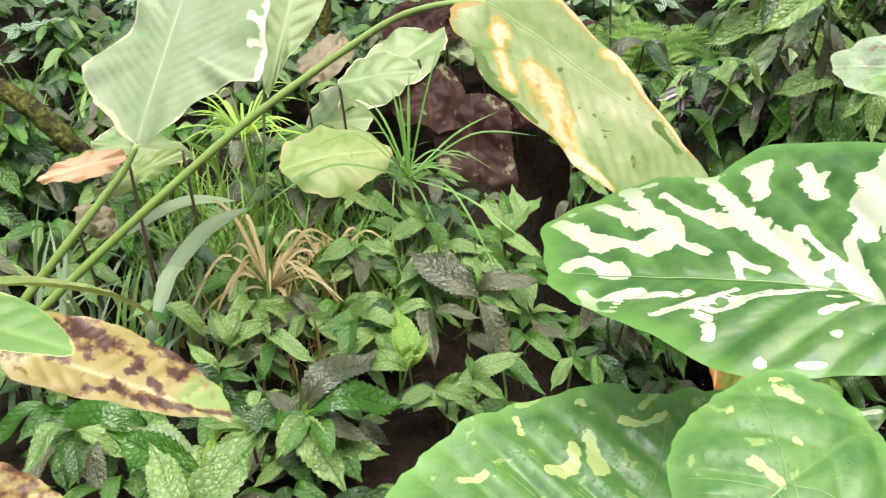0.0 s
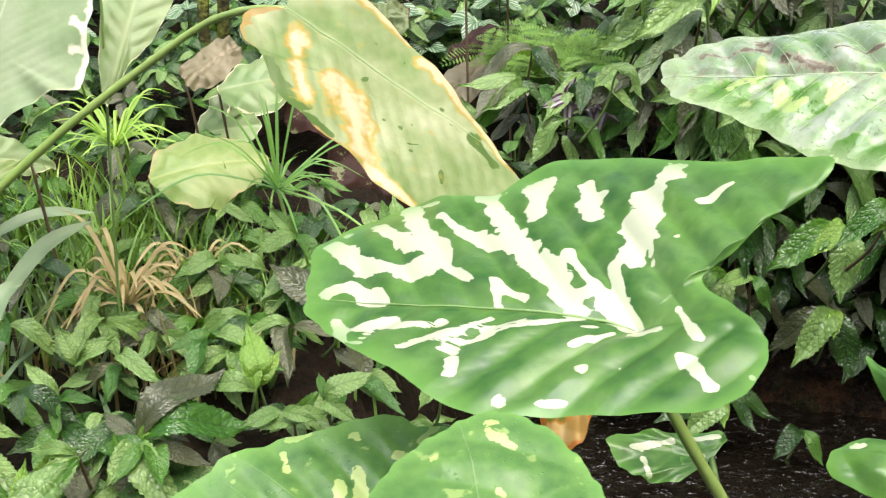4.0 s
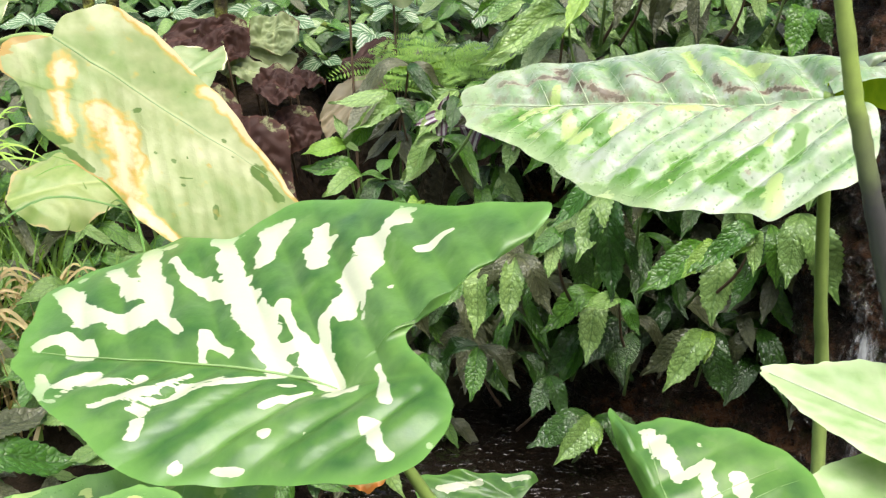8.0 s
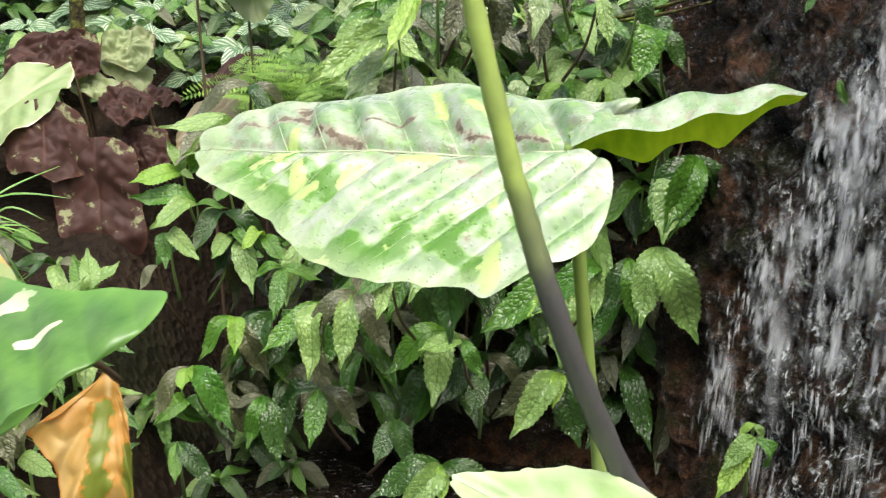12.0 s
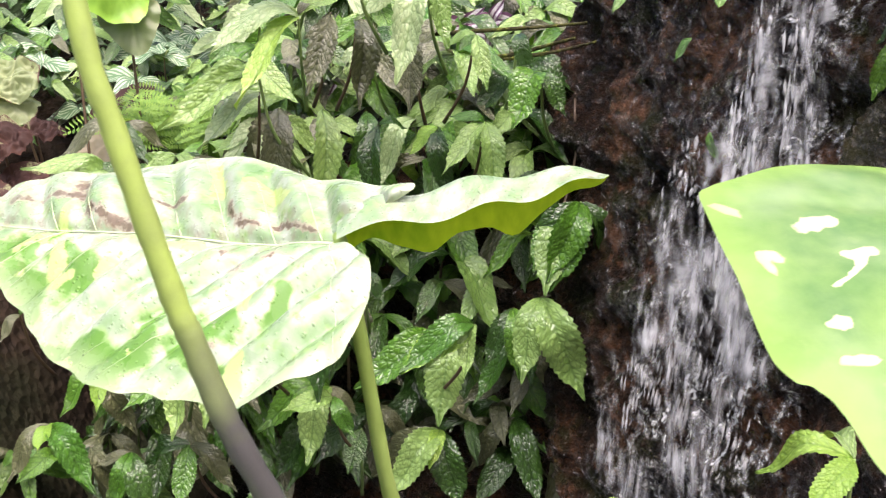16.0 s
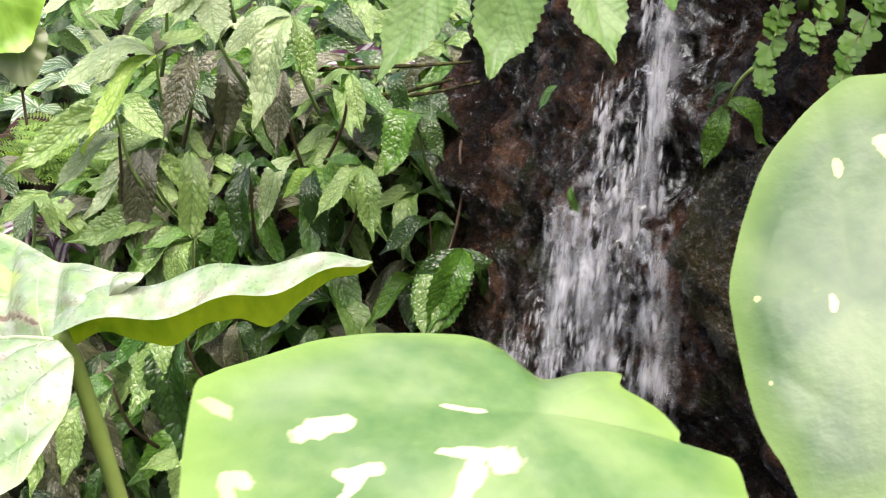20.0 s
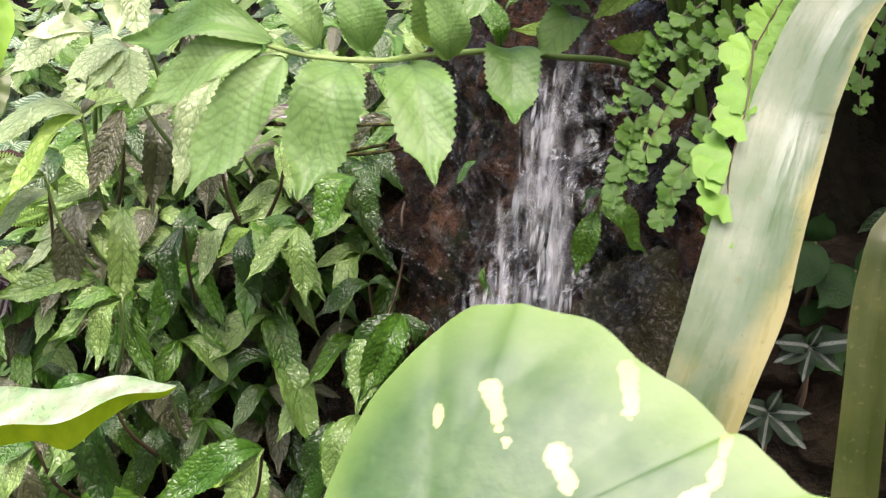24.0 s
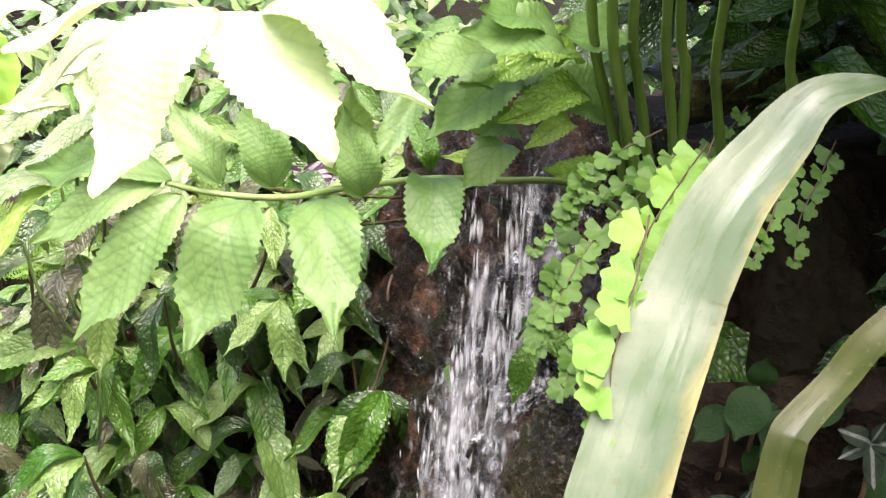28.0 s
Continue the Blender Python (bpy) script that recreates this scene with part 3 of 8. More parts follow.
def ribbon(name, points, width, material, face=(0, -1, 0.3), taper=(0.35, 0.0), cup=0.15, steps=6, cols=7, twist=0.0, round_tip=2.0, one_side=False, widen=0.0, profile=()):
    """A blade along a bent line. taper: width at foot and tip against the middle; cup: how far the sides rise."""
    c = spline(points, steps)
    n = len(c)
    tan = np.gradient(c, axis=0)
    tan /= np.linalg.norm(tan, axis=1)[:, None] + 1e-9
    verts, uvs, rim = [], [], []
    length = np.r_[0, np.cumsum(np.linalg.norm(np.diff(c, axis=0), axis=1))]
    for i in range(n):
        f = length[i] / length[-1]
        lat = np.cross(tan[i], np.array(face, float))
        lat /= np.linalg.norm(lat) + 1e-9
        up = np.cross(lat, tan[i])
        if twist:
            w = twist * f
            lat, up = lat * math.cos(w) + up * math.sin(w), up * math.cos(w) - lat * math.sin(w)
        grow = taper[0] + (1 - taper[0]) * min(1.0, f / 0.35) ** 0.7
        if widen:
            grow = taper[0] + (1 - taper[0]) * min(1.0, f / widen) ** 1.5
        shrink = taper[1] + (1 - taper[1]) * (1 - max(0.0, (f - 0.55) / 0.45) ** round_tip)
        half = 0.5 * width * grow * max(shrink, 0.01)
        if profile:
            half = 0.5 * width * np.interp(f, [p[0] for p in profile], [p[1] for p in profile])
        for k in range(cols):
            s = 2 * k / (cols - 1) - 1
            verts.append(c[i] + lat * s * half + up * (cup * half * (abs(s) ** 1.5) + 0.015 * width * math.sin(9 * f * 6.28 + s)))
            uvs.append((s * half, length[i]))
            rim.append(max(0.0, -s) ** 2 * (0.45 + 0.55 * f) + 0.55 * max(0.0, (f - 0.72) / 0.28) if one_side else max(abs(s) ** 6, f ** 14))
    return mesh_of(name, verts, grid_faces(n, cols), material, uvs, fields=[("rim", rim)])


def stand(base, axis, normal):
    """The pose of a thing whose y runs along axis and whose z looks along normal."""
    y = Vector(axis).normalized()
    z = Vector(normal)
    z = (z - y * z.dot(y)).normalized()
    x = y.cross(z)
    m = Matrix((x, y, z)).transposed().to_4x4()
    m.translation = base
    return m


def broad_leaf(name, spec, material, rings=36, steps=9, ridge=0.0, spacing=28.0, wave=0.0, dish=0.0, seed=0, rim_wide=0.14, ragged=1.0, side=0, crumple=0.0, funnel=0.0):
    """A large leaf, in its own plane: x across, y along the rib, z its upper side; bent, ribbed and waved at the margin."""
    edge = spline(spec["outline"], steps, True)
    ns = len(edge)
    centre = np.array((0.0, 0.0)) if spec.get("fan", True) else edge.mean(0)
    rng = np.random.RandomState(seed)
    ph = rng.rand(4) * 6.28
    around = np.linspace(0, 2 * math.pi, ns, endpoint=False)
    edge = centre + (edge - centre) * (1 + ragged * (0.008 * np.sin(17 * around + ph[0]) + 0.006 * np.sin(31 * around + ph[1])))[:, None]
    rho = np.linspace(0.0002, 1, rings) ** 0.8
    xy = centre + rho[:, None, None] * (edge - centre)[None]
    x, y = xy[..., 0].ravel(), xy[..., 1].ravel()
    b = spec["bend"]
    size = np.ptp(edge, axis=0).max()
    z = np.clip(b[0] * x * x + b[1] * y * y + b[2] * x * y, -0.06, 0.06)
    r = np.repeat(rho, ns)
    a = np.tile(around, rings)
    z = z + wave * size * r ** 3 * (np.sin(7 * a + ph[2]) + 0.6 * np.sin(13 * a + ph[3])) + dish * size * (r ** 2 - 1)
    s = (y - 0.75 * np.abs(x)) * spacing
    z = z + ridge * np.abs(np.sin(math.pi * s)) * np.minimum(1, np.abs(x) / 0.02) * np.minimum(1, 3 * (1.05 - r))
    z = z - 0.35 * ridge * np.exp(-((x / 0.004) ** 2))
    z = z - funnel * np.exp(-np.hypot(x, y) / 0.035)
    if crumple:
        z = z + crumple * np.array([noise.noise((p * 3.2 / size, q * 3.2 / size, seed)) + 0.5 * abs(noise.noise((p * 8 / size, q * 8 / size, seed + 4))) for p, q in zip(x, y)])
    ruffle = np.array([0.55 * noise.noise((p * 27 / size + seed, q * 27 / size, 1.7)) + 0.4 * noise.noise((p * 70 / size, q * 70 / size, seed)) for p, q in zip(x, y)])

    def strokes(rows):
        field = np.full(len(x), -1.0)
        for i, (x0, y0, x1, y1, w) in enumerate(rows):
            dx, dy = x1 - x0, y1 - y0
            t = np.clip(((x - x0) * dx + (y - y0) * dy) / (dx * dx + dy * dy + 1e-9), 0, 1)
            broad = w * (0.95 + 0.2 * np.sin(5 * t + 2.4 * i))
            field = np.maximum(field, 1 - np.hypot(x - x0 - t * dx, y - y0 - t * dy) / broad)
        return field + ruffle

    fields = [("mark", strokes(spec.get("marks", []) + spec.get("more_marks", []) + spec.get("flecks", [])))]
    fields += [(key, strokes(spec[key])) for key in ("greens", "limes", "stains", "tans", "spots") if key in spec]
    faces = grid_faces(rings, ns, True)
    rim = np.clip((r - 1 + rim_wide) / rim_wide, 0, 1) * np.where(x * side < 0, 0.6, 1.0)
    return mesh_of(name, np.c_[x, y, z], faces, material, np.c_[x, y], fields=fields + [("rim", rim)])


def place_leaf(thing, name, spec, material, label="", **how):
    m = stand(spec["at"], spec["axis"], spec["normal"])
    return part(name, broad_leaf(name, spec, material, **how), thing, label, m)


def plant(name, label, category, at=(0, 0, 0), group=""):
    ob = tagged(new(name), label, category, group)
    ob.matrix_basis = Matrix.Translation(at)
    return ob


def ribs(leaf, spec, material, pairs=5, lean=0.7, thick=0.0011, lobes=True):
    """Raised midrib and side veins on a large leaf, lying on its surface."""
    co = np.array([v.co for v in leaf.data.vertices])
    tip = max(p[1] for p in spec["outline"])

    def run(start, way, r0, label):
        line = []
        for i in range(60):
            x, y = start[0] + way[0] * 0.008 * i, start[1] + (way[1] + 0.012 * i) * 0.008 * i
            d = np.hypot(co[:, 0] - x, co[:, 1] - y)
            k = int(np.argmin(d))
            if d[k] > 0.0055:
                break
            near = np.argsort(d)[:4]
            line.append((x, y, float(co[near, 2].mean()) + 0.2 * r0))
        if len(line) > 3:
            part(label, tube(label, line[:-1], r0, 0.25 * r0, material, 2, 6), leaf, "", rest(leaf))

    run((0, 0.002), (0, 1), thick, "midrib")
    for i in range(pairs):
        y0 = tip * 0.82 * (i + 0.1) / pairs
        for side in (-1, 1):
            run((0, y0 + 0.006 * side), (side * 0.8, lean * 0.8), 0.36 * thick, "side_vein")
    if lobes:
        for side in (-1, 1):
            run((0, 0), (side * 0.75, -0.55), 0.42 * thick, "side_vein")


# ---- ground, rock and pool ----
POOL_Z = 0.14
WALL = spline([(-0.2, 3.4), (0.05, 2.75), (0.28, 2.25), (0.5, 2.1), (0.75, 2.03), (0.92, 1.96), (1.0, 1.80), (1.06, 1.58), (1.1, 1.42), (1.15, 1.32), (1.2, 1.24), (1.35, 1.16), (1.6, 1.1), (2.2, 1.0), (3.0, 0.8)], 12)
WALL_TOP = np.interp(WALL[:, 0], (-0.2, 0.28, 0.5, 0.9, 1.0, 1.15, 1.2, 1.3, 2.5), (0.85, 0.55, 0.62, 0.74, 1.02, 1.02, 0.86, 0.9, 1.2))


def smooth(a, b, v):
    t = min(max((v - a) / (b - a), 0.0), 1.0)
    return t * t * (3 - 2 * t)


def ground_z(x, y):
    """Height of the planted bank, the pool's bed and the ground round them."""
    i = int(np.argmin((WALL[:, 0] - x) ** 2 + (WALL[:, 1] - y) ** 2))
    j = min(i + 1, len(WALL) - 1)
    k = max(i - 1, 0)
    along = WALL[j] - WALL[k]
    behind = (along[0] * (y - WALL[i, 1]) - along[1] * (x - WALL[i, 0])) / (np.hypot(*along) + 1e-9)
    left = 0.24 + 0.19 * smooth(1.2, 2.0, y) + 0.5 * smooth(1.9, 3.4, y)
    bed = 0.08 + (left - 0.08) * (1 - smooth(-0.05, 0.25, x - 0.12 * (y - 1.5)))
    bed = bed * smooth(0.75, 1.15, y) + 0.2 * (1 - smooth(0.75, 1.15, y))
    top = WALL_TOP[i] + 0.25 * smooth(0.1, 1.5, behind) + 0.3 * smooth(1.5, 5.0, behind)
    near = bed + (top - bed) * smooth(0.0, 0.09, behind)
    d = math.hypot(x - 0.6, y - 1.5)
    far = 0.2 + 0.9 * smooth(1.3, 4.0, y) + 1.6 * smooth(3.0, 14.0, d) * smooth(1.0, 6.0, y)
    near += (far - near) * smooth(1.5, 3.2, d)
    return near + 0.018 * noise.noise((x * 7, y * 7, 0)) + 0.01 * noise.noise((x * 23, y * 23, 5))


def ground():
    s = np.sinh(np.linspace(-1, 1, 221) * 5.2)
    s = s / s[-1] * 70
    verts = [(0.6 + sx, 1.7 + sy, ground_z(0.6 + sx, 1.7 + sy)) for sy in s for sx in s]
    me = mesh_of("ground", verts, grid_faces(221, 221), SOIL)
    return tagged(new("ground", me), "moist soil bank strewn with leaf litter, coloured dark for shade under leaves", "ground", kind="structure")


WAY = np.r_[0, np.cumsum(np.hypot(*np.diff(WALL, axis=0).T))]


def rock_at(along, z, out=0.0):
    """A point of the rock's surface, by its way along the foot of the bank and its height, moved outwards."""
    (x, y), (ax, ay), (bx, by) = ((np.interp(along + d, WAY, WALL[:, 0]), np.interp(along + d, WAY, WALL[:, 1])) for d in (0, -0.02, 0.02))
    size = math.hypot(bx - ax, by - ay) + 1e-9
    nx, ny = (by - ay) / size, (ax - bx) / size
    f = min(1.0, (z - 0.1) / (np.interp(along, WAY, WALL_TOP) - 0.07))
    ledge = 0.035 * noise.noise((x * 4, y * 4, z * 7)) + 0.03 * noise.noise((x * 11, y * 11, z * 14 + 3)) + 0.017 * noise.noise((x * 27, y * 27, z * 30)) + 0.012 * abs(noise.noise((x * 55, y * 55, z * 55))) + 0.008 * noise.noise((x * 110, y * 110, z * 110))
    ledge -= 0.07 * max(0.0, noise.noise((x * 9 + 4, y * 9, z * 11)) - 0.12)
    step = 0.05 * (1 - f) + ledge + 0.02 - (0.10 * max(0.0, f - 0.9) * 10) ** 2 + out
    return x + nx * step, y + ny * step, z


def rock_face():
    """The wet rock behind the water, as a rugged band along the bank's foot."""
    first, end = WAY[WALL[:, 0] > 0.45][0], WAY[WALL[:, 0] > 1.19][0]

    def band(name, label, category, along, material):
        rows, verts = 130, []
        for s in along:
            top = np.interp(s, WAY, WALL_TOP) + 0.03
            verts += [rock_at(s, 0.1 + (top - 0.1) * r / (rows - 1)) for r in range(rows)]
        faces = [tuple(reversed(f)) for f in grid_faces(len(along), rows)]
        return tagged(new(name, mesh_of(name, verts, faces, material)), label, category, kind="structure")

    band("rock_face", "wet dark brown rock face glistening behind the falling water", "rock", np.arange(first, end + 0.006, 0.007), ROCK)
    band("soil_bank", "steep bank of moist soil, coloured dark for its shade", "ground", np.r_[np.arange(end, end + 0.6, 0.01), np.arange(end + 0.6, WAY[-1], 0.08)], SOIL)


def pool():
    xs, ys = np.linspace(-0.1, 1.3, 70), np.linspace(0.95, 2.05, 60)
    verts = [(x, y, POOL_Z + 0.005 * noise.noise((x * 9, y * 22, 1)) + 0.0022 * noise.noise((x * 26, y * 60, 2))) for y in ys for x in xs]
    me = mesh_of("pool_water", verts, grid_faces(60, 70), POOL)
    return tagged(new("pool_water", me), "dark rippled water of a small pool", "water", kind="structure")


def water_film():
    """Water running down over the rock, broadest below the ledge."""
    verts, rim, rows, cols = [], [], 110, 90
    for r in range(rows):
        z = 1.0 - 0.74 * r / (rows - 1)
        for c in range(cols):
            w = 74 + 36 * c / (cols - 1)
            middle, half = np.interp(z, (0.25, 0.5, 0.7, 0.82, 0.86, 1.0), (87, 88, 91, 94, 96, 97)), np.interp(z, (0.25, 0.5, 0.75, 0.83, 0.88, 1.0), (12, 13, 12, 8, 5, 5))
            verts.append(rock_at(np.interp(w, range(len(WAY)), WAY), z, 0.007 + 0.004 * noise.noise((w * 0.7, z * 40, 3))))
            rim.append(1.25 * max(0.0, 1 - ((w - middle) / half) ** 2) + 0.22)
    me = mesh_of("water_film", verts, grid_faces(rows, cols), FILM, fields=[("rim", rim)])
    return tagged(new("water_film", me), "thin sheet of water running down the rock", "water", kind="structure")


ground()
rock_face()
water_film()
pool_water = pool()


# ---- leaf shapes shared by many plants ----
def small_leaf(name, material, rows=46, cols=9, teeth=15, tooth=0.11, widest=0.42, arch=0.1, fold=0.14, full=1.65, relief=0.006, veins=9, seed=0):
    """A leaf of length 1 along y and width 1: saw-edged, drawn out to a tip, arched, folded along the rib and puckered between its veins."""
    rng = np.random.RandomState(seed)
    verts, uvs = [], []
    lean, curl, droop = 0.10 * (rng.rand() - 0.5), 0.05 * (rng.rand() - 0.5), 0.05 * rng.rand()
    a, b = widest * full, (1 - widest) * full
    for r in range(rows):
        f = r / (rows - 1)
        w = (f / widest) ** a * ((1 - f) / (1 - widest)) ** b
        if f > 0.76:
            w *= 1 - 0.42 * math.sin(math.pi * (f - 0.76) / 0.24) ** 0.9
        half = 0.5 * (w + 0.012) * (1 - (tooth * 1.6 * (1 - (f * teeth) % 1.0) if teeth and 0.06 < f < 0.96 else 0))
        for k in range(cols):
            s = 2 * k / (cols - 1) - 1
            pucker = abs(math.sin(math.pi * (f * veins - abs(s) * w * 1.6))) ** 0.7 * (0.6 + 0.4 * abs(math.sin(math.pi * abs(s) * 2.5 + f * 20))) * min(1, abs(s) * 4) * (1 - s ** 6)
            z = arch * (4 * f * (1 - f) + 0.6 * math.sin(6.283 * f)) + fold * half * (abs(s) - 0.5) + 0.02 * math.sin(11 * f + 4 * s + seed) * abs(s) + relief * pucker + curl * s * f - droop * f ** 3
            verts.append((s * half + lean * math.sin(math.pi * f), f, z))
            uvs.append((s * half, f))
    return mesh_of(name, verts, grid_faces(rows, cols), material, uvs)


QUILT = {k: [small_leaf("quilted_leaf", m, arch=a, fold=fo, widest=w, seed=i) for i, (a, fo, w) in enumerate(((0.12, 0.16, 0.43), (0.19, 0.24, 0.39), (0.07, 0.12, 0.45), (0.15, -0.06, 0.41), (0.22, 0.1, 0.44)))] for k, m in LEAF.items()}
for k in ("soft", "glow"):
    QUILT[k] = [small_leaf("soft_leaf", LEAF[k], 67, 11, 22, 0.09, w, a, 0.14, 1.5, 0.0012, 6, i) for i, (a, w) in enumerate(((0.1, 0.41), (0.16, 0.45), (0.05, 0.43)))]
FACE = Vector((0.0, -0.72, 0.78))


def hang_leaf(thing, mesh, base, tip, wide, face=FACE, name="leaf"):
    a, b = Vector(base), Vector(tip)
    size = (b - a).length
    m = stand(a, b - a, face) @ Matrix.Diagonal((size * wide, size, size, 1))
    return part(name, mesh, thing, "", m)


SPRIG_LABEL = "leafy plant with blistered saw-edged green leaves on the bank"
rnd = random.Random(7)


def sprig(apex, tips, root=None, label=SPRIG_LABEL):
    """A shoot with leaves hanging from its tip; the stalk bends down to the bank behind."""
    x, y, z = apex
    if root is None:
        gx, gy = x + rnd.uniform(-0.05, 0.05), y + rnd.uniform(0.05, 0.1)
        root = (gx, gy, max(min(ground_z(gx, gy), z - 0.02), z - 0.11) - 0.01)
    thing = plant("leafy_plant", label, "plant", root, "leafy plants on the bank")
    mid = (x * 0.7 + root[0] * 0.3, y * 0.6 + root[1] * 0.4, z * 0.45 + root[2] * 0.55)
    part("stalk", tube("stalk", [root, mid, (x, y, z)], 0.0028, 0.0016, STEM if rnd.random() < 0.6 else STEM_BROWN, 4, 6), thing)
    for tx, ty, tz, kind, wide in tips:
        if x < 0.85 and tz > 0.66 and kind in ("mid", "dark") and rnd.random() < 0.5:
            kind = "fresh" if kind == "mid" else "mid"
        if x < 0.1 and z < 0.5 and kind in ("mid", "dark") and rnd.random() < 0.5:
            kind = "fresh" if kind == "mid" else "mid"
        # high on the left, lighter kinds stand in for white sky gloss
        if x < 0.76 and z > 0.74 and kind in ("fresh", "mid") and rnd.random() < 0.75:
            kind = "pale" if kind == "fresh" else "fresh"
        face = FACE + Vector((rnd.uniform(-0.35, 0.35), 0, rnd.uniform(-0.2, 0.25)))
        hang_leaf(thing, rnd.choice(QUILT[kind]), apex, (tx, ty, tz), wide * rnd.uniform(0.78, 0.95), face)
    return thing


BATCH = []


def filler(x, y, z, size, kinds, leaves=6, droop=0.35, own=False):
    """A shoot with leaves spread round it: a plant of its own, or part of the common undergrowth."""
    if -0.12 < x < 0.27 and 1.95 < y < 2.45:
        return
    tips = []
    turn = rnd.uniform(0, 6.28)
    for i in range(leaves):
        w = turn + i * 2.4
        s = size * rnd.uniform(0.7, 1.15)
        tips.append((x + s * math.cos(w), y + s * math.sin(w) * 0.8 - 0.2 * s, z - s * rnd.uniform(droop - 0.35, droop + 0.35), rnd.choice(kinds), rnd.uniform(0.30, 0.40)))
    if own:
        sprig((x, y, z), tips)
        return
    for tx, ty, tz, kind, wide in tips:
        a, b = Vector((x, y, z)), Vector((tx, ty, tz))
        face = FACE + Vector((rnd.uniform(-0.7, 0.7), 0, rnd.uniform(-0.2, 0.45)))
        m = stand(a, b - a, face) @ Matrix.Diagonal(((b - a).length * wide, (b - a).length, (b - a).length, 1))
        BATCH.append((kind, m))


def undergrowth(name, label):
    """All the leaves of the batch as one mass."""
    kinds = list(LEAF)
    shapes = {k: small_leaf("leaf", LEAF[k], 19, 5, 6, 0.07, arch=0.14, fold=0.16, relief=0.0, seed=3) for k in kinds}
    flat = np.empty(19 * 5 * 3)
    next(iter(shapes.values())).vertices.foreach_get("co", flat)
    own_uv = [(px, py) for px, py, _ in flat.reshape(-1, 3)]
    verts, faces, uvs, slots = [], [], [], []
    for kind, m in BATCH:
        me, n0 = shapes[kind], len(verts)
        verts += [tuple(m @ v.co) for v in me.vertices]
        uvs += own_uv
        faces += [tuple(n0 + i for i in p.vertices) for p in me.polygons]
        slots += [kinds.index(kind)] * len(me.polygons)
    me = mesh_of(name, verts, faces, LEAF[kinds[0]], uvs)
    for k in kinds[1:]:
        me.materials.append(LEAF[k])
    me.polygons.foreach_set("material_index", slots)
    for k in kinds:
        bpy.data.meshes.remove(shapes[k])
    BATCH.clear()
    return tagged(new(name, me), label, "foliage", kind="stuff")


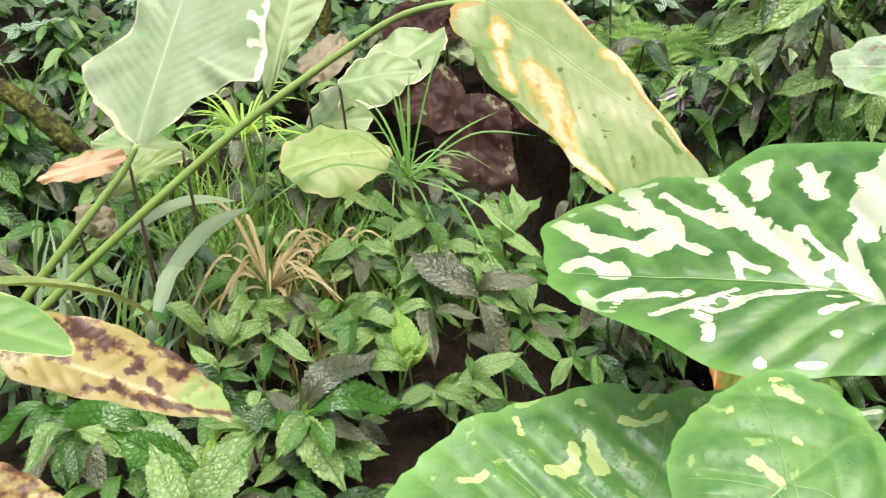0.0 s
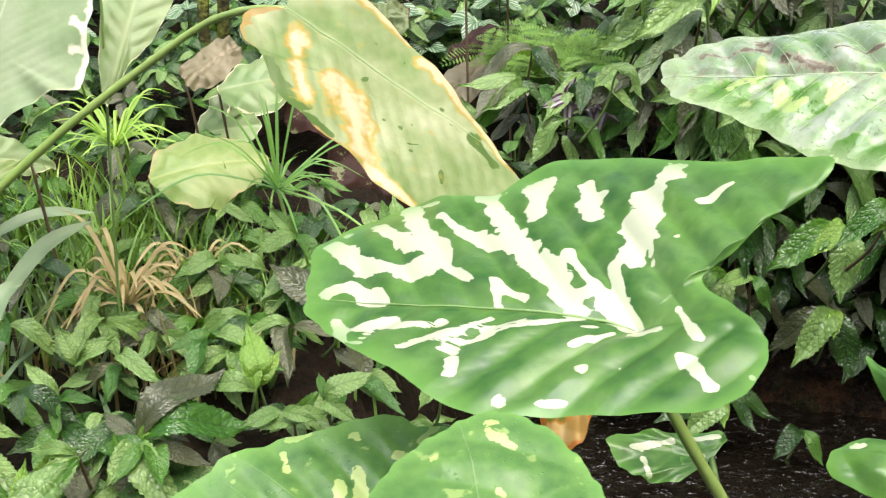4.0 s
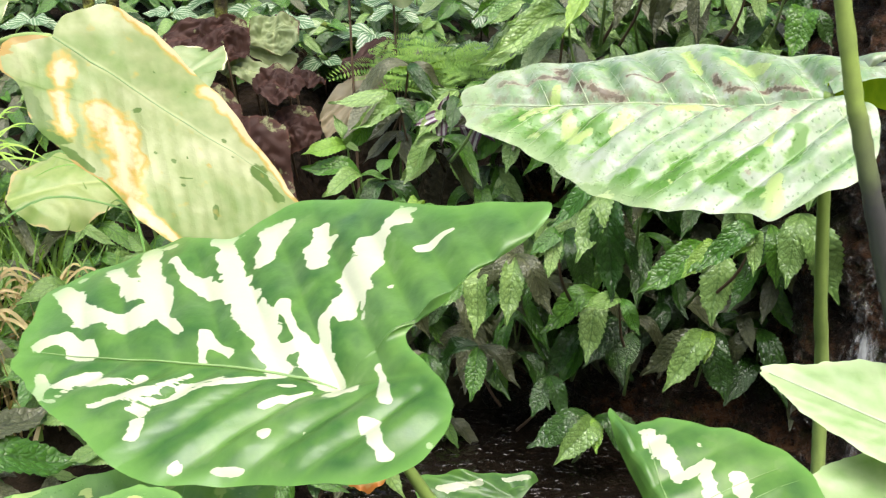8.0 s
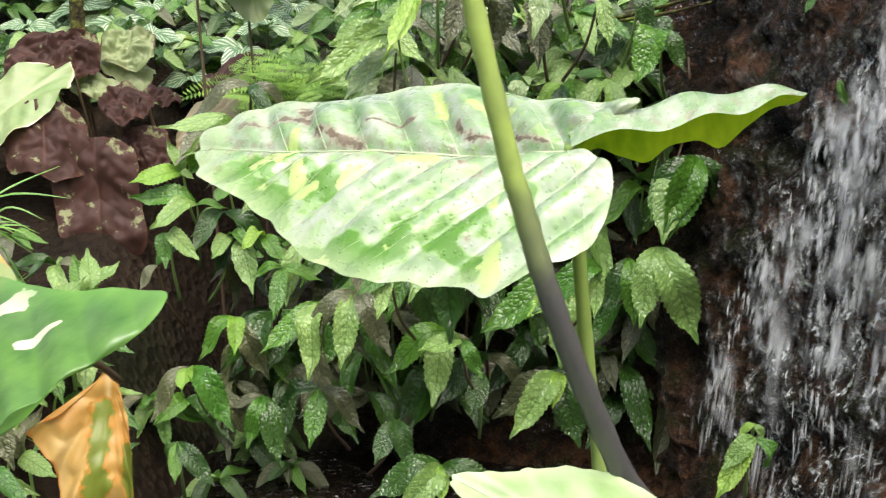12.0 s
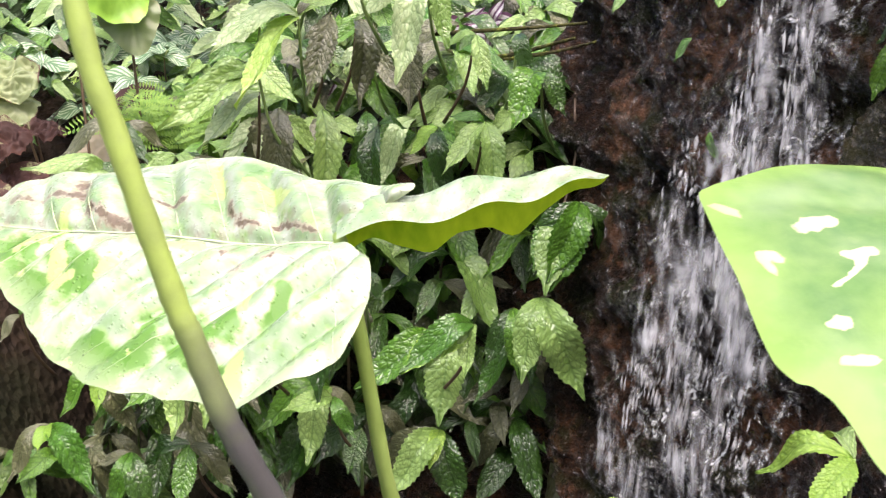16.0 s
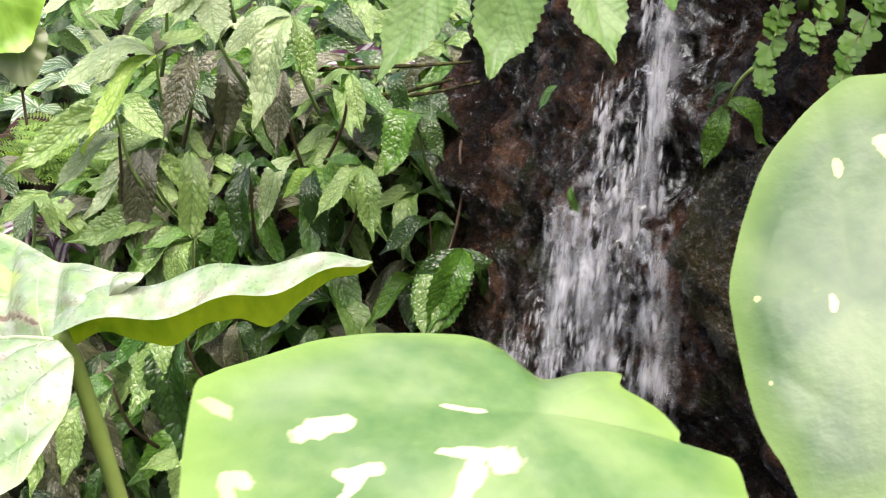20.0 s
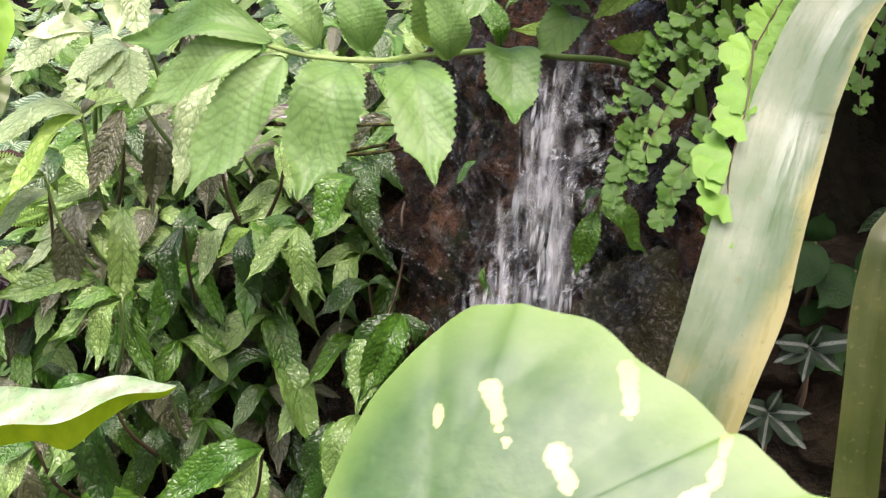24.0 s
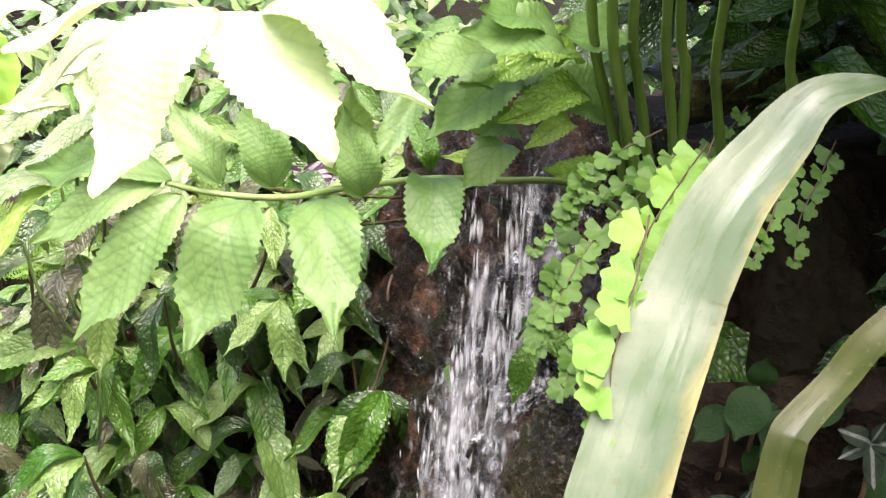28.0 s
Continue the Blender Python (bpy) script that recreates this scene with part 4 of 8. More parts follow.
# ---- large leaves near the camera ----
LEAF_A = dict(at=(0.294, 0.762, 0.690), axis=(-0.910, 0.399, -0.109), normal=(-0.294, -0.438, 0.850), bend=(-0.16, 0.08, -0.88),
    outline=[(-0.004, 0.230), (0.073, 0.251), (0.124, 0.194), (0.121, 0.136), (0.166, 0.081), (0.136, -0.021), (0.123, -0.111), (0.080, -0.082), (0.052, -0.057), (0.028, -0.039), (-0.006, -0.074), (-0.031, -0.086), (-0.074, -0.064), (-0.082, 0.023), (-0.088, 0.090), (-0.038, 0.190)],
    marks=[(0.064, 0.241, 0.036, 0.198, 0.0074), (0.036, 0.198, 0.032, 0.166, 0.0089), (0.030, 0.164, 0.046, 0.146, 0.0122), (0.046, 0.146, 0.113, 0.198, 0.0091), (0.090, 0.215, 0.060, 0.173, 0.0064), (0.041, 0.143, 0.023, 0.115, 0.0034), (0.008, 0.217, 0.013, 0.199, 0.0058), (0.015, 0.201, 0.001, 0.177, 0.0071), (0.080, 0.236, 0.080, 0.235, 0.0042), (0.117, 0.132, 0.071, 0.101, 0.0088), (0.071, 0.101, 0.033, 0.062, 0.0098), (0.033, 0.062, 0.004, 0.039, 0.0097), (0.097, 0.164, 0.070, 0.133, 0.0040), (0.073, 0.134, 0.060, 0.099, 0.0065), (0.053, 0.055, 0.019, 0.027, 0.0037), (0.022, 0.029, 0.002, 0.005, 0.0090), (0.040, 0.020, 0.009, 0.009, 0.0043), (0.013, 0.040, 0.022, 0.029, 0.0067)],
    more_marks=[(0.118, 0.187, 0.116, 0.174, 0.0027), (0.129, 0.096, 0.097, 0.089, 0.0096), (0.129, 0.060, 0.091, 0.045, 0.0064), (0.115, 0.045, 0.108, 0.055, 0.0042), (0.126, -0.004, 0.102, 0.008, 0.0096), (0.106, 0.006, 0.051, 0.010, 0.0115), (0.070, 0.002, 0.044, -0.005, 0.0020), (0.106, -0.047, 0.092, -0.029, 0.0036), (0.025, 0.097, 0.002, 0.089, 0.0045), (0.015, 0.091, 0.010, 0.074, 0.0037), (-0.027, 0.177, -0.020, 0.157, 0.0060), (-0.025, 0.154, -0.023, 0.132, 0.0038), (-0.044, 0.172, -0.030, 0.168, 0.0030), (-0.021, 0.199, -0.040, 0.186, 0.0048), (-0.018, 0.121, -0.018, 0.120, 0.0037), (0.008, -0.027, -0.021, -0.045, 0.0030), (-0.038, -0.039, -0.049, -0.049, 0.0067), (-0.049, -0.049, -0.059, -0.059, 0.0035)],
    flecks=[(-0.044, 0.141, -0.028, 0.105, 0.0037), (-0.028, 0.108, -0.012, 0.089, 0.0024), (-0.045, 0.111, -0.026, 0.082, 0.0034), (-0.026, 0.082, -0.006, 0.043, 0.0024), (-0.023, 0.089, -0.013, 0.067, 0.0032), (-0.037, 0.104, -0.065, 0.099, 0.0040), (-0.030, 0.032, -0.020, 0.022, 0.0023), (-0.022, 0.021, -0.011, 0.011, 0.0019), (-0.012, 0.030, -0.009, 0.021, 0.0015), (-0.011, -0.003, -0.007, -0.015, 0.0048), (-0.051, 0.020, -0.051, 0.020, 0.0048), (-0.045, -0.002, -0.045, -0.002, 0.0013), (-0.079, 0.064, -0.079, 0.064, 0.0034), (-0.077, 0.041, -0.075, 0.027, 0.0028), (-0.079, -0.000, -0.079, -0.000, 0.0020), (-0.048, -0.079, -0.048, -0.080, 0.0017), (0.123, 0.123, 0.123, 0.122, 0.0026), (0.065, -0.018, 0.065, -0.018, 0.0018)])
LEAF_B = dict(at=(0.653, 1.008, 0.814), axis=(-0.828, 0.551, -0.109), normal=(-0.383, -0.413, 0.826), bend=(-0.58, 0.08, -0.19),
    outline=[(-0.009, 0.322), (0.028, 0.317), (0.056, 0.265), (0.072, 0.190), (0.076, 0.110), (0.055, 0.040), (0.050, -0.013), (0.038, -0.042), (0.018, -0.015), (-0.000, -0.003), (-0.021, -0.039), (-0.048, -0.049), (-0.081, -0.048), (-0.100, -0.027), (-0.124, 0.009), (-0.119, 0.042), (-0.122, 0.075), (-0.118, 0.125), (-0.090, 0.186), (-0.063, 0.230), (-0.041, 0.287)],
    greens=[(-0.031, 0.271, -0.016, 0.243, 0.0096), (-0.048, 0.240, -0.061, 0.209, 0.0094), (-0.069, 0.222, -0.077, 0.196, 0.0055), (-0.002, 0.232, -0.026, 0.239, 0.0048), (-0.026, 0.206, -0.047, 0.169, 0.0086), (-0.101, 0.139, -0.103, 0.109, 0.0092), (-0.114, 0.109, -0.092, 0.090, 0.0106), (-0.089, 0.096, -0.070, 0.090, 0.0072), (-0.088, 0.060, -0.074, 0.034, 0.0091), (-0.098, 0.044, -0.107, 0.026, 0.0051), (-0.099, 0.173, -0.105, 0.144, 0.0036), (-0.077, 0.007, -0.049, 0.006, 0.0040)],
    limes=[(-0.023, 0.250, -0.009, 0.243, 0.0057), (-0.044, 0.232, -0.044, 0.232, 0.0047), (-0.021, 0.207, -0.056, 0.191, 0.0056), (-0.052, 0.186, -0.047, 0.178, 0.0042), (-0.043, 0.158, -0.024, 0.152, 0.0042), (0.013, 0.231, -0.016, 0.233, 0.0044), (-0.112, 0.153, -0.107, 0.143, 0.0040), (-0.099, 0.093, -0.099, 0.093, 0.0026), (-0.045, 0.286, -0.062, 0.251, 0.0028), (-0.010, 0.099, -0.022, 0.116, 0.0042), (-0.120, 0.013, -0.094, 0.014, 0.0065), (-0.048, 0.027, -0.063, 0.026, 0.0041), (0.065, 0.132, 0.038, 0.113, 0.0044), (0.046, 0.092, 0.033, 0.053, 0.0044)],
    stains=[(0.046, 0.249, 0.037, 0.227, 0.0041), (0.020, 0.291, 0.029, 0.231, 0.0045), (0.015, 0.212, 0.004, 0.168, 0.0053), (-0.004, 0.140, -0.009, 0.129, 0.0030), (0.021, 0.168, 0.024, 0.131, 0.0022), (0.026, 0.095, 0.016, 0.086, 0.0043), (0.011, 0.079, 0.011, 0.044, 0.0030), (-0.025, 0.035, -0.021, 0.028, 0.0029), (-0.034, 0.052, -0.034, 0.052, 0.0053), (-0.019, 0.070, -0.019, 0.070, 0.0033), (-0.019, 0.020, -0.019, 0.020, 0.0033), (-0.088, 0.038, -0.088, 0.037, 0.0028), (0.024, 0.128, 0.024, 0.127, 0.0022), (0.011, 0.044, 0.005, 0.015, 0.0021)])
LEAF_F = dict(at=(0.141, 0.785, 0.491), axis=(-0.994, -0.109, -0.013), normal=(0.051, -0.556, 0.829), bend=(0.00, 0.00, 0.00),
    outline=[(-0.000, 0.193), (0.052, 0.168), (0.082, 0.138), (0.109, 0.098), (0.122, 0.044), (0.131, -0.009), (0.118, -0.041), (0.122, -0.073), (0.117, -0.108), (0.089, -0.107), (0.046, -0.071), (-0.004, -0.053), (-0.043, 0.007), (-0.043, 0.124)],
    marks=[(0.115, 0.069, 0.120, 0.053, 0.0044), (0.105, 0.072, 0.090, 0.069, 0.0033), (0.054, 0.051, 0.053, 0.034, 0.0058), (0.072, 0.032, 0.058, 0.032, 0.0048), (0.081, 0.018, 0.052, 0.013, 0.0060), (0.095, -0.010, 0.089, -0.027, 0.0038), (0.109, -0.030, 0.116, -0.040, 0.0033), (0.091, -0.029, 0.098, -0.046, 0.0027), (0.115, 0.020, 0.112, 0.018, 0.0039),
           (0.049, 0.119, 0.053, 0.102, 0.0037)])
LEAF_F2 = dict(at=(0.198, 0.606, 0.609), axis=(-0.791, -0.479, -0.381), normal=(0.000, -0.622, 0.783), bend=(0.00, 0.00, 0.00),
    outline=[(0.051, 0.039), (0.065, 0.016), (0.068, -0.009), (0.067, -0.034), (0.059, -0.057), (0.040, -0.071), (0.012, -0.075), (-0.012, -0.072), (-0.041, -0.058), (-0.055, -0.029), (-0.043, 0.017), (-0.016, 0.052), (0.019, 0.057)],
    marks=[(0.048, -0.044, 0.033, -0.048, 0.0029), (0.021, 0.005, 0.002, 0.002, 0.0028), (0.055, -0.047, 0.051, -0.052, 0.0017), (0.016, -0.024, 0.013, -0.025, 0.0020), (0.054, -0.009, 0.053, -0.012, 0.0016)])
LEAF_J = dict(at=(0.502, 0.765, 0.577), axis=(0.924, -0.352, -0.149), normal=(-0.100, -0.597, 0.796), bend=(0.00, 0.00, 0.00),
    outline=[(-0.074, -0.064), (-0.068, -0.046), (-0.077, -0.030), (-0.083, 0.006), (-0.082, 0.035), (-0.064, 0.072), (-0.024, 0.087), (0.023, 0.064), (0.043, 0.028), (0.030, -0.001), (0.032, -0.042), (0.022, -0.071), (0.005, -0.070), (-0.010, -0.052), (-0.010, -0.030), (-0.006, -0.016), (-0.035, -0.039), (-0.053, -0.053)],
    marks=[(-0.060, -0.033, -0.033, -0.006, 0.0063), (-0.033, -0.006, -0.046, 0.005, 0.0048), (-0.042, 0.006, -0.020, 0.017, 0.0048), (-0.045, 0.028, -0.023, 0.037, 0.0053), (-0.062, -0.003, -0.061, -0.001, 0.0024), (0.001, -0.060, -0.002, -0.054, 0.0028)])
LEAF_K = dict(at=(0.680, 0.793, 0.619), axis=(-0.851, 0.445, 0.280), normal=(-0.050, -0.599, 0.799), bend=(0.00, 0.00, 0.00),
    outline=[(-0.000, 0.128), (0.016, 0.105), (0.033, 0.080), (0.046, 0.046), (0.037, 0.000), (0.012, -0.021), (-0.014, -0.007), (-0.027, 0.023), (-0.027, 0.052), (-0.021, 0.083), (-0.012, 0.109)])
LEAF_KB = dict(at=(0.689, 0.799, 0.585), axis=(-0.998, -0.059, -0.034), normal=(0.000, -0.498, 0.867), bend=(0.00, 0.00, 0.00),
    outline=[(0.004, 0.108), (0.028, 0.083), (0.038, 0.053), (0.037, 0.023), (0.016, -0.014), (-0.017, -0.008), (-0.038, 0.033), (-0.034, 0.084), (-0.021, 0.109)])
LEAF_G = dict(at=(0.864, 0.675, 0.897), axis=(-0.990, -0.040, 0.136), normal=(0.141, -0.381, 0.914), bend=(0.00, 0.00, 0.00),
    outline=[(-0.001, 0.086), (0.007, 0.081), (0.015, 0.069), (0.024, 0.054), (0.030, 0.036), (0.032, 0.018), (0.028, 0.007), (0.020, -0.000), (0.018, -0.005), (0.022, -0.015), (0.023, -0.026), (0.018, -0.026), (0.011, -0.035), (0.004, -0.039), (-0.001, -0.039), (-0.004, -0.047), (-0.015, -0.053), (-0.103, -0.043), (-0.120, -0.010), (-0.121, 0.026), (-0.129, 0.048), (-0.111, 0.064), (-0.091, 0.069), (-0.082, 0.073), (-0.080, 0.079), (-0.067, 0.083), (-0.038, 0.084)],
    marks=[(-0.014, 0.059, -0.009, 0.048, 0.0030), (-0.018, 0.066, -0.016, 0.059, 0.0013), (-0.030, 0.075, -0.031, 0.070, 0.0024), (-0.034, 0.074, -0.038, 0.073, 0.0014), (-0.027, 0.049, -0.025, 0.041, 0.0018), (-0.028, 0.045, -0.034, 0.048, 0.0016), (-0.035, 0.049, -0.043, 0.057, 0.0010), (-0.018, 0.026, -0.016, 0.006, 0.0017), (-0.021, 0.017, -0.034, 0.022, 0.0025), (-0.017, 0.009, -0.021, 0.011, 0.0028), (-0.059, 0.063, -0.058, 0.058, 0.0023), (-0.045, 0.002, -0.048, -0.014, 0.0027), (-0.050, 0.000, -0.053, -0.001, 0.0025), (-0.001, 0.024, -0.002, 0.014, 0.0010), (-0.004, 0.081, -0.008, 0.077, 0.0021), (-0.072, 0.063, -0.071, 0.054, 0.0017), (-0.057, 0.001, -0.063, -0.000, 0.0015)])
LEAF_H = dict(at=(0.956, 0.702, 0.920), axis=(0.030, 0.637, 0.771), normal=(-0.286, -0.733, 0.617), bend=(0.00, 0.00, 0.00),
    outline=[(-0.002, 0.067), (0.008, 0.074), (0.018, 0.074), (0.022, 0.074), (0.028, 0.072), (0.041, 0.068), (0.048, 0.062), (0.052, 0.057), (0.058, 0.052), (0.066, 0.046), (0.072, 0.039), (0.074, 0.036), (0.078, 0.035), (0.084, 0.029), (0.091, 0.021), (0.099, 0.016), (0.099, -0.007), (0.078, -0.038), (0.040, -0.051), (-0.012, -0.060), (-0.025, -0.042), (-0.030, -0.029), (-0.032, -0.014), (-0.033, -0.001), (-0.033, 0.009), (-0.030, 0.021), (-0.025, 0.035), (-0.019, 0.048), (-0.010, 0.059)],
    marks=[(0.015, 0.050, 0.017, 0.042, 0.0026), (0.016, 0.040, 0.020, 0.034, 0.0011), (0.001, 0.045, 0.001, 0.040, 0.0014), (0.032, 0.032, 0.035, 0.023, 0.0024), (-0.026, 0.004, -0.026, 0.004, 0.0011), (-0.006, 0.002, -0.006, -0.002, 0.0012), (0.014, -0.001, 0.009, -0.014, 0.0018), (-0.025, -0.021, -0.025, -0.021, 0.0008), (0.050, 0.054, 0.051, 0.042, 0.0023), (0.074, 0.034, 0.070, 0.023, 0.0018), (0.066, 0.020, 0.063, 0.011, 0.0032)])
LEAF_C = dict(at=(0.038, 1.110, 0.8535), axis=(0.815, 0.095, -0.571), normal=(0.491, -0.637, 0.595), bend=(0.00, 0.00, 0.00),
    outline=[(0.000, 0.001), (-0.018, -0.003), (-0.037, 0.003), (-0.053, 0.012), (-0.062, 0.029), (-0.066, 0.055), (-0.063, 0.085), (-0.053, 0.115), (-0.043, 0.142), (-0.030, 0.172), (-0.020, 0.200), (-0.003, 0.230), (0.018, 0.262), (0.050, 0.285), (0.085, 0.262), (0.105, 0.225), (0.112, 0.198), (0.111, 0.172), (0.107, 0.145), (0.098, 0.122), (0.094, 0.097), (0.094, 0.072), (0.086, 0.047), (0.073, 0.023), (0.056, 0.004), (0.053, -0.015), (0.041, -0.023), (0.024, -0.026), (0.012, -0.016)],
    tans=[(0.018, 0.022, 0.032, 0.028, 0.008), (0.045, 0.033, 0.066, 0.052, 0.006), (0.037, 0.066, 0.044, 0.084, 0.013), (0.048, 0.086, 0.062, 0.107, 0.014), (0.069, 0.104, 0.086, 0.118, 0.010), (0.094, 0.125, 0.102, 0.149, 0.006), (0.103, 0.155, 0.108, 0.175, 0.005), (-0.064, 0.028, -0.064, 0.066, 0.005), (-0.064, 0.072, -0.055, 0.112, 0.005), (-0.041, 0.130, -0.036, 0.150, 0.007), (-0.032, 0.160, -0.020, 0.191, 0.005), (-0.019, 0.198, 0.005, 0.240, 0.0035), (0.026, 0.165, 0.026, 0.165, 0.0022)],
    greens=[(0.019, 0.089, 0.012, 0.093, 0.0022), (-0.028, 0.085, -0.028, 0.085, 0.0014), (-0.029, 0.116, -0.029, 0.116, 0.0014), (0.042, 0.122, 0.042, 0.122, 0.0024), (0.041, 0.138, 0.041, 0.138, 0.0026), (0.030, 0.146, 0.030, 0.146, 0.0022), (0.057, 0.155, 0.057, 0.155, 0.0026), (0.046, 0.158, 0.052, 0.150, 0.0016), (0.059, 0.187, 0.069, 0.192, 0.0020), (-0.006, 0.165, -0.006, 0.165, 0.0022), (0.005, 0.178, 0.005, 0.178, 0.0024), (0.002, 0.202, 0.016, 0.230, 0.0060), (0.060, 0.012, 0.082, 0.052, 0.0080), (0.088, 0.060, 0.089, 0.088, 0.0040)])
LEAF_D = dict(at=(-0.360, 1.333, 0.686), axis=(0.279, 0.347, 0.896), normal=(-0.281, -0.862, 0.421), bend=(0.00, 0.00, 0.00),
    outline=[(0.000, -0.000), (-0.052, 0.027), (-0.086, 0.047), (-0.100, 0.078), (-0.064, 0.119), (-0.054, 0.169), (-0.068, 0.237), (-0.010, 0.296), (0.085, 0.247), (0.111, 0.197), (0.124, 0.145), (0.129, 0.105), (0.095, 0.092), (0.063, 0.066), (0.033, 0.023)],
    tans=[(0.109, 0.197, 0.118, 0.182, 0.0073), (0.095, 0.176, 0.120, 0.165, 0.0047), (0.119, 0.174, 0.122, 0.145, 0.0066), (0.103, 0.142, 0.121, 0.147, 0.0040), (0.124, 0.125, 0.128, 0.100, 0.0052), (0.125, 0.143, 0.125, 0.121, 0.0046)])
LEAF_D2 = dict(at=(-0.231, 1.478, 0.724), axis=(0.191, 0.473, 0.860), normal=(0.195, -0.877, 0.439), bend=(0.00, 0.00, 0.00),
    outline=[(0.000, -0.001), (-0.021, 0.048), (-0.036, 0.121), (-0.043, 0.191), (-0.002, 0.236), (0.043, 0.200), (0.043, 0.136), (0.030, 0.085), (0.013, 0.049), (0.007, 0.017)])
LEAF_E = dict(at=(-0.319, 0.878, 0.595), axis=(0.887, 0.192, -0.419), normal=(0.451, -0.551, 0.702), bend=(0.00, 0.00, 0.00),
    outline=[(-0.009, -0.030), (-0.040, -0.006), (-0.047, 0.033), (-0.049, 0.065), (-0.041, 0.101), (-0.034, 0.127), (-0.020, 0.150), (0.000, 0.164), (0.008, 0.139), (0.017, 0.100), (0.023, 0.057), (0.027, 0.018), (0.027, -0.016)],
    spots=[(-0.033, 0.013, -0.031, 0.055, 0.0101), (-0.003, 0.009, -0.005, 0.020, 0.0040), (-0.027, 0.069, -0.018, 0.081, 0.0048), (-0.011, 0.071, -0.011, 0.078, 0.0026), (-0.045, 0.084, -0.040, 0.100, 0.0060), (-0.040, 0.100, -0.035, 0.124, 0.0049), (-0.025, 0.107, -0.024, 0.112, 0.0064), (-0.011, 0.090, -0.005, 0.100, 0.0041), (0.007, 0.062, 0.005, 0.073, 0.0059), (0.014, 0.045, 0.012, 0.056, 0.0033), (0.010, 0.082, 0.007, 0.105, 0.0048), (0.008, 0.106, 0.004, 0.127, 0.0033), (0.002, 0.134, -0.004, 0.160, 0.0020), (-0.011, 0.035, -0.011, 0.042, 0.0024)],
    greens=[(-0.014, 0.130, -0.010, 0.156, 0.0149), (-0.005, 0.122, -0.005, 0.122, 0.0074)])
LEAF_E2 = dict(at=(-0.326, 0.756, 0.666), axis=(0.960, -0.194, -0.204), normal=(0.099, -0.445, 0.890), bend=(0.00, 0.00, 0.00),
    outline=[(-0.026, -0.026), (-0.031, 0.006), (-0.029, 0.038), (-0.019, 0.065), (-0.005, 0.086), (0.006, 0.090), (0.013, 0.067), (0.019, 0.038), (0.025, 0.008)])
LEAF_E3 = dict(at=(-0.324, 0.726, 0.563), axis=(0.965, -0.183, -0.188), normal=(0.101, -0.404, 0.909), bend=(0.00, 0.00, 0.00),
    outline=[(-0.015, -0.018), (-0.019, 0.022), (-0.015, 0.050), (-0.006, 0.076), (0.007, 0.096), (0.023, 0.064), (0.035, 0.014)])
LEAF_TAN = dict(at=(0.301, 1.164, 0.604), axis=(-0.077, -0.308, -0.948), normal=(0.100, -0.949, 0.300), bend=(0.00, 0.00, 0.00),
    outline=[(0.000, -0.001), (-0.016, 0.032), (-0.023, 0.065), (-0.029, 0.112), (-0.024, 0.155), (-0.000, 0.173), (0.022, 0.153), (0.030, 0.111), (0.039, 0.078), (0.061, 0.054), (0.034, 0.036), (0.013, 0.013)],
    greens=[(0.004, 0.03, 0.002, 0.09, 0.008), (0.002, 0.09, 0.006, 0.135, 0.011), (-0.02, 0.06, -0.024, 0.10, 0.004)])
LEAF_FRILL = dict(at=(0.433, 1.118, 0.426), axis=(-0.982, 0.156, 0.103), normal=(0.000, -0.552, 0.834), bend=(0.00, 0.00, 0.00),
    outline=[(0.004, 0.102), (0.018, 0.072), (0.025, 0.034), (0.030, -0.010), (0.018, -0.008), (0.001, 0.027), (-0.015, 0.029), (-0.032, 0.029), (-0.034, 0.058), (-0.028, 0.080)],
    marks=[(-0.001, 0.076, 0.012, 0.039, 0.0035), (-0.012, 0.065, -0.030, 0.058, 0.0028), (0.020, 0.017, 0.024, -0.005, 0.0029)])

GREEN_ARUM = plant("variegated_arum", "arum plant with dark green leaves splashed with white", "plant", (0.43, 0.88, 0.2))
GREEN_LEAF = place_leaf(GREEN_ARUM, "leaf", LEAF_A, ARUM, "broad green leaf splashed with cream white", rings=64, steps=14, ridge=0.0048, funnel=0.02, crumple=0.0065, wave=0.006, seed=1)
ribs(GREEN_LEAF, LEAF_A, VEIN, 0, lobes=False)
part("stalk", tube("stalk", [(0.297, 0.82, 0.668), (0.322, 0.835, 0.623), (0.339, 0.84, 0.587), (0.381, 0.86, 0.513), (0.428, 0.88, 0.434), (0.43, 0.88, 0.2)], 0.0036, 0.0055, STEM_LIGHT), GREEN_ARUM)
place_leaf(GREEN_ARUM, "leaf", LEAF_TAN, TAN, "dead tan leaf hanging with orange edges", rings=44, steps=11, ridge=0.003, wave=0.03, crumple=0.012, seed=2)
part("stalk", tube("stalk", [(0.315, 1.14, 0.605), (0.31, 1.05, 0.655), (0.305, 0.9, 0.672)], 0.003, 0.004, STEM_BROWN), GREEN_ARUM)
place_leaf(GREEN_ARUM, "leaf", LEAF_FRILL, ARUM, "small frilled green leaf with white flecks", ridge=0.004, wave=0.03, seed=3)
part("stalk", tube("stalk", [LEAF_FRILL["at"], (0.42, 1.0, 0.4), (0.43, 0.9, 0.2)], 0.003, 0.005, STEM), GREEN_ARUM)

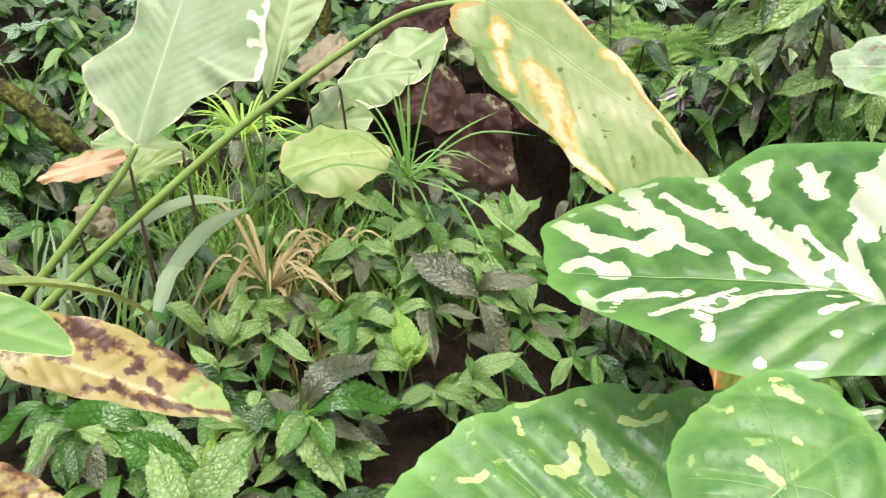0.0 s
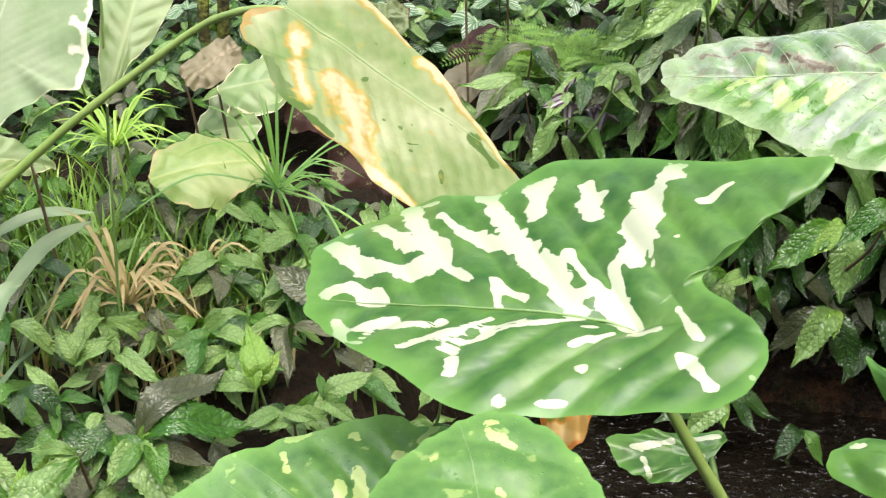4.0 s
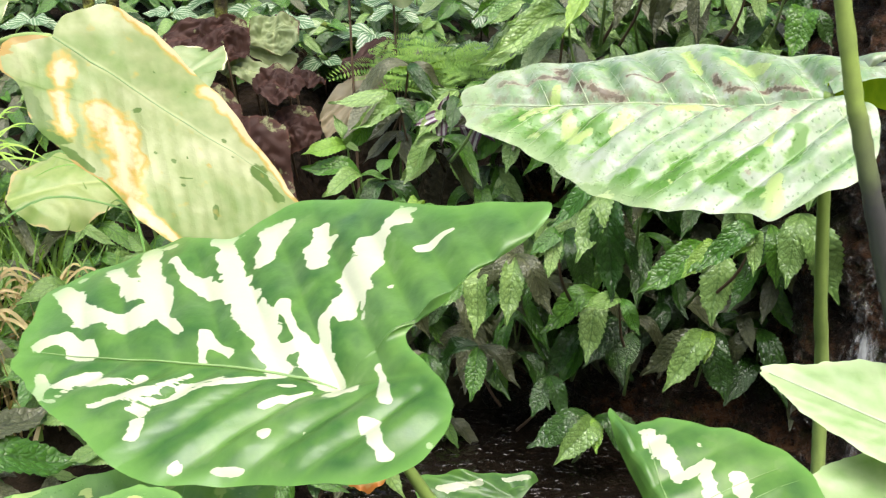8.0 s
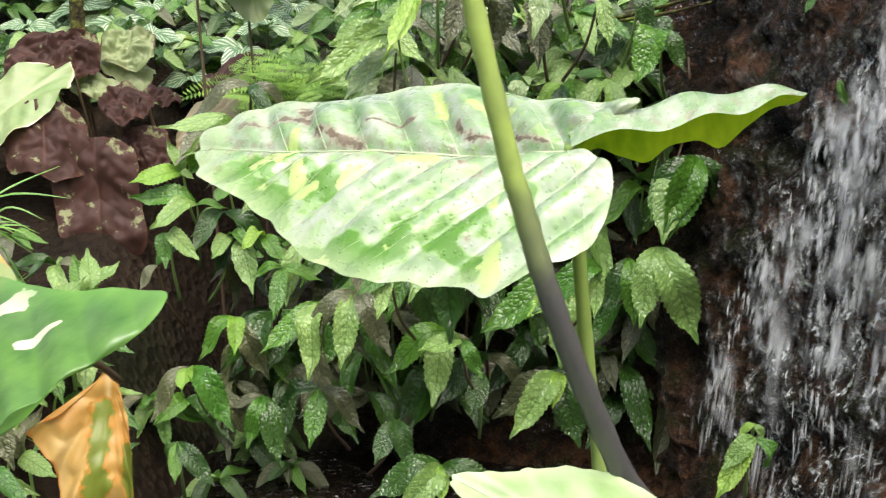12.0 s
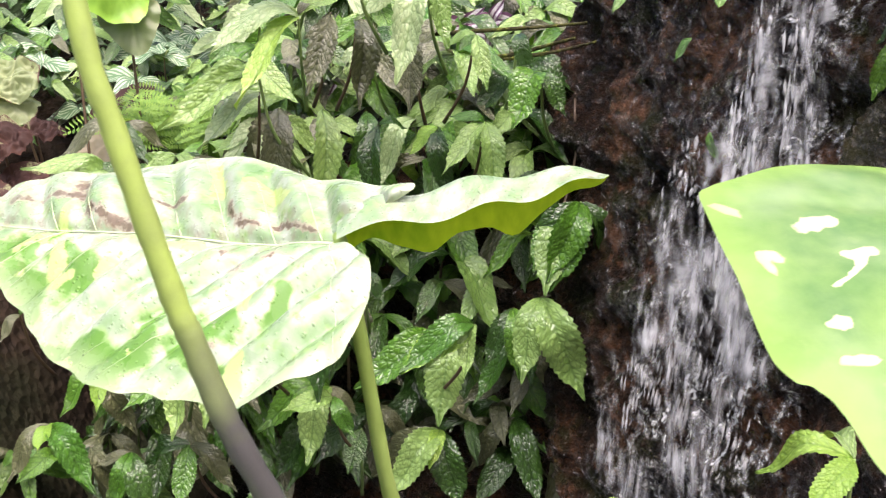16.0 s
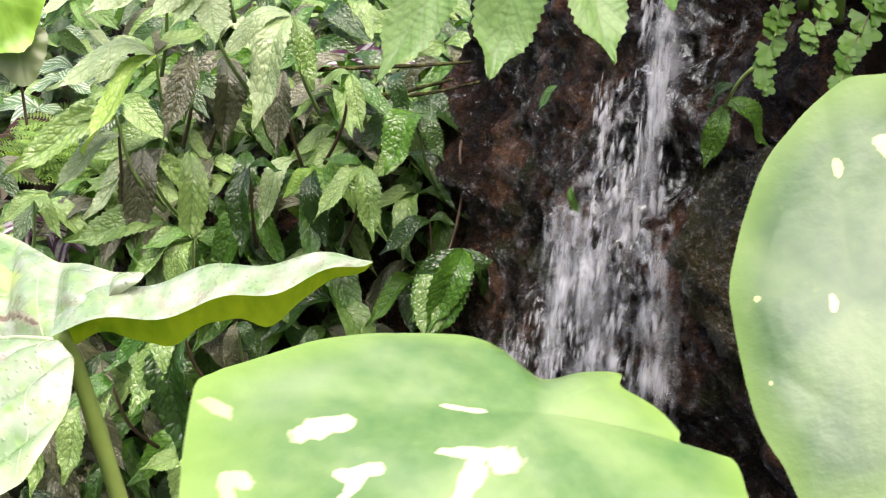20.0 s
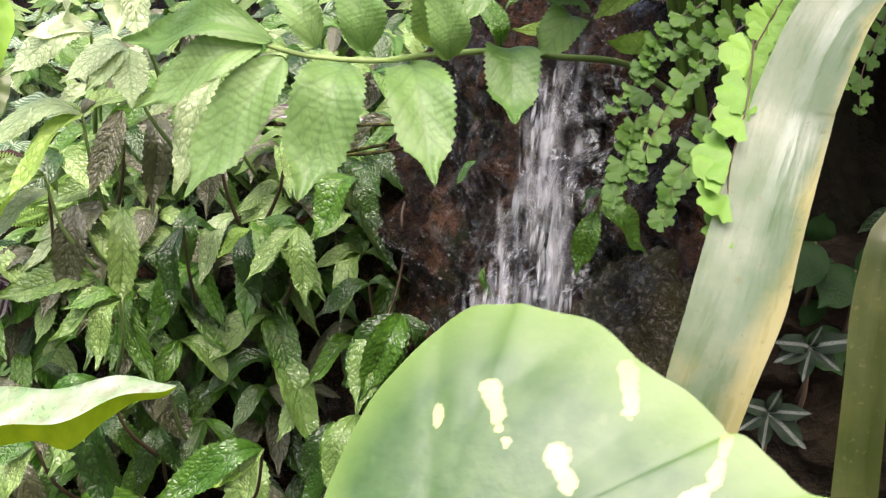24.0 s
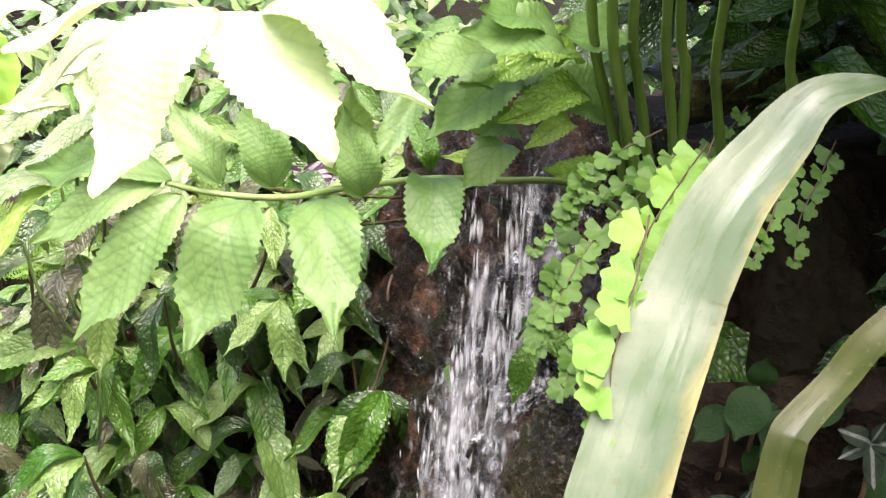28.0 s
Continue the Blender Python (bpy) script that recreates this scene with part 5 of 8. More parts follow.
MOTTLED_ARUM = plant("variegated_arum", "arum plant with mottled green leaves", "plant", (0.2, 0.75, 0.2))
blade = place_leaf(MOTTLED_ARUM, "leaf", LEAF_F, ARUM_DULL, ridge=0.005, wave=0.008, seed=4)
ribs(blade, LEAF_F, VEIN, 5)
part("stalk", tube("stalk", [LEAF_F["at"], (0.18, 0.8, 0.4), (0.2, 0.75, 0.2)], 0.005, 0.008, STEM), MOTTLED_ARUM)
blade = place_leaf(MOTTLED_ARUM, "leaf", LEAF_F2, ARUM_DULL, "dewy mottled green leaf", ridge=0.004, wave=0.006, dish=-0.12, seed=5)
ribs(blade, LEAF_F2, VEIN, 4)
part("stalk", tube("stalk", [LEAF_F2["at"], (0.2, 0.72, 0.45), (0.2, 0.75, 0.2)], 0.004, 0.008, STEM), MOTTLED_ARUM)

BLEACHED_ARUM = plant("variegated_arum", "arum plant with one bleached, dewy and stained leaf", "plant", (0.72, 1.13, 0.18))
blade = place_leaf(BLEACHED_ARUM, "leaf", LEAF_B, ARUM_PALE, "bleached green leaf beaded with water", rings=72, steps=12, crumple=0.006, ridge=0.011, spacing=24.0, wave=0.006, seed=6)
ribs(blade, LEAF_B, VEIN_PALE, 7)
part("stalk", tube("stalk", [(0.656, 1.01, 0.816), (0.663, 1.03, 0.772), (0.682, 1.07, 0.634), (0.699, 1.1, 0.531), (0.72, 1.13, 0.18)], 0.0042, 0.0072, STEM_LIGHT), BLEACHED_ARUM)


def folded_lobe():
    """The back lobe, folded over like a roof: its far side hangs down and shows the underside."""
    a, b = np.array((0.655, 1.012, 0.822)), np.array((0.823, 1.045, 0.848))
    verts, uvs, mark, rim = [], [], [], []
    rows, cols = 40, 15
    for r in range(rows):
        f = r / (rows - 1)
        c = a + (b - a) * f + np.array((0, 0, 0.012 * math.sin(math.pi * f) + 0.003 * math.sin(17 * f) + 0.007 * math.exp(-((f - 0.15) / 0.14) ** 2)))
        half = 0.031 * math.sin(math.pi * (0.1 + 0.9 * f) ** 0.9) ** 0.7 + 0.001
        for k in range(cols):
            s = k / (cols - 1)
            if s < 0.45:
                q = 1 - s / 0.45
                back, drop = -0.95 * half * q, -0.42 * half * q * (1 + 0.2 * math.sin(19 * f))
            else:
                q = (s - 0.45) / 0.55
                back, drop = 0.3 * half * q, -1.2 * half * q ** 1.2 * (1 + 0.06 * math.sin(17 * f + 2) + 0.03 * math.sin(41 * f) + 0.14 * math.exp(-((f - 0.66) / 0.09) ** 2))
            verts.append(c + np.array((0.0, back, drop)))
            uvs.append((0.05 * s, 0.2 * f)), mark.append(-1), rim.append(0.0)
    me = mesh_of("lobe", verts, grid_faces(rows, cols), UNDERSIDE, uvs, fields=[("mark", mark), ("rim", rim), ("greens", mark), ("limes", mark), ("stains", mark)])
    me.materials.append(ARUM_PALE)
    me.polygons.foreach_set("material_index", [1 if i % (cols - 1) < 6 else 0 for i in range(len(me.polygons))])
    return me


part("lobe", folded_lobe(), BLEACHED_ARUM, "folded back lobe showing its yellow-green underside")

TALL = plant("arum_stalk", "tall bare arum stalk, grey below and green above", "plant stem", (0.80, 1.0, 0.15))
part("stalk", tube("stalk", [(0.80, 1.0, 0.15), (0.715, 0.9, 0.55), (0.666, 0.85, 0.659), (0.637, 0.82, 0.727), (0.616, 0.8, 0.783), (0.603, 0.793, 0.825), (0.597, 0.79, 0.844), (0.58, 0.78, 0.913), (0.57, 0.775, 0.96), (0.55, 0.77, 1.12)], 0.0074, 0.0043, STEM_DARK, 6, 12), TALL)

FLECKED_ARUM = plant("variegated_arum", "young arum plant with white-flecked green leaf", "plant", (0.57, 0.82, 0.18))
blade = place_leaf(FLECKED_ARUM, "leaf", LEAF_J, ARUM, ridge=0.004, wave=0.006, dish=-0.1, seed=7)
ribs(blade, LEAF_J, VEIN, 4)
part("stalk", tube("stalk", [LEAF_J["at"], (0.56, 0.8, 0.45), (0.57, 0.82, 0.18)], 0.004, 0.006, STEM), FLECKED_ARUM)

PALE_PLANT = plant("pale_leaved_plant", "plant with smooth pale green leaves near the pool", "plant", (0.76, 0.86, 0.18))
blade = place_leaf(PALE_PLANT, "leaf", LEAF_K, PLAIN_LEAF, ridge=0.002, wave=0.006, seed=8)
ribs(blade, LEAF_K, VEIN_PALE, 0, lobes=False)
place_leaf(PALE_PLANT, "leaf", LEAF_KB, PLAIN_LEAF, ridge=0.002, wave=0.006, seed=9)
part("stalk", tube("stalk", [LEAF_K["at"], (0.75, 0.84, 0.5), (0.76, 0.86, 0.18)], 0.003, 0.006, STEM_LIGHT), PALE_PLANT)
part("stalk", tube("stalk", [LEAF_KB["at"], (0.75, 0.83, 0.45), (0.76, 0.86, 0.18)], 0.003, 0.006, STEM_LIGHT), PALE_PLANT)

LIME_ARUM = plant("variegated_arum", "lime green arum plant with cream spots close to the path", "plant", (0.9, 0.72, 0.15))
blade = place_leaf(LIME_ARUM, "leaf", LEAF_G, ARUM_LIME, ridge=0.0012, wave=0.002, dish=-0.03, seed=10, rim_wide=0.25, ragged=0.2)
part("stalk", tube("stalk", [LEAF_G["at"], (0.87, 0.68, 0.6), (0.9, 0.72, 0.15)], 0.004, 0.007, STEM_LIGHT), LIME_ARUM)
blade = place_leaf(LIME_ARUM, "leaf", LEAF_H, ARUM_SOFT, "upright lime green leaf with cream flecks", ridge=0.0007, wave=0.001, dish=-0.03, seed=11, rim_wide=0.25, ragged=0.1)
part("stalk", tube("stalk", [LEAF_H["at"], (0.94, 0.74, 0.6), (0.9, 0.72, 0.15)], 0.004, 0.007, STEM_LIGHT), LIME_ARUM)

CANNA = plant("canna", "canna-like plant with large yellowing leaves", "plant", (-0.72, 1.37, 0.2))
LEAF_C["fan"] = LEAF_D["fan"] = LEAF_D2["fan"] = LEAF_E["fan"] = LEAF_E2["fan"] = LEAF_E3["fan"] = LEAF_TAN["fan"] = LEAF_K["fan"] = LEAF_KB["fan"] = False
blade = place_leaf(CANNA, "leaf", LEAF_C, YELLOWING, "drooping leaf gone yellow with brown margin", rings=56, steps=8, ridge=0.0004, spacing=60.0, wave=0.008, seed=12, rim_wide=0.3, side=1, ragged=0.7, crumple=0.006)
ribs(blade, LEAF_C, VEIN, 0, thick=0.0008, lobes=False)
part("stalk", tube("stalk", [(-0.72, 1.37, 0.2), (-0.64, 1.355, 0.31), (-0.525, 1.33, 0.447), (-0.39, 1.3, 0.575), (-0.247, 1.27, 0.698), (-0.179, 1.25, 0.75), (-0.114, 1.23, 0.795), (-0.052, 1.2, 0.834), (0.0, 1.15, 0.851), (0.038, 1.111, 0.8535)], 0.0062, 0.003, STEM_LIGHT), CANNA)
blade = place_leaf(CANNA, "leaf", LEAF_D, PALE_TORN, "upright pale green leaf with bleached torn margin", rings=44, steps=11, ridge=0.0005, spacing=75.0, wave=0.012, seed=13)
ribs(blade, LEAF_D, VEIN_PALE, 0, lobes=False)
part("stalk", tube("stalk", [(-0.72, 1.37, 0.2), (-0.6, 1.365, 0.385), (-0.52, 1.35, 0.485), (-0.442, 1.33, 0.575), (-0.394, 1.32, 0.63), (-0.369, 1.31, 0.658), (-0.349, 1.3, 0.69)], 0.007, 0.0035, STEM_LIGHT), CANNA)
place_leaf(CANNA, "leaf", LEAF_D2, PALE_BLADE, ridge=0.003, spacing=45.0, wave=0.01, seed=14)
part("stalk", tube("stalk", [(-0.26, 1.56, 0.28), (-0.247, 1.53, 0.622), (-0.242, 1.52, 0.722), (-0.234, 1.5, 0.839), (-0.232, 1.5, 0.907)], 0.002, 0.0015, STEM), CANNA)

SPOTTED_PLANT = plant("canna", "dying canna-like plant with brown-spotted straw leaves", "plant", (-0.42, 0.78, 0.2))
place_leaf(SPOTTED_PLANT, "leaf", LEAF_E, SPOTTED, rings=56, steps=13, ridge=0.002, spacing=60.0, wave=0.01, seed=15)
place_leaf(SPOTTED_PLANT, "leaf", LEAF_E2, GREEN_BLADE, "green leaf lying over the spotted one", ridge=0.002, spacing=50.0, seed=16)
place_leaf(SPOTTED_PLANT, "leaf", LEAF_E3, SPOTTED, ridge=0.002, spacing=60.0, wave=0.01, seed=17)
part("leaf", ribbon("leaf", [(-0.358, 0.850, 0.657), (-0.334, 0.900, 0.645), (-0.311, 0.950, 0.626), (-0.283, 0.980, 0.608), (-0.264, 1.000, 0.587), (-0.254, 1.000, 0.566)], 0.022, YELLOWED, (0.3, 0.3, 0.9), (0.8, 0.1), 0.5, 6, 7), SPOTTED_PLANT, "curled straw-yellow margin of a dying leaf")
part("stalk", tube("stalk", [(-0.42, 0.78, 0.2), (-0.4, 0.78, 0.45), (-0.36, 0.78, 0.6)], 0.008, 0.004, STEM_BROWN), SPOTTED_PLANT)

STRAP_PLANT = plant("strap_leaved_plant", "plant with long bent strap leaves, grey-green fading to yellow", "plant", (1.42, 1.06, 0.85))
part("leaf", ribbon("leaf", [(1.42, 1.06, 0.86), (1.33, 1.10, 1.0), (1.25, 1.05, 1.09), (1.208, 1.005, 1.1), (1.184, 0.995, 1.098), (1.167, 0.990, 1.091), (1.153, 0.985, 1.074), (1.133, 0.975, 1.048), (1.119, 0.965, 1.018), (1.114, 0.960, 1.004), (1.098, 0.940, 0.957), (1.090, 0.930, 0.928), (1.080, 0.925, 0.895), (1.070, 0.922, 0.855)], 0.041, STRAP, (-0.2, -0.75, 0.6), (0.3, 0.0), 0.3, 8, 13, one_side=True, profile=((0, 0.3), (0.42, 0.1), (0.545, 0.05), (0.58, 0.36), (0.63, 0.66), (0.70, 0.84), (0.88, 1.0), (0.97, 0.85), (1, 0.6))), STRAP_PLANT, "broad strap leaf hanging down, yellow along one edge")
part("leaf", ribbon("leaf", [(1.42, 1.06, 0.86), (1.34, 1.05, 1.0), (1.26, 1.02, 1.02), (1.211, 1.0, 0.99), (1.189, 0.98, 0.974), (1.169, 0.966, 0.957), (1.165, 0.963, 0.95), (1.163, 0.962, 0.936), (1.161, 0.96, 0.915), (1.161, 0.957, 0.884), (1.161, 0.955, 0.83)], 0.0185, STRAP_GREEN, (-0.2, -0.75, 0.6), (0.6, 0.0), 0.3, 6, 9, profile=((0, 0.5), (0.5, 0.7), (0.62, 0.85), (0.7, 0.8), (0.8, 1.0), (1, 1.15))), STRAP_PLANT, "green strap leaf sharply kinked halfway")
part("leaf", ribbon("leaf", [(1.42, 1.06, 0.86), (1.32, 1.0, 1.06), (1.246, 0.97, 1.02), (1.231, 0.95, 0.982), (1.229, 0.945, 0.948), (1.227, 0.94, 0.87)], 0.014, STRAP_GREEN, (-0.2, -0.75, 0.6), (0.6, 0.3), 0.3, 6, 7), STRAP_PLANT)


# ---- branch over the waterfall ----
def big_shoot():
    foot = (1.125, 1.28, 0.99)
    bush = plant("overhanging_bush", "bush with large soft saw-edged leaves hanging over the water", "shrub", foot)
    line = [foot, (1.09, 1.262, 1.009), (1.04, 1.22, 1.015), (0.999, 1.18, 1.02), (0.955, 1.14, 1.019), (0.925, 1.11, 1.017), (0.889, 1.1, 1.019), (0.866, 1.09, 1.025)]
    part("branch", tube("branch", line, 0.0026, 0.0015, STEM, 6, 8), bush)
    return bush


BUSH = big_shoot()


def soft(base, tip, wide, kind="soft", face=(0.05, -0.8, 0.6)):
    hang_leaf(BUSH, rnd.choice(QUILT[kind]), base, tip, wide * (0.94 if kind == "soft" else 0.84), Vector(face))


soft((1.002, 1.180, 1.020), (1.005, 1.120, 0.982), 0.55, 'soft')
soft((0.944, 1.130, 1.015), (0.959, 1.060, 0.957), 0.48, 'soft')
soft((0.909, 1.100, 1.016), (0.887, 1.050, 0.947), 0.52, 'soft')
soft((0.875, 1.090, 1.019), (0.825, 1.060, 0.945), 0.42, 'soft')
soft((0.864, 1.090, 1.025), (0.796, 1.080, 0.991), 0.40, 'soft')
soft((0.919, 1.110, 1.022), (0.907, 1.100, 1.077), 0.55, 'soft')
soft((0.957, 1.140, 1.023), (0.960, 1.100, 1.079), 0.50, 'soft')
soft((0.892, 1.100, 1.024), (0.864, 1.100, 1.070), 0.45, 'soft')
soft((0.869, 1.090, 1.027), (0.781, 1.120, 1.023), 0.35, 'soft')
soft((0.999, 1.200, 1.021), (0.983, 1.200, 1.059), 0.50, 'mid')
# top leaves that face the sky: overexposure is put into their pale colour
PALE_UP = (0.0, -0.35, 0.94)
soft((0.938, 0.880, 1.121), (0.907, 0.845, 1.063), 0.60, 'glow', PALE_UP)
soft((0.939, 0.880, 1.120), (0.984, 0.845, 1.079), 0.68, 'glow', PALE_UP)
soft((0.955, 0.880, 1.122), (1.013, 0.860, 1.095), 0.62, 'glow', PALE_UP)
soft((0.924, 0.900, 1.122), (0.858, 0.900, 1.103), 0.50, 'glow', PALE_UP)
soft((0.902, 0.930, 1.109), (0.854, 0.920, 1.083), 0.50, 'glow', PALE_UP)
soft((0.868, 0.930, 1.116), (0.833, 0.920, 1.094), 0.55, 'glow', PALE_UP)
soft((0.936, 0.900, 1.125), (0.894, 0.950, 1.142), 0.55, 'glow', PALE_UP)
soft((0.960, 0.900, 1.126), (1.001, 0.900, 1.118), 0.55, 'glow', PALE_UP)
soft((1.105, 1.220, 1.057), (1.038, 1.180, 1.087), 0.50, 'soft')
soft((0.966, 1.120, 1.018), (0.957, 1.100, 1.069), 0.50, 'soft')
soft((0.997, 1.150, 1.077), (0.969, 1.120, 1.034), 0.35, 'soft')
soft((1.045, 1.200, 1.038), (1.019, 1.150, 1.020), 0.50, 'soft')
soft((1.051, 1.200, 1.046), (1.013, 1.150, 1.062), 0.50, 'soft')
soft((1.035, 1.200, 1.024), (1.007, 1.180, 1.035), 0.40, 'young')
soft((1.083, 1.200, 1.091), (1.046, 1.150, 1.104), 0.50, 'young')
soft((1.072, 1.150, 1.102), (1.015, 1.100, 1.110), 0.50, 'soft')
soft((1.063, 1.200, 1.084), (1.016, 1.150, 1.081), 0.45, 'soft')
soft((1.048, 1.180, 1.087), (0.999, 1.120, 1.051), 0.45, 'soft')
soft((1.034, 1.150, 1.097), (0.986, 1.100, 1.091), 0.50, 'soft')
soft((1.091, 1.200, 1.072), (1.038, 1.150, 1.060), 0.45, 'young')
soft((1.083, 1.200, 1.051), (1.055, 1.170, 1.044), 0.50, 'young')
soft((1.070, 1.200, 1.088), (1.030, 1.140, 1.084), 0.50, 'young')
soft((1.106, 1.200, 1.100), (1.068, 1.140, 1.110), 0.50, 'soft')
soft((1.056, 1.150, 1.109), (1.025, 1.100, 1.123), 0.50, 'soft')
soft((1.099, 1.240, 1.011), (1.067, 1.200, 1.027), 0.45, 'young')
CANES = [[(1.134, 1.25, 0.98), (1.106, 1.2, 1.058), (1.087, 1.15, 1.112), (1.075, 1.08, 1.18)], [(1.132, 1.25, 0.98), (1.112, 1.2, 1.072), (1.099, 1.16, 1.113), (1.085, 1.08, 1.18)], [(1.144, 1.25, 1.0), (1.121, 1.2, 1.08), (1.11, 1.16, 1.113), (1.1, 1.08, 1.18)], [(1.156, 1.25, 1.0), (1.149, 1.2, 1.081), (1.138, 1.17, 1.114), (1.12, 1.08, 1.18)]]
CANES += [[(x + 0.012 + 0.02 * i, y + 0.012 * i, z - 0.01) for x, y, z in CANES[i]] for i in range(4)]
for line in CANES:
    part("cane", tube("cane", line, 0.0036, 0.0028, CANE, 8, 9, 9), BUSH)
part("branch", tube("branch", [(1.17, 1.35, 1.06), (1.273, 1.4, 1.084), (1.375, 1.45, 1.095), (1.6, 1.5, 1.1)], 0.02, 0.024, MOSSY, 5, 12), BUSH)

TWIG = plant("hanging_twig", "thin twig with a pair of wet green leaves before the rock", "plant", (1.1, 1.2, 0.985))
part("twig", tube("twig", [(1.1, 1.2, 0.985), (1.087, 1.18, 0.955), (1.072, 1.19, 0.935), (1.071, 1.22, 0.912)], 0.0016, 0.0012, STEM_LIGHT, 4, 6), TWIG)
VINE = plant("hanging_vine", "thin vine hanging beside the waterfall", "vine", (0.94, 1.9, 0.8))
part("vine", tube("vine", [(0.94, 1.9, 0.8), (0.931, 1.85, 0.778), (0.934, 1.85, 0.722), (0.922, 1.84, 0.667), (0.907, 1.82, 0.637)], 0.0022, 0.0018, STEM_BROWN, 5, 6), VINE)
for line in ([(0.732, 2.000, 0.864), (0.813, 1.930, 0.874), (0.883, 1.880, 0.882), (0.942, 1.840, 0.890)],
             [(0.797, 2.020, 0.822), (0.851, 1.920, 0.838), (0.904, 1.870, 0.851), (0.952, 1.830, 0.867)],
             [(0.809, 1.980, 0.832), (0.852, 1.880, 0.847), (0.890, 1.800, 0.866), (0.914, 1.760, 0.877)]):
    twig = plant("bare_twig", "thin brown-green twig reaching from the bank towards the waterfall", "twig", line[0], "bare twigs")
    part("stem", tube("stem", line, 0.0032, 0.0018, MOSSY, 6, 7, 8), twig)


# ---- broad leaves on the bank ----
def bank_leaf(name, label, material, base, tip, wide, wave=0.05, ridge=0.006, seed=0, crumple=0.0):
    a, b = Vector(base), Vector(tip)
    size = (b - a).length
    w = wide / 2
    root = (a.x + 0.02, a.y + 0.06, ground_z(a.x + 0.02, a.y + 0.06) - 0.01)
    thing = plant(name, label, "plant", root, "broad leaves on the bank")
    jag = [1.05 + 0.13 * rnd.uniform(-1, 1) for _ in range(8)]
    outline = [(0, 0), (-0.62 * w * jag[0], 0.12 * size), (-w * jag[1], 0.36 * size), (-0.92 * w * jag[2], 0.62 * size), (-0.5 * w * jag[3], 0.86 * size), (0, size), (0.5 * w * jag[4], 0.86 * size), (0.92 * w * jag[5], 0.62 * size), (w * jag[6], 0.36 * size), (0.62 * w * jag[7], 0.12 * size)]
    if crumple:
        outline = [(0.3 * w, 0), (-0.35 * w, 0.02 * size), (-0.95 * w * jag[0], 0.15 * size), (-w * jag[1], 0.5 * size), (-0.9 * w * jag[2], 0.85 * size), (-0.4 * w, 0.98 * size), (0.3 * w, 0.92 * size), (0.85 * w * jag[3], 0.8 * size), (w * jag[4], 0.45 * size), (0.8 * w * jag[5], 0.12 * size)]
    spec = dict(at=tuple(a), axis=tuple(b - a), normal=(rnd.uniform(-0.3, 0.3), -0.75, 0.65), bend=(rnd.uniform(-4, 2), -1.5, 0), outline=outline, fan=False)
    place_leaf(thing, "leaf", spec, material, rings=26 if crumple else 14, steps=8 if crumple else 6, ridge=ridge, spacing=30.0, wave=wave, seed=seed, crumple=crumple, ragged=1.3 if crumple else 1.2)
    part("stalk", tube("stalk", [root, ((a.x + root[0]) / 2, (a.y + root[1]) / 2, (a.z + root[2]) / 2 + 0.01), tuple(a)], 0.003, 0.002, STEM_BROWN, 4, 6), thing)


count = 0


def wilted(base, tip, wide):
    global count
    count += 1
    bank_leaf("wilted_plant", "wilted dark brown leaf collapsed on the bank", WILT, base, tip, wide * 1.2, 0.02, 0.003, count, 0.02)


def blotched(base, tip, wide):
    global count
    count += 1
    bank_leaf("wilted_plant", "half-green leaf with dark brown rotten patches", BLOTCH, base, tip, wide, 0.03, 0.004, count, 0.02)


def faded(base, tip, wide):
    global count
    count += 1
    bank_leaf("faded_plant", "faded pinkish brown leaf on the bank", FADED, base, tip, wide, 0.03, 0.004, count, 0.015)


def yellowed(base, tip, wide):
    global count
    count += 1
    bank_leaf("yellowed_plant", "broad dull yellow-green leaf on the bank", PALE_BLADE if count % 2 else YELLOWED, base, tip, wide * 1.2, 0.03, 0.004, count)


def dry_leaf(base, tip, wide):
    global count
    count += 1
    bank_leaf("dry_leaf", "dry pinkish tan leaf caught among stalks", DRY, base, tip, wide, 0.03, 0.003, count)


def lime_leaf(base, tip, wide):
    global count
    count += 1
    bank_leaf("lime_leaved_plant", "large smooth lime green leaf at the back of the bank", LIME_LEAF, base, tip, wide, 0.02, 0.004, count)


def green_blade(base, tip, wide):
    a, b = Vector(base), Vector(tip)
    thing = plant("blade_plant", "blue-green arching blade on the bank", "plant", tuple(a), "arching blades")
    mid = (a + b) / 2 + Vector((0, 0, 0.02))
    part("leaf", ribbon("leaf", [tuple(a), tuple(mid), tuple(b)], wide, BLUE_BLADE, (0, -0.7, 0.7), (0.6, 0.0), 0.3, 8, 7), thing)


hang_leaf(TWIG, QUILT['mid'][0], (1.071, 1.220, 0.914), (1.059, 1.220, 0.868), 0.42)
hang_leaf(TWIG, QUILT['mid'][0], (1.072, 1.220, 0.917), (1.110, 1.230, 0.882), 0.50)
hang_leaf(TWIG, QUILT['dark'][0], (1.071, 1.200, 0.930), (1.058, 1.220, 0.912), 0.40)
wilted((-0.034, 2.350, 0.780), (-0.150, 2.300, 0.750), 0.062)
wilted((-0.043, 2.350, 0.795), (-0.016, 2.300, 0.721), 0.073)
yellowed((-0.025, 2.300, 0.735), (-0.213, 2.150, 0.655), 0.089)
yellowed((-0.077, 2.350, 0.731), (-0.164, 2.300, 0.706), 0.041)
wilted((-0.064, 2.250, 0.683), (-0.045, 2.150, 0.584), 0.107)
wilted((0.042, 2.250, 0.702), (0.108, 2.200, 0.670), 0.059)
wilted((0.025, 2.220, 0.629), (0.036, 2.120, 0.447), 0.125)
wilted((0.077, 2.250, 0.634), (0.112, 2.200, 0.574), 0.079)
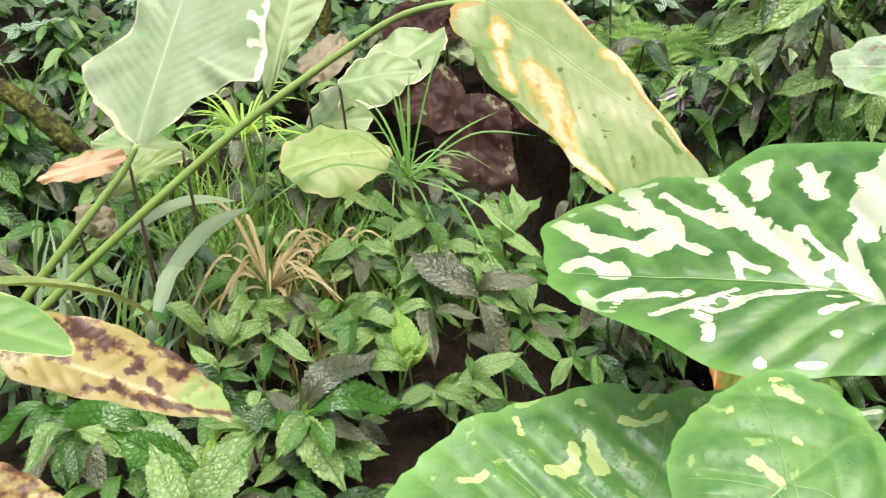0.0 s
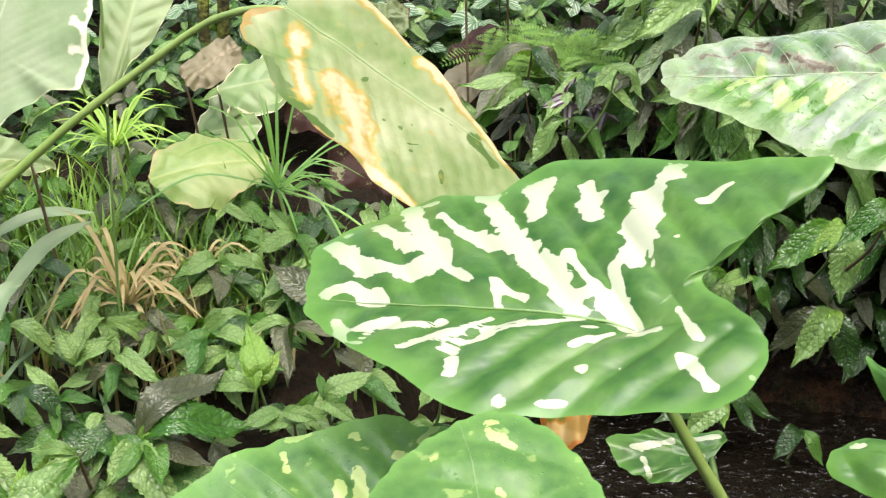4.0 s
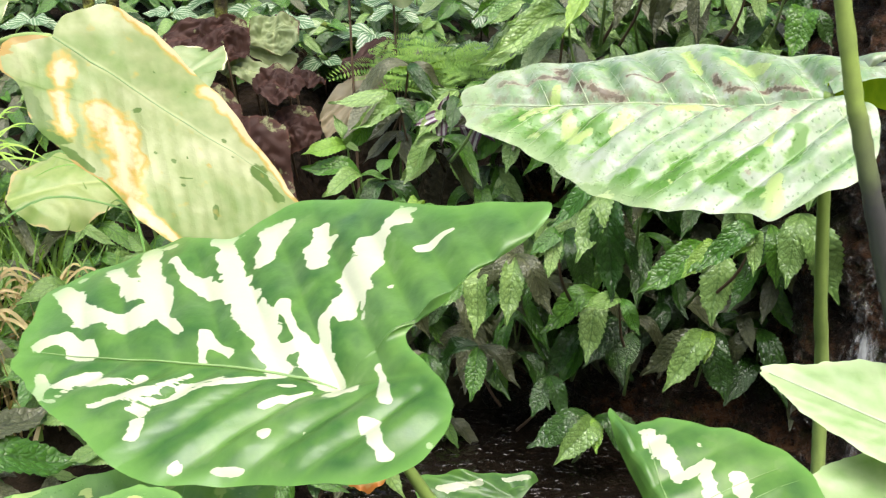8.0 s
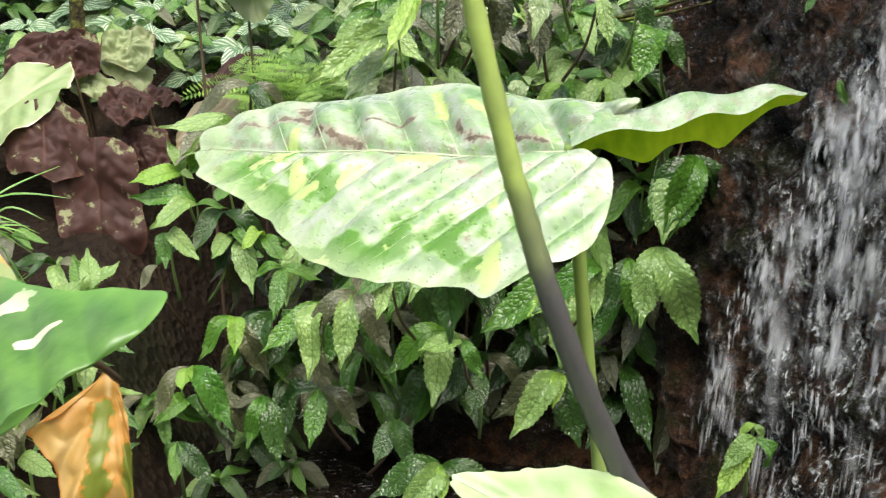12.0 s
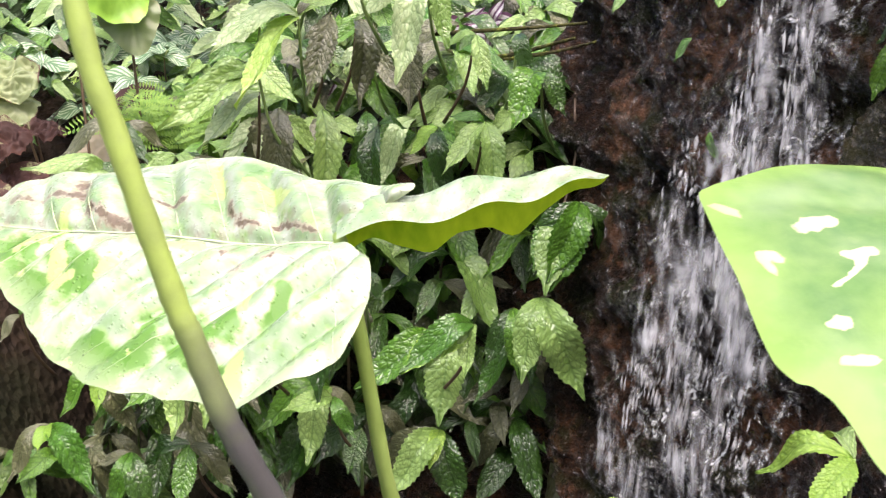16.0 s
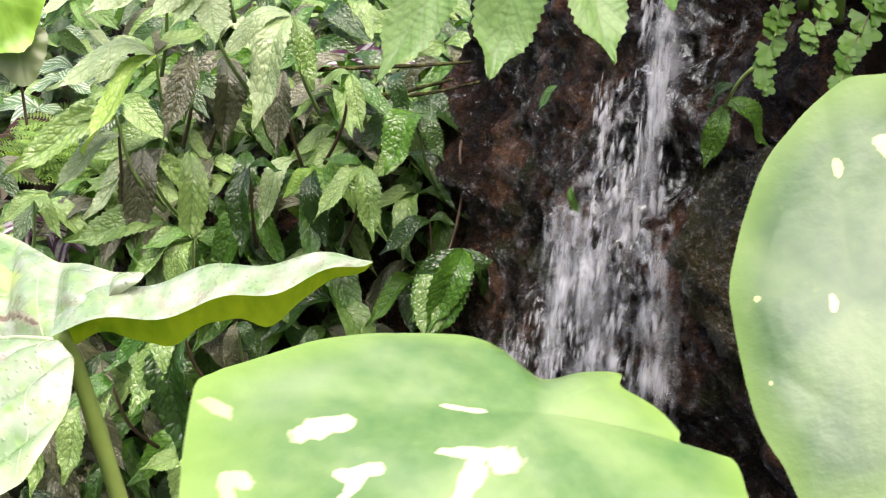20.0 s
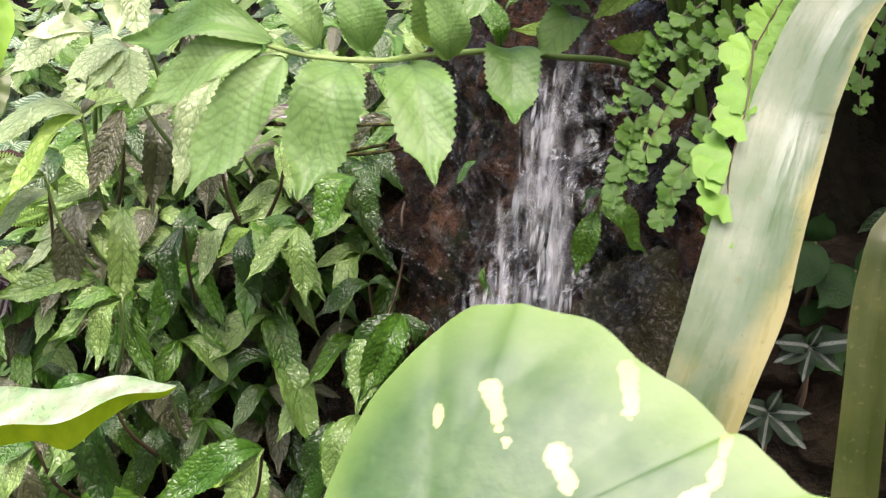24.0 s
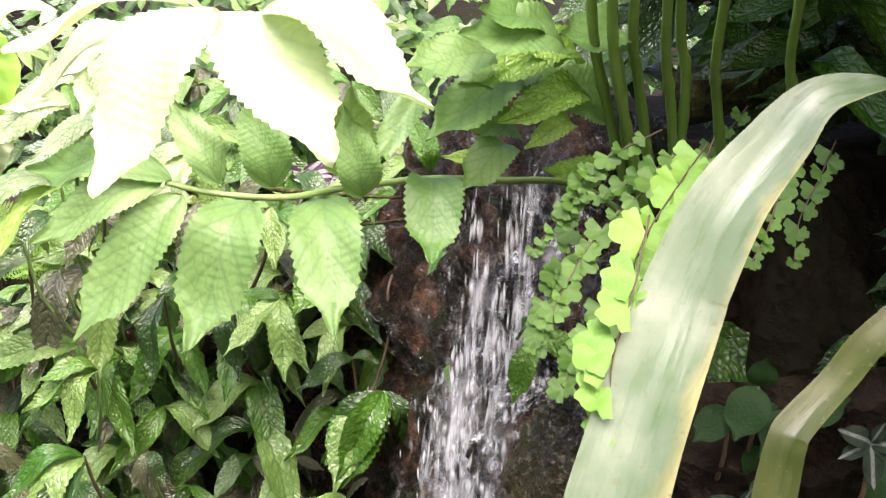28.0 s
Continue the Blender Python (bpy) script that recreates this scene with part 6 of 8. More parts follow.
blotched((0.056, 2.400, 0.796), (0.053, 2.350, 0.730), 0.096)
blotched((-0.039, 2.350, 0.710), (0.051, 2.300, 0.696), 0.052)
wilted((0.274, 2.450, 0.741), (0.182, 2.350, 0.710), 0.054)
faded((0.298, 2.400, 0.709), (0.150, 2.250, 0.643), 0.078)
wilted((0.099, 2.300, 0.676), (0.141, 2.350, 0.690), 0.052)
blotched((-0.007, 2.400, 0.756), (0.092, 2.350, 0.710), 0.064)
yellowed((-0.283, 2.200, 0.569), (-0.171, 2.150, 0.607), 0.127)
yellowed((-0.275, 1.820, 0.563), (-0.106, 1.860, 0.615), 0.112)
yellowed((-0.198, 2.000, 0.674), (-0.070, 1.980, 0.715), 0.075)
faded((-0.273, 2.100, 0.674), (-0.193, 2.200, 0.755), 0.063)
yellowed((-0.531, 1.700, 0.623), (-0.388, 1.750, 0.614), 0.050)
faded((-0.529, 1.600, 0.530), (-0.482, 1.650, 0.526), 0.055)
dry_leaf((-0.434, 1.550, 0.634), (-0.541, 1.500, 0.621), 0.039)
yellowed((-0.372, 1.600, 0.632), (-0.490, 1.550, 0.588), 0.031)
green_blade((-0.376, 1.450, 0.477), (-0.265, 1.500, 0.574), 0.024)
green_blade((-0.459, 1.600, 0.514), (-0.322, 1.700, 0.539), 0.019)
green_blade((-0.366, 1.400, 0.463), (-0.341, 1.450, 0.507), 0.021)
lime_leaf((0.202, 2.200, 1.077), (0.331, 2.150, 0.898), 0.183)
bank_leaf("olive_leaved_plant", "smooth olive grey leaf at the back of the bank", OLIVE_LEAF, (0.280, 2.250, 0.916), (0.304, 2.200, 0.824), 0.09, 0.02, 0.003, 41)

# ---- shoots ----
sprig((-0.292, 1.480, 0.390), [(-0.313, 1.480, 0.442, 'fresh', 0.50), (-0.279, 1.480, 0.442, 'fresh', 0.45), (-0.241, 1.480, 0.426, 'fresh', 0.45)])
sprig((-0.056, 1.440, 0.379), [(-0.072, 1.460, 0.453, 'young', 0.50), (-0.111, 1.410, 0.391, 'mid', 0.50), (-0.028, 1.440, 0.425, 'young', 0.50)])
sprig((0.035, 1.580, 0.426), [(-0.068, 1.630, 0.483, 'grey', 0.45), (0.077, 1.550, 0.338, 'grey', 0.45), (0.065, 1.580, 0.411, 'mid', 0.50)])
sprig((-0.022, 1.390, 0.364), [(-0.066, 1.360, 0.357, 'mid', 0.55), (0.023, 1.360, 0.366, 'fresh', 0.50)])
sprig((-0.297, 1.410, 0.370), [(-0.335, 1.410, 0.422, 'mid', 0.45), (-0.288, 1.370, 0.338, 'mid', 0.40), (-0.247, 1.410, 0.370, 'dark', 0.40)])
sprig((0.027, 1.410, 0.371), [(0.090, 1.410, 0.408, 'mid', 0.50), (0.070, 1.380, 0.353, 'fresh', 0.50), (0.019, 1.430, 0.400, 'dark', 0.50)])
sprig((-0.392, 1.420, 0.374), [(-0.425, 1.420, 0.404, 'mid', 0.45), (-0.365, 1.440, 0.427, 'dark', 0.40), (-0.415, 1.380, 0.360, 'dark', 0.45)])
sprig((0.431, 1.800, 0.466), [(0.343, 1.760, 0.406, 'mid', 0.42), (0.411, 1.740, 0.372, 'fresh', 0.42), (0.490, 1.780, 0.392, 'grey', 0.42)])
sprig((0.302, 1.840, 0.434), [(0.253, 1.810, 0.379, 'mid', 0.42), (0.306, 1.790, 0.393, 'young', 0.50), (0.347, 1.840, 0.338, 'grey', 0.42)])
sprig((0.243, 1.800, 0.374), [(0.189, 1.770, 0.306, 'grey', 0.42), (0.307, 1.750, 0.296, 'mid', 0.42), (0.241, 1.740, 0.363, 'young', 0.60)])
sprig((0.369, 1.860, 0.500), [(0.359, 1.810, 0.437, 'mid', 0.42), (0.425, 1.860, 0.480, 'mid', 0.42), (0.324, 1.860, 0.487, 'mid', 0.42)])
sprig((0.551, 1.840, 0.508), [(0.516, 1.810, 0.438, 'mid', 0.42), (0.590, 1.810, 0.408, 'dark', 0.42), (0.632, 1.840, 0.449, 'dark', 0.42)])
sprig((0.761, 1.780, 0.495), [(0.642, 1.740, 0.441, 'mid', 0.42), (0.749, 1.720, 0.395, 'fresh', 0.55), (0.704, 1.720, 0.469, 'young', 0.45)])
sprig((0.753, 1.760, 0.374), [(0.680, 1.710, 0.299, 'fresh', 0.50), (0.779, 1.730, 0.275, 'dark', 0.55), (0.736, 1.700, 0.347, 'young', 0.40), (0.661, 1.790, 0.295, 'grey', 0.42)])
sprig((0.884, 1.780, 0.546), [(0.853, 1.730, 0.447, 'fresh', 0.50), (0.939, 1.750, 0.415, 'fresh', 0.50)])
sprig((0.939, 1.800, 0.664), [(0.874, 1.800, 0.569, 'dark', 0.50), (0.891, 1.760, 0.559, 'mid', 0.50), (0.989, 1.820, 0.574, 'dark', 0.40)])
sprig((0.591, 1.770, 0.235), [(0.526, 1.710, 0.187, 'fresh', 0.50), (0.588, 1.710, 0.205, 'young', 0.50), (0.641, 1.720, 0.196, 'dark', 0.50), (0.683, 1.750, 0.200, 'dark', 0.42), (0.489, 1.750, 0.198, 'dark', 0.50)])
sprig((0.608, 1.830, 0.410), [(0.510, 1.800, 0.361, 'mid', 0.50), (0.577, 1.770, 0.323, 'fresh', 0.50), (0.645, 1.830, 0.366, 'grey', 0.42)])
sprig((0.650, 1.800, 0.360), [(0.632, 1.760, 0.314, 'dark', 0.60)])
sprig((0.223, 1.780, 0.271), [(0.224, 1.740, 0.225, 'mid', 0.42), (0.277, 1.750, 0.217, 'dark', 0.42), (0.200, 1.800, 0.226, 'dark', 0.42)])
sprig((0.420, 1.820, 0.334), [(0.407, 1.770, 0.263, 'mid', 0.50), (0.483, 1.800, 0.271, 'grey', 0.42), (0.352, 1.850, 0.292, 'dark', 0.42)])
sprig((0.338, 1.830, 0.319), [(0.317, 1.790, 0.254, 'mid', 0.42), (0.365, 1.780, 0.229, 'dark', 0.42), (0.288, 1.830, 0.300, 'grey', 0.42)])
sprig((0.470, 1.880, 0.506), [(0.486, 1.850, 0.447, 'grey', 0.42), (0.436, 1.880, 0.455, 'dark', 0.42), (0.519, 1.880, 0.472, 'dark', 0.42)])
sprig((0.526, 1.800, 0.292), [(0.497, 1.760, 0.241, 'dark', 0.50), (0.549, 1.760, 0.231, 'dark', 0.50)])
sprig((0.705, 1.720, 0.197), [(0.655, 1.680, 0.167, 'dark', 0.50), (0.734, 1.690, 0.152, 'mid', 0.50)])
sprig((0.277, 1.860, 0.315), [(0.253, 1.840, 0.279, 'dark', 0.42), (0.318, 1.840, 0.243, 'grey', 0.42)])
sprig((0.853, 1.820, 0.520), [(0.812, 1.800, 0.443, 'dark', 0.42), (0.859, 1.790, 0.429, 'mid', 0.42)])
sprig((0.632, 1.850, 0.497), [(0.607, 1.820, 0.421, 'dark', 0.42), (0.664, 1.830, 0.435, 'dark', 0.42)])
sprig((0.301, 1.980, 0.674), [(0.193, 1.930, 0.692, 'fresh', 0.35), (0.228, 1.900, 0.653, 'fresh', 0.40), (0.275, 1.920, 0.673, 'young', 0.35)])
sprig((0.219, 1.950, 0.620), [(0.154, 1.890, 0.618, 'young', 0.45), (0.198, 1.950, 0.669, 'fresh', 0.45), (0.240, 1.920, 0.617, 'fresh', 0.42)])
sprig((0.241, 1.930, 0.577), [(0.186, 1.860, 0.559, 'fresh', 0.40), (0.150, 1.910, 0.594, 'mid', 0.50), (0.286, 1.930, 0.571, 'mid', 0.40)])
sprig((0.284, 1.960, 0.592), [(0.270, 1.920, 0.583, 'mid', 0.80), (0.302, 1.960, 0.626, 'mid', 0.40)])
sprig((0.335, 1.930, 0.529), [(0.307, 1.880, 0.520, 'young', 0.50), (0.367, 1.890, 0.500, 'mid', 0.50)])
sprig((0.199, 1.920, 0.537), [(0.200, 1.880, 0.495, 'mid', 0.60), (0.249, 1.880, 0.508, 'fresh', 0.50)])
sprig((0.282, 1.950, 0.525), [(0.263, 1.900, 0.503, 'fresh', 0.50), (0.328, 1.910, 0.508, 'mid', 0.40)])
sprig((0.586, 1.720, 0.906), [(0.479, 1.670, 0.873, 'fresh', 0.35), (0.518, 1.640, 0.812, 'young', 0.30), (0.544, 1.720, 0.912, 'fresh', 0.40), (0.599, 1.740, 0.926, 'grey', 0.50), (0.639, 1.770, 0.931, 'mid', 0.40)])
sprig((0.536, 1.740, 0.835), [(0.426, 1.680, 0.781, 'fresh', 0.35), (0.453, 1.710, 0.823, 'fresh', 0.40)])
sprig((0.534, 1.760, 0.813), [(0.464, 1.710, 0.752, 'fresh', 0.35), (0.486, 1.740, 0.780, 'mid', 0.40)])
sprig((0.622, 1.750, 0.907), [(0.595, 1.700, 0.816, 'grey', 0.35), (0.614, 1.720, 0.829, 'mid', 0.30)])
sprig((0.734, 1.720, 0.950), [(0.696, 1.650, 0.834, 'fresh', 0.34), (0.651, 1.690, 0.903, 'mid', 0.35), (0.759, 1.700, 0.869, 'mid', 0.40)])
sprig((0.652, 1.780, 0.899), [(0.654, 1.740, 0.791, 'grey', 0.40), (0.680, 1.780, 0.841, 'grey', 0.30)])
sprig((0.720, 1.780, 0.883), [(0.713, 1.740, 0.789, 'grey', 0.42)])
sprig((0.607, 1.800, 0.787), [(0.610, 1.760, 0.667, 'dark', 0.38)])
sprig((0.554, 1.800, 0.789), [(0.545, 1.760, 0.677, 'grey', 0.45)])
sprig((0.676, 1.800, 0.767), [(0.666, 1.770, 0.664, 'dark', 0.40), (0.714, 1.820, 0.761, 'mid', 0.40)])
sprig((0.752, 1.820, 0.761), [(0.766, 1.790, 0.670, 'dark', 0.40), (0.715, 1.800, 0.730, 'young', 0.50)])
sprig((0.810, 1.800, 0.771), [(0.753, 1.750, 0.713, 'fresh', 0.35), (0.824, 1.760, 0.684, 'mid', 0.40), (0.763, 1.800, 0.778, 'mid', 0.40)])
sprig((0.797, 1.800, 0.879), [(0.810, 1.770, 0.813, 'mid', 0.40), (0.757, 1.800, 0.865, 'mid', 0.40)])
sprig((0.876, 1.780, 0.835), [(0.836, 1.730, 0.770, 'mid', 0.55), (0.906, 1.760, 0.782, 'dark', 0.50)])
sprig((0.850, 1.800, 0.879), [(0.863, 1.770, 0.827, 'dark', 0.50)])
sprig((0.934, 1.800, 0.667), [(0.886, 1.760, 0.570, 'mid', 0.50), (0.864, 1.790, 0.577, 'dark', 0.50), (0.965, 1.820, 0.589, 'dark', 0.50)])
sprig((0.893, 1.830, 0.696), [(0.830, 1.810, 0.658, 'dark', 0.50), (0.930, 1.830, 0.689, 'dark', 0.50)])
sprig((0.599, 1.740, 0.590), [(0.514, 1.700, 0.549, 'mid', 0.40), (0.546, 1.670, 0.505, 'fresh', 0.45), (0.601, 1.690, 0.437, 'dark', 0.42)])
sprig((0.657, 1.800, 0.574), [(0.683, 1.780, 0.541, 'dark', 0.50), (0.641, 1.780, 0.530, 'grey', 0.42)])
sprig((0.473, 1.780, 0.488), [(0.455, 1.720, 0.397, 'fresh', 0.40), (0.525, 1.740, 0.408, 'grey', 0.40), (0.400, 1.760, 0.430, 'grey', 0.40)])
sprig((0.423, 1.800, 0.729), [(0.387, 1.780, 0.703, 'fresh', 0.60), (0.461, 1.770, 0.688, 'mid', 0.40)])
sprig((0.574, 1.800, 0.702), [(0.466, 1.750, 0.689, 'fresh', 0.40), (0.579, 1.800, 0.667, 'mid', 0.50)])
sprig((0.616, 1.720, 0.438), [(0.558, 1.660, 0.444, 'fresh', 0.40), (0.644, 1.700, 0.389, 'mid', 0.50)])
sprig((0.604, 1.950, 0.524), [(0.502, 1.870, 0.453, 'fresh', 0.40), (0.558, 1.930, 0.556, 'mid', 0.45), (0.603, 1.910, 0.425, 'mid', 0.42), (0.538, 1.910, 0.532, 'mid', 0.50)])
sprig((0.638, 1.950, 0.522), [(0.640, 1.910, 0.427, 'dark', 0.50), (0.688, 1.930, 0.420, 'grey', 0.40), (0.654, 1.950, 0.570, 'grey', 0.50)])
sprig((0.591, 1.950, 0.652), [(0.556, 1.880, 0.567, 'fresh', 0.40), (0.589, 1.930, 0.620, 'mid', 0.50)])
sprig((0.487, 1.950, 0.639), [(0.463, 1.900, 0.585, 'fresh', 0.50), (0.493, 1.930, 0.615, 'mid', 0.50)])
sprig((0.726, 1.920, 0.758), [(0.674, 1.870, 0.673, 'mid', 0.35), (0.676, 1.920, 0.688, 'grey', 0.40)])
sprig((0.801, 1.900, 0.752), [(0.748, 1.850, 0.687, 'fresh', 0.35), (0.821, 1.870, 0.681, 'mid', 0.35), (0.766, 1.900, 0.750, 'grey', 0.40)])
sprig((0.764, 1.920, 0.594), [(0.707, 1.880, 0.620, 'fresh', 0.30), (0.759, 1.890, 0.559, 'mid', 0.50), (0.800, 1.920, 0.589, 'mid', 0.50)])
sprig((0.818, 1.880, 0.543), [(0.783, 1.820, 0.492, 'fresh', 0.40), (0.858, 1.880, 0.530, 'grey', 0.40)])
sprig((0.907, 1.820, 0.641), [(0.871, 1.770, 0.583, 'mid', 0.55), (0.884, 1.750, 0.557, 'fresh', 0.55), (0.952, 1.840, 0.581, 'dark', 0.50)])
sprig((0.882, 1.800, 0.528), [(0.860, 1.770, 0.482, 'mid', 0.60), (0.913, 1.770, 0.493, 'mid', 0.60)])
sprig((0.552, 1.930, 0.768), [(0.498, 1.890, 0.658, 'grey', 0.40), (0.579, 1.930, 0.658, 'grey', 0.35)])
sprig((0.660, 1.930, 0.766), [(0.648, 1.890, 0.666, 'dark', 0.40)])
sprig((-0.183, 1.340, 0.349), [(-0.094, 1.420, 0.412, 'grey', 0.42), (-0.049, 1.380, 0.357, 'mid', 0.42), (-0.122, 1.260, 0.287, 'fresh', 0.46), (-0.206, 1.280, 0.320, 'mid', 0.55), (-0.131, 1.340, 0.382, 'young', 0.36), (-0.229, 1.360, 0.375, 'grey', 0.50)])
sprig((-0.262, 1.160, 0.350), [(-0.208, 1.170, 0.400, 'fresh', 0.62), (-0.361, 1.220, 0.388, 'pale', 0.50), (-0.250, 1.170, 0.404, 'young', 0.32), (-0.378, 1.200, 0.390, 'mid', 0.42), (-0.220, 1.240, 0.373, 'mid', 0.50)])
sprig((-0.274, 1.120, 0.318), [(-0.317, 1.150, 0.399, 'fresh', 0.55), (-0.199, 1.140, 0.407, 'fresh', 0.50)])
sprig((-0.058, 1.420, 0.379), [(-0.126, 1.420, 0.391, 'fresh', 0.55), (-0.073, 1.450, 0.441, 'young', 0.50), (-0.095, 1.430, 0.410, 'young', 0.30)])
sprig((-0.006, 1.380, 0.352), [(-0.066, 1.380, 0.357, 'fresh', 0.50), (0.039, 1.400, 0.360, 'fresh', 0.55)])
sprig((-0.120, 1.450, 0.297), [(-0.073, 1.400, 0.252, 'grey', 0.45), (-0.083, 1.450, 0.297, 'fresh', 0.50), (-0.163, 1.500, 0.312, 'dark', 0.50)])
sprig((-0.140, 1.360, 0.293), [(-0.075, 1.330, 0.303, 'mid', 0.50), (-0.107, 1.300, 0.284, 'dark', 0.50), (-0.162, 1.300, 0.276, 'dark', 0.50)])
sprig((-0.189, 1.300, 0.270), [(-0.219, 1.270, 0.261, 'dark', 0.50), (-0.138, 1.270, 0.269, 'mid', 0.50)])
sprig((-0.299, 1.500, 0.380), [(-0.329, 1.520, 0.431, 'fresh', 0.55), (-0.291, 1.530, 0.431, 'fresh', 0.40), (-0.241, 1.480, 0.430, 'fresh', 0.45), (-0.337, 1.520, 0.393, 'dark', 0.60)])
sprig((-0.362, 1.300, 0.353), [(-0.293, 1.270, 0.317, 'mid', 0.50), (-0.410, 1.270, 0.341, 'mid', 0.55), (-0.494, 1.340, 0.354, 'mid', 0.40), (-0.358, 1.240, 0.299, 'mid', 0.50)])
sprig((-0.412, 1.260, 0.346), [(-0.449, 1.240, 0.361, 'fresh', 0.50), (-0.425, 1.200, 0.319, 'mid', 0.50), (-0.388, 1.200, 0.312, 'grey', 0.50)])
sprig((-0.234, 1.280, 0.358), [(-0.288, 1.220, 0.295, 'fresh', 0.45), (-0.293, 1.280, 0.365, 'mid', 0.40), (-0.294, 1.300, 0.328, 'young', 0.35)])
sprig((-0.059, 1.550, 0.333), [(-0.091, 1.590, 0.402, 'fresh', 0.40), (-0.037, 1.580, 0.372, 'fresh', 0.40), (-0.133, 1.520, 0.360, 'mid', 0.50)])
sprig((-0.027, 1.520, 0.312), [(-0.070, 1.480, 0.292, 'mid', 0.60), (0.009, 1.480, 0.300, 'mid', 0.40), (0.049, 1.550, 0.300, 'mid', 0.50)])
sprig((0.061, 1.620, 0.324), [(0.013, 1.620, 0.367, 'grey', 0.50), (0.113, 1.590, 0.310, 'fresh', 0.55), (0.081, 1.670, 0.376, 'grey', 0.40)])
sprig((0.032, 1.660, 0.413), [(-0.034, 1.680, 0.450, 'dark', 0.40), (0.097, 1.630, 0.389, 'fresh', 0.45), (0.129, 1.630, 0.439, 'grey', 0.40)])
sprig((-0.085, 1.700, 0.454), [(-0.143, 1.700, 0.471, 'mid', 0.50), (-0.119, 1.700, 0.419, 'mid', 0.50)])
sprig((-0.046, 1.750, 0.493), [(-0.089, 1.770, 0.532, 'mid', 0.50), (-0.103, 1.720, 0.474, 'mid', 0.50), (-0.003, 1.720, 0.448, 'dark', 0.50)])
sprig((0.073, 1.750, 0.466), [(0.132, 1.720, 0.448, 'mid', 0.45), (0.039, 1.770, 0.488, 'dark', 0.40), (0.116, 1.780, 0.512, 'fresh', 0.50)])
sprig((0.031, 1.720, 0.448), [(0.065, 1.690, 0.404, 'dark', 0.45), (0.006, 1.690, 0.396, 'mid', 0.45)])
sprig((0.169, 1.600, 0.331), [(0.136, 1.570, 0.292, 'fresh', 0.50), (0.200, 1.580, 0.297, 'mid', 0.50), (0.210, 1.620, 0.341, 'dark', 0.40)])
sprig((0.073, 1.460, 0.320), [(0.007, 1.430, 0.301, 'mid', 0.50), (0.094, 1.410, 0.287, 'mid', 0.50)])
sprig((-0.178, 1.620, 0.358), [(-0.209, 1.620, 0.384, 'dark', 0.50), (-0.147, 1.640, 0.377, 'mid', 0.50)])
sprig((-0.243, 1.500, 0.368), [(-0.259, 1.460, 0.343, 'mid', 0.50), (-0.217, 1.480, 0.359, 'fresh', 0.50), (-0.253, 1.520, 0.393, 'young', 0.50)])
sprig((0.184, 1.900, 0.494), [(0.160, 1.880, 0.461, 'grey', 0.50), (0.221, 1.920, 0.527, 'mid', 0.50)])
sprig((0.096, 1.850, 0.459), [(0.073, 1.870, 0.519, 'mid', 0.50), (0.137, 1.870, 0.510, 'mid', 0.50), (0.092, 1.880, 0.527, 'fresh', 0.50)])
sprig((0.345, 2.300, 0.638), [(0.340, 2.320, 0.701, 'mid', 0.50), (0.414, 2.350, 0.719, 'mid', 0.40), (0.301, 2.300, 0.681, 'mid', 0.50)])
sprig((0.492, 2.150, 0.564), [(0.415, 2.100, 0.511, 'fresh', 0.40), (0.480, 2.100, 0.511, 'mid', 0.55), (0.433, 2.170, 0.612, 'mid', 0.50), (0.504, 2.170, 0.602, 'mid', 0.50)])
sprig((0.402, 2.200, 0.577), [(0.301, 2.180, 0.596, 'fresh', 0.40), (0.403, 2.150, 0.512, 'fresh', 0.50), (0.368, 2.230, 0.625, 'fresh', 0.30)])
sprig((0.552, 2.100, 0.748), [(0.415, 2.060, 0.733, 'fresh', 0.40), (0.490, 2.050, 0.710, 'fresh', 0.45), (0.463, 2.100, 0.778, 'fresh', 0.40), (0.607, 2.100, 0.786, 'mid', 0.40)])
sprig((0.560, 2.150, 0.625), [(0.529, 2.150, 0.635, 'mid', 0.60), (0.506, 2.120, 0.579, 'mid', 0.50)])
sprig((0.603, 2.000, 0.682), [(0.517, 1.950, 0.605, 'mid', 0.40), (0.566, 1.980, 0.666, 'grey', 0.50), (0.564, 2.030, 0.754, 'grey', 0.50)])
sprig((1.020, 1.100, 0.625), [(0.963, 1.150, 0.595, 'young', 0.40), (1.010, 1.150, 0.625, 'fresh', 0.40), (0.976, 1.070, 0.598, 'young', 0.50)])
sprig((0.913, 1.400, 0.449), [(0.896, 1.400, 0.436, 'young', 0.60), (0.926, 1.400, 0.430, 'fresh', 0.60)])
sprig((0.880, 1.290, 0.482), [(0.845, 1.270, 0.458, 'fresh', 0.55), (0.839, 1.270, 0.425, 'young', 0.40), (0.901, 1.310, 0.439, 'mid', 0.50)])

# upper shoots: the glow and pale kinds hold the sky's glare in their colour
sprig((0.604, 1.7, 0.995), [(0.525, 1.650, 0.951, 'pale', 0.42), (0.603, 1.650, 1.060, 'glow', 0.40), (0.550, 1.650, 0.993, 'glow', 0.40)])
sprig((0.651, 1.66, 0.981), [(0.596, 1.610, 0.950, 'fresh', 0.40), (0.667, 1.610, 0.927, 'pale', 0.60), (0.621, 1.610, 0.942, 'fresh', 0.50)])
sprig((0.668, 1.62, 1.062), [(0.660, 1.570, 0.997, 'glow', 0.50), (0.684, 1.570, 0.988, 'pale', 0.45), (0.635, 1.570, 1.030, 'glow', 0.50)])
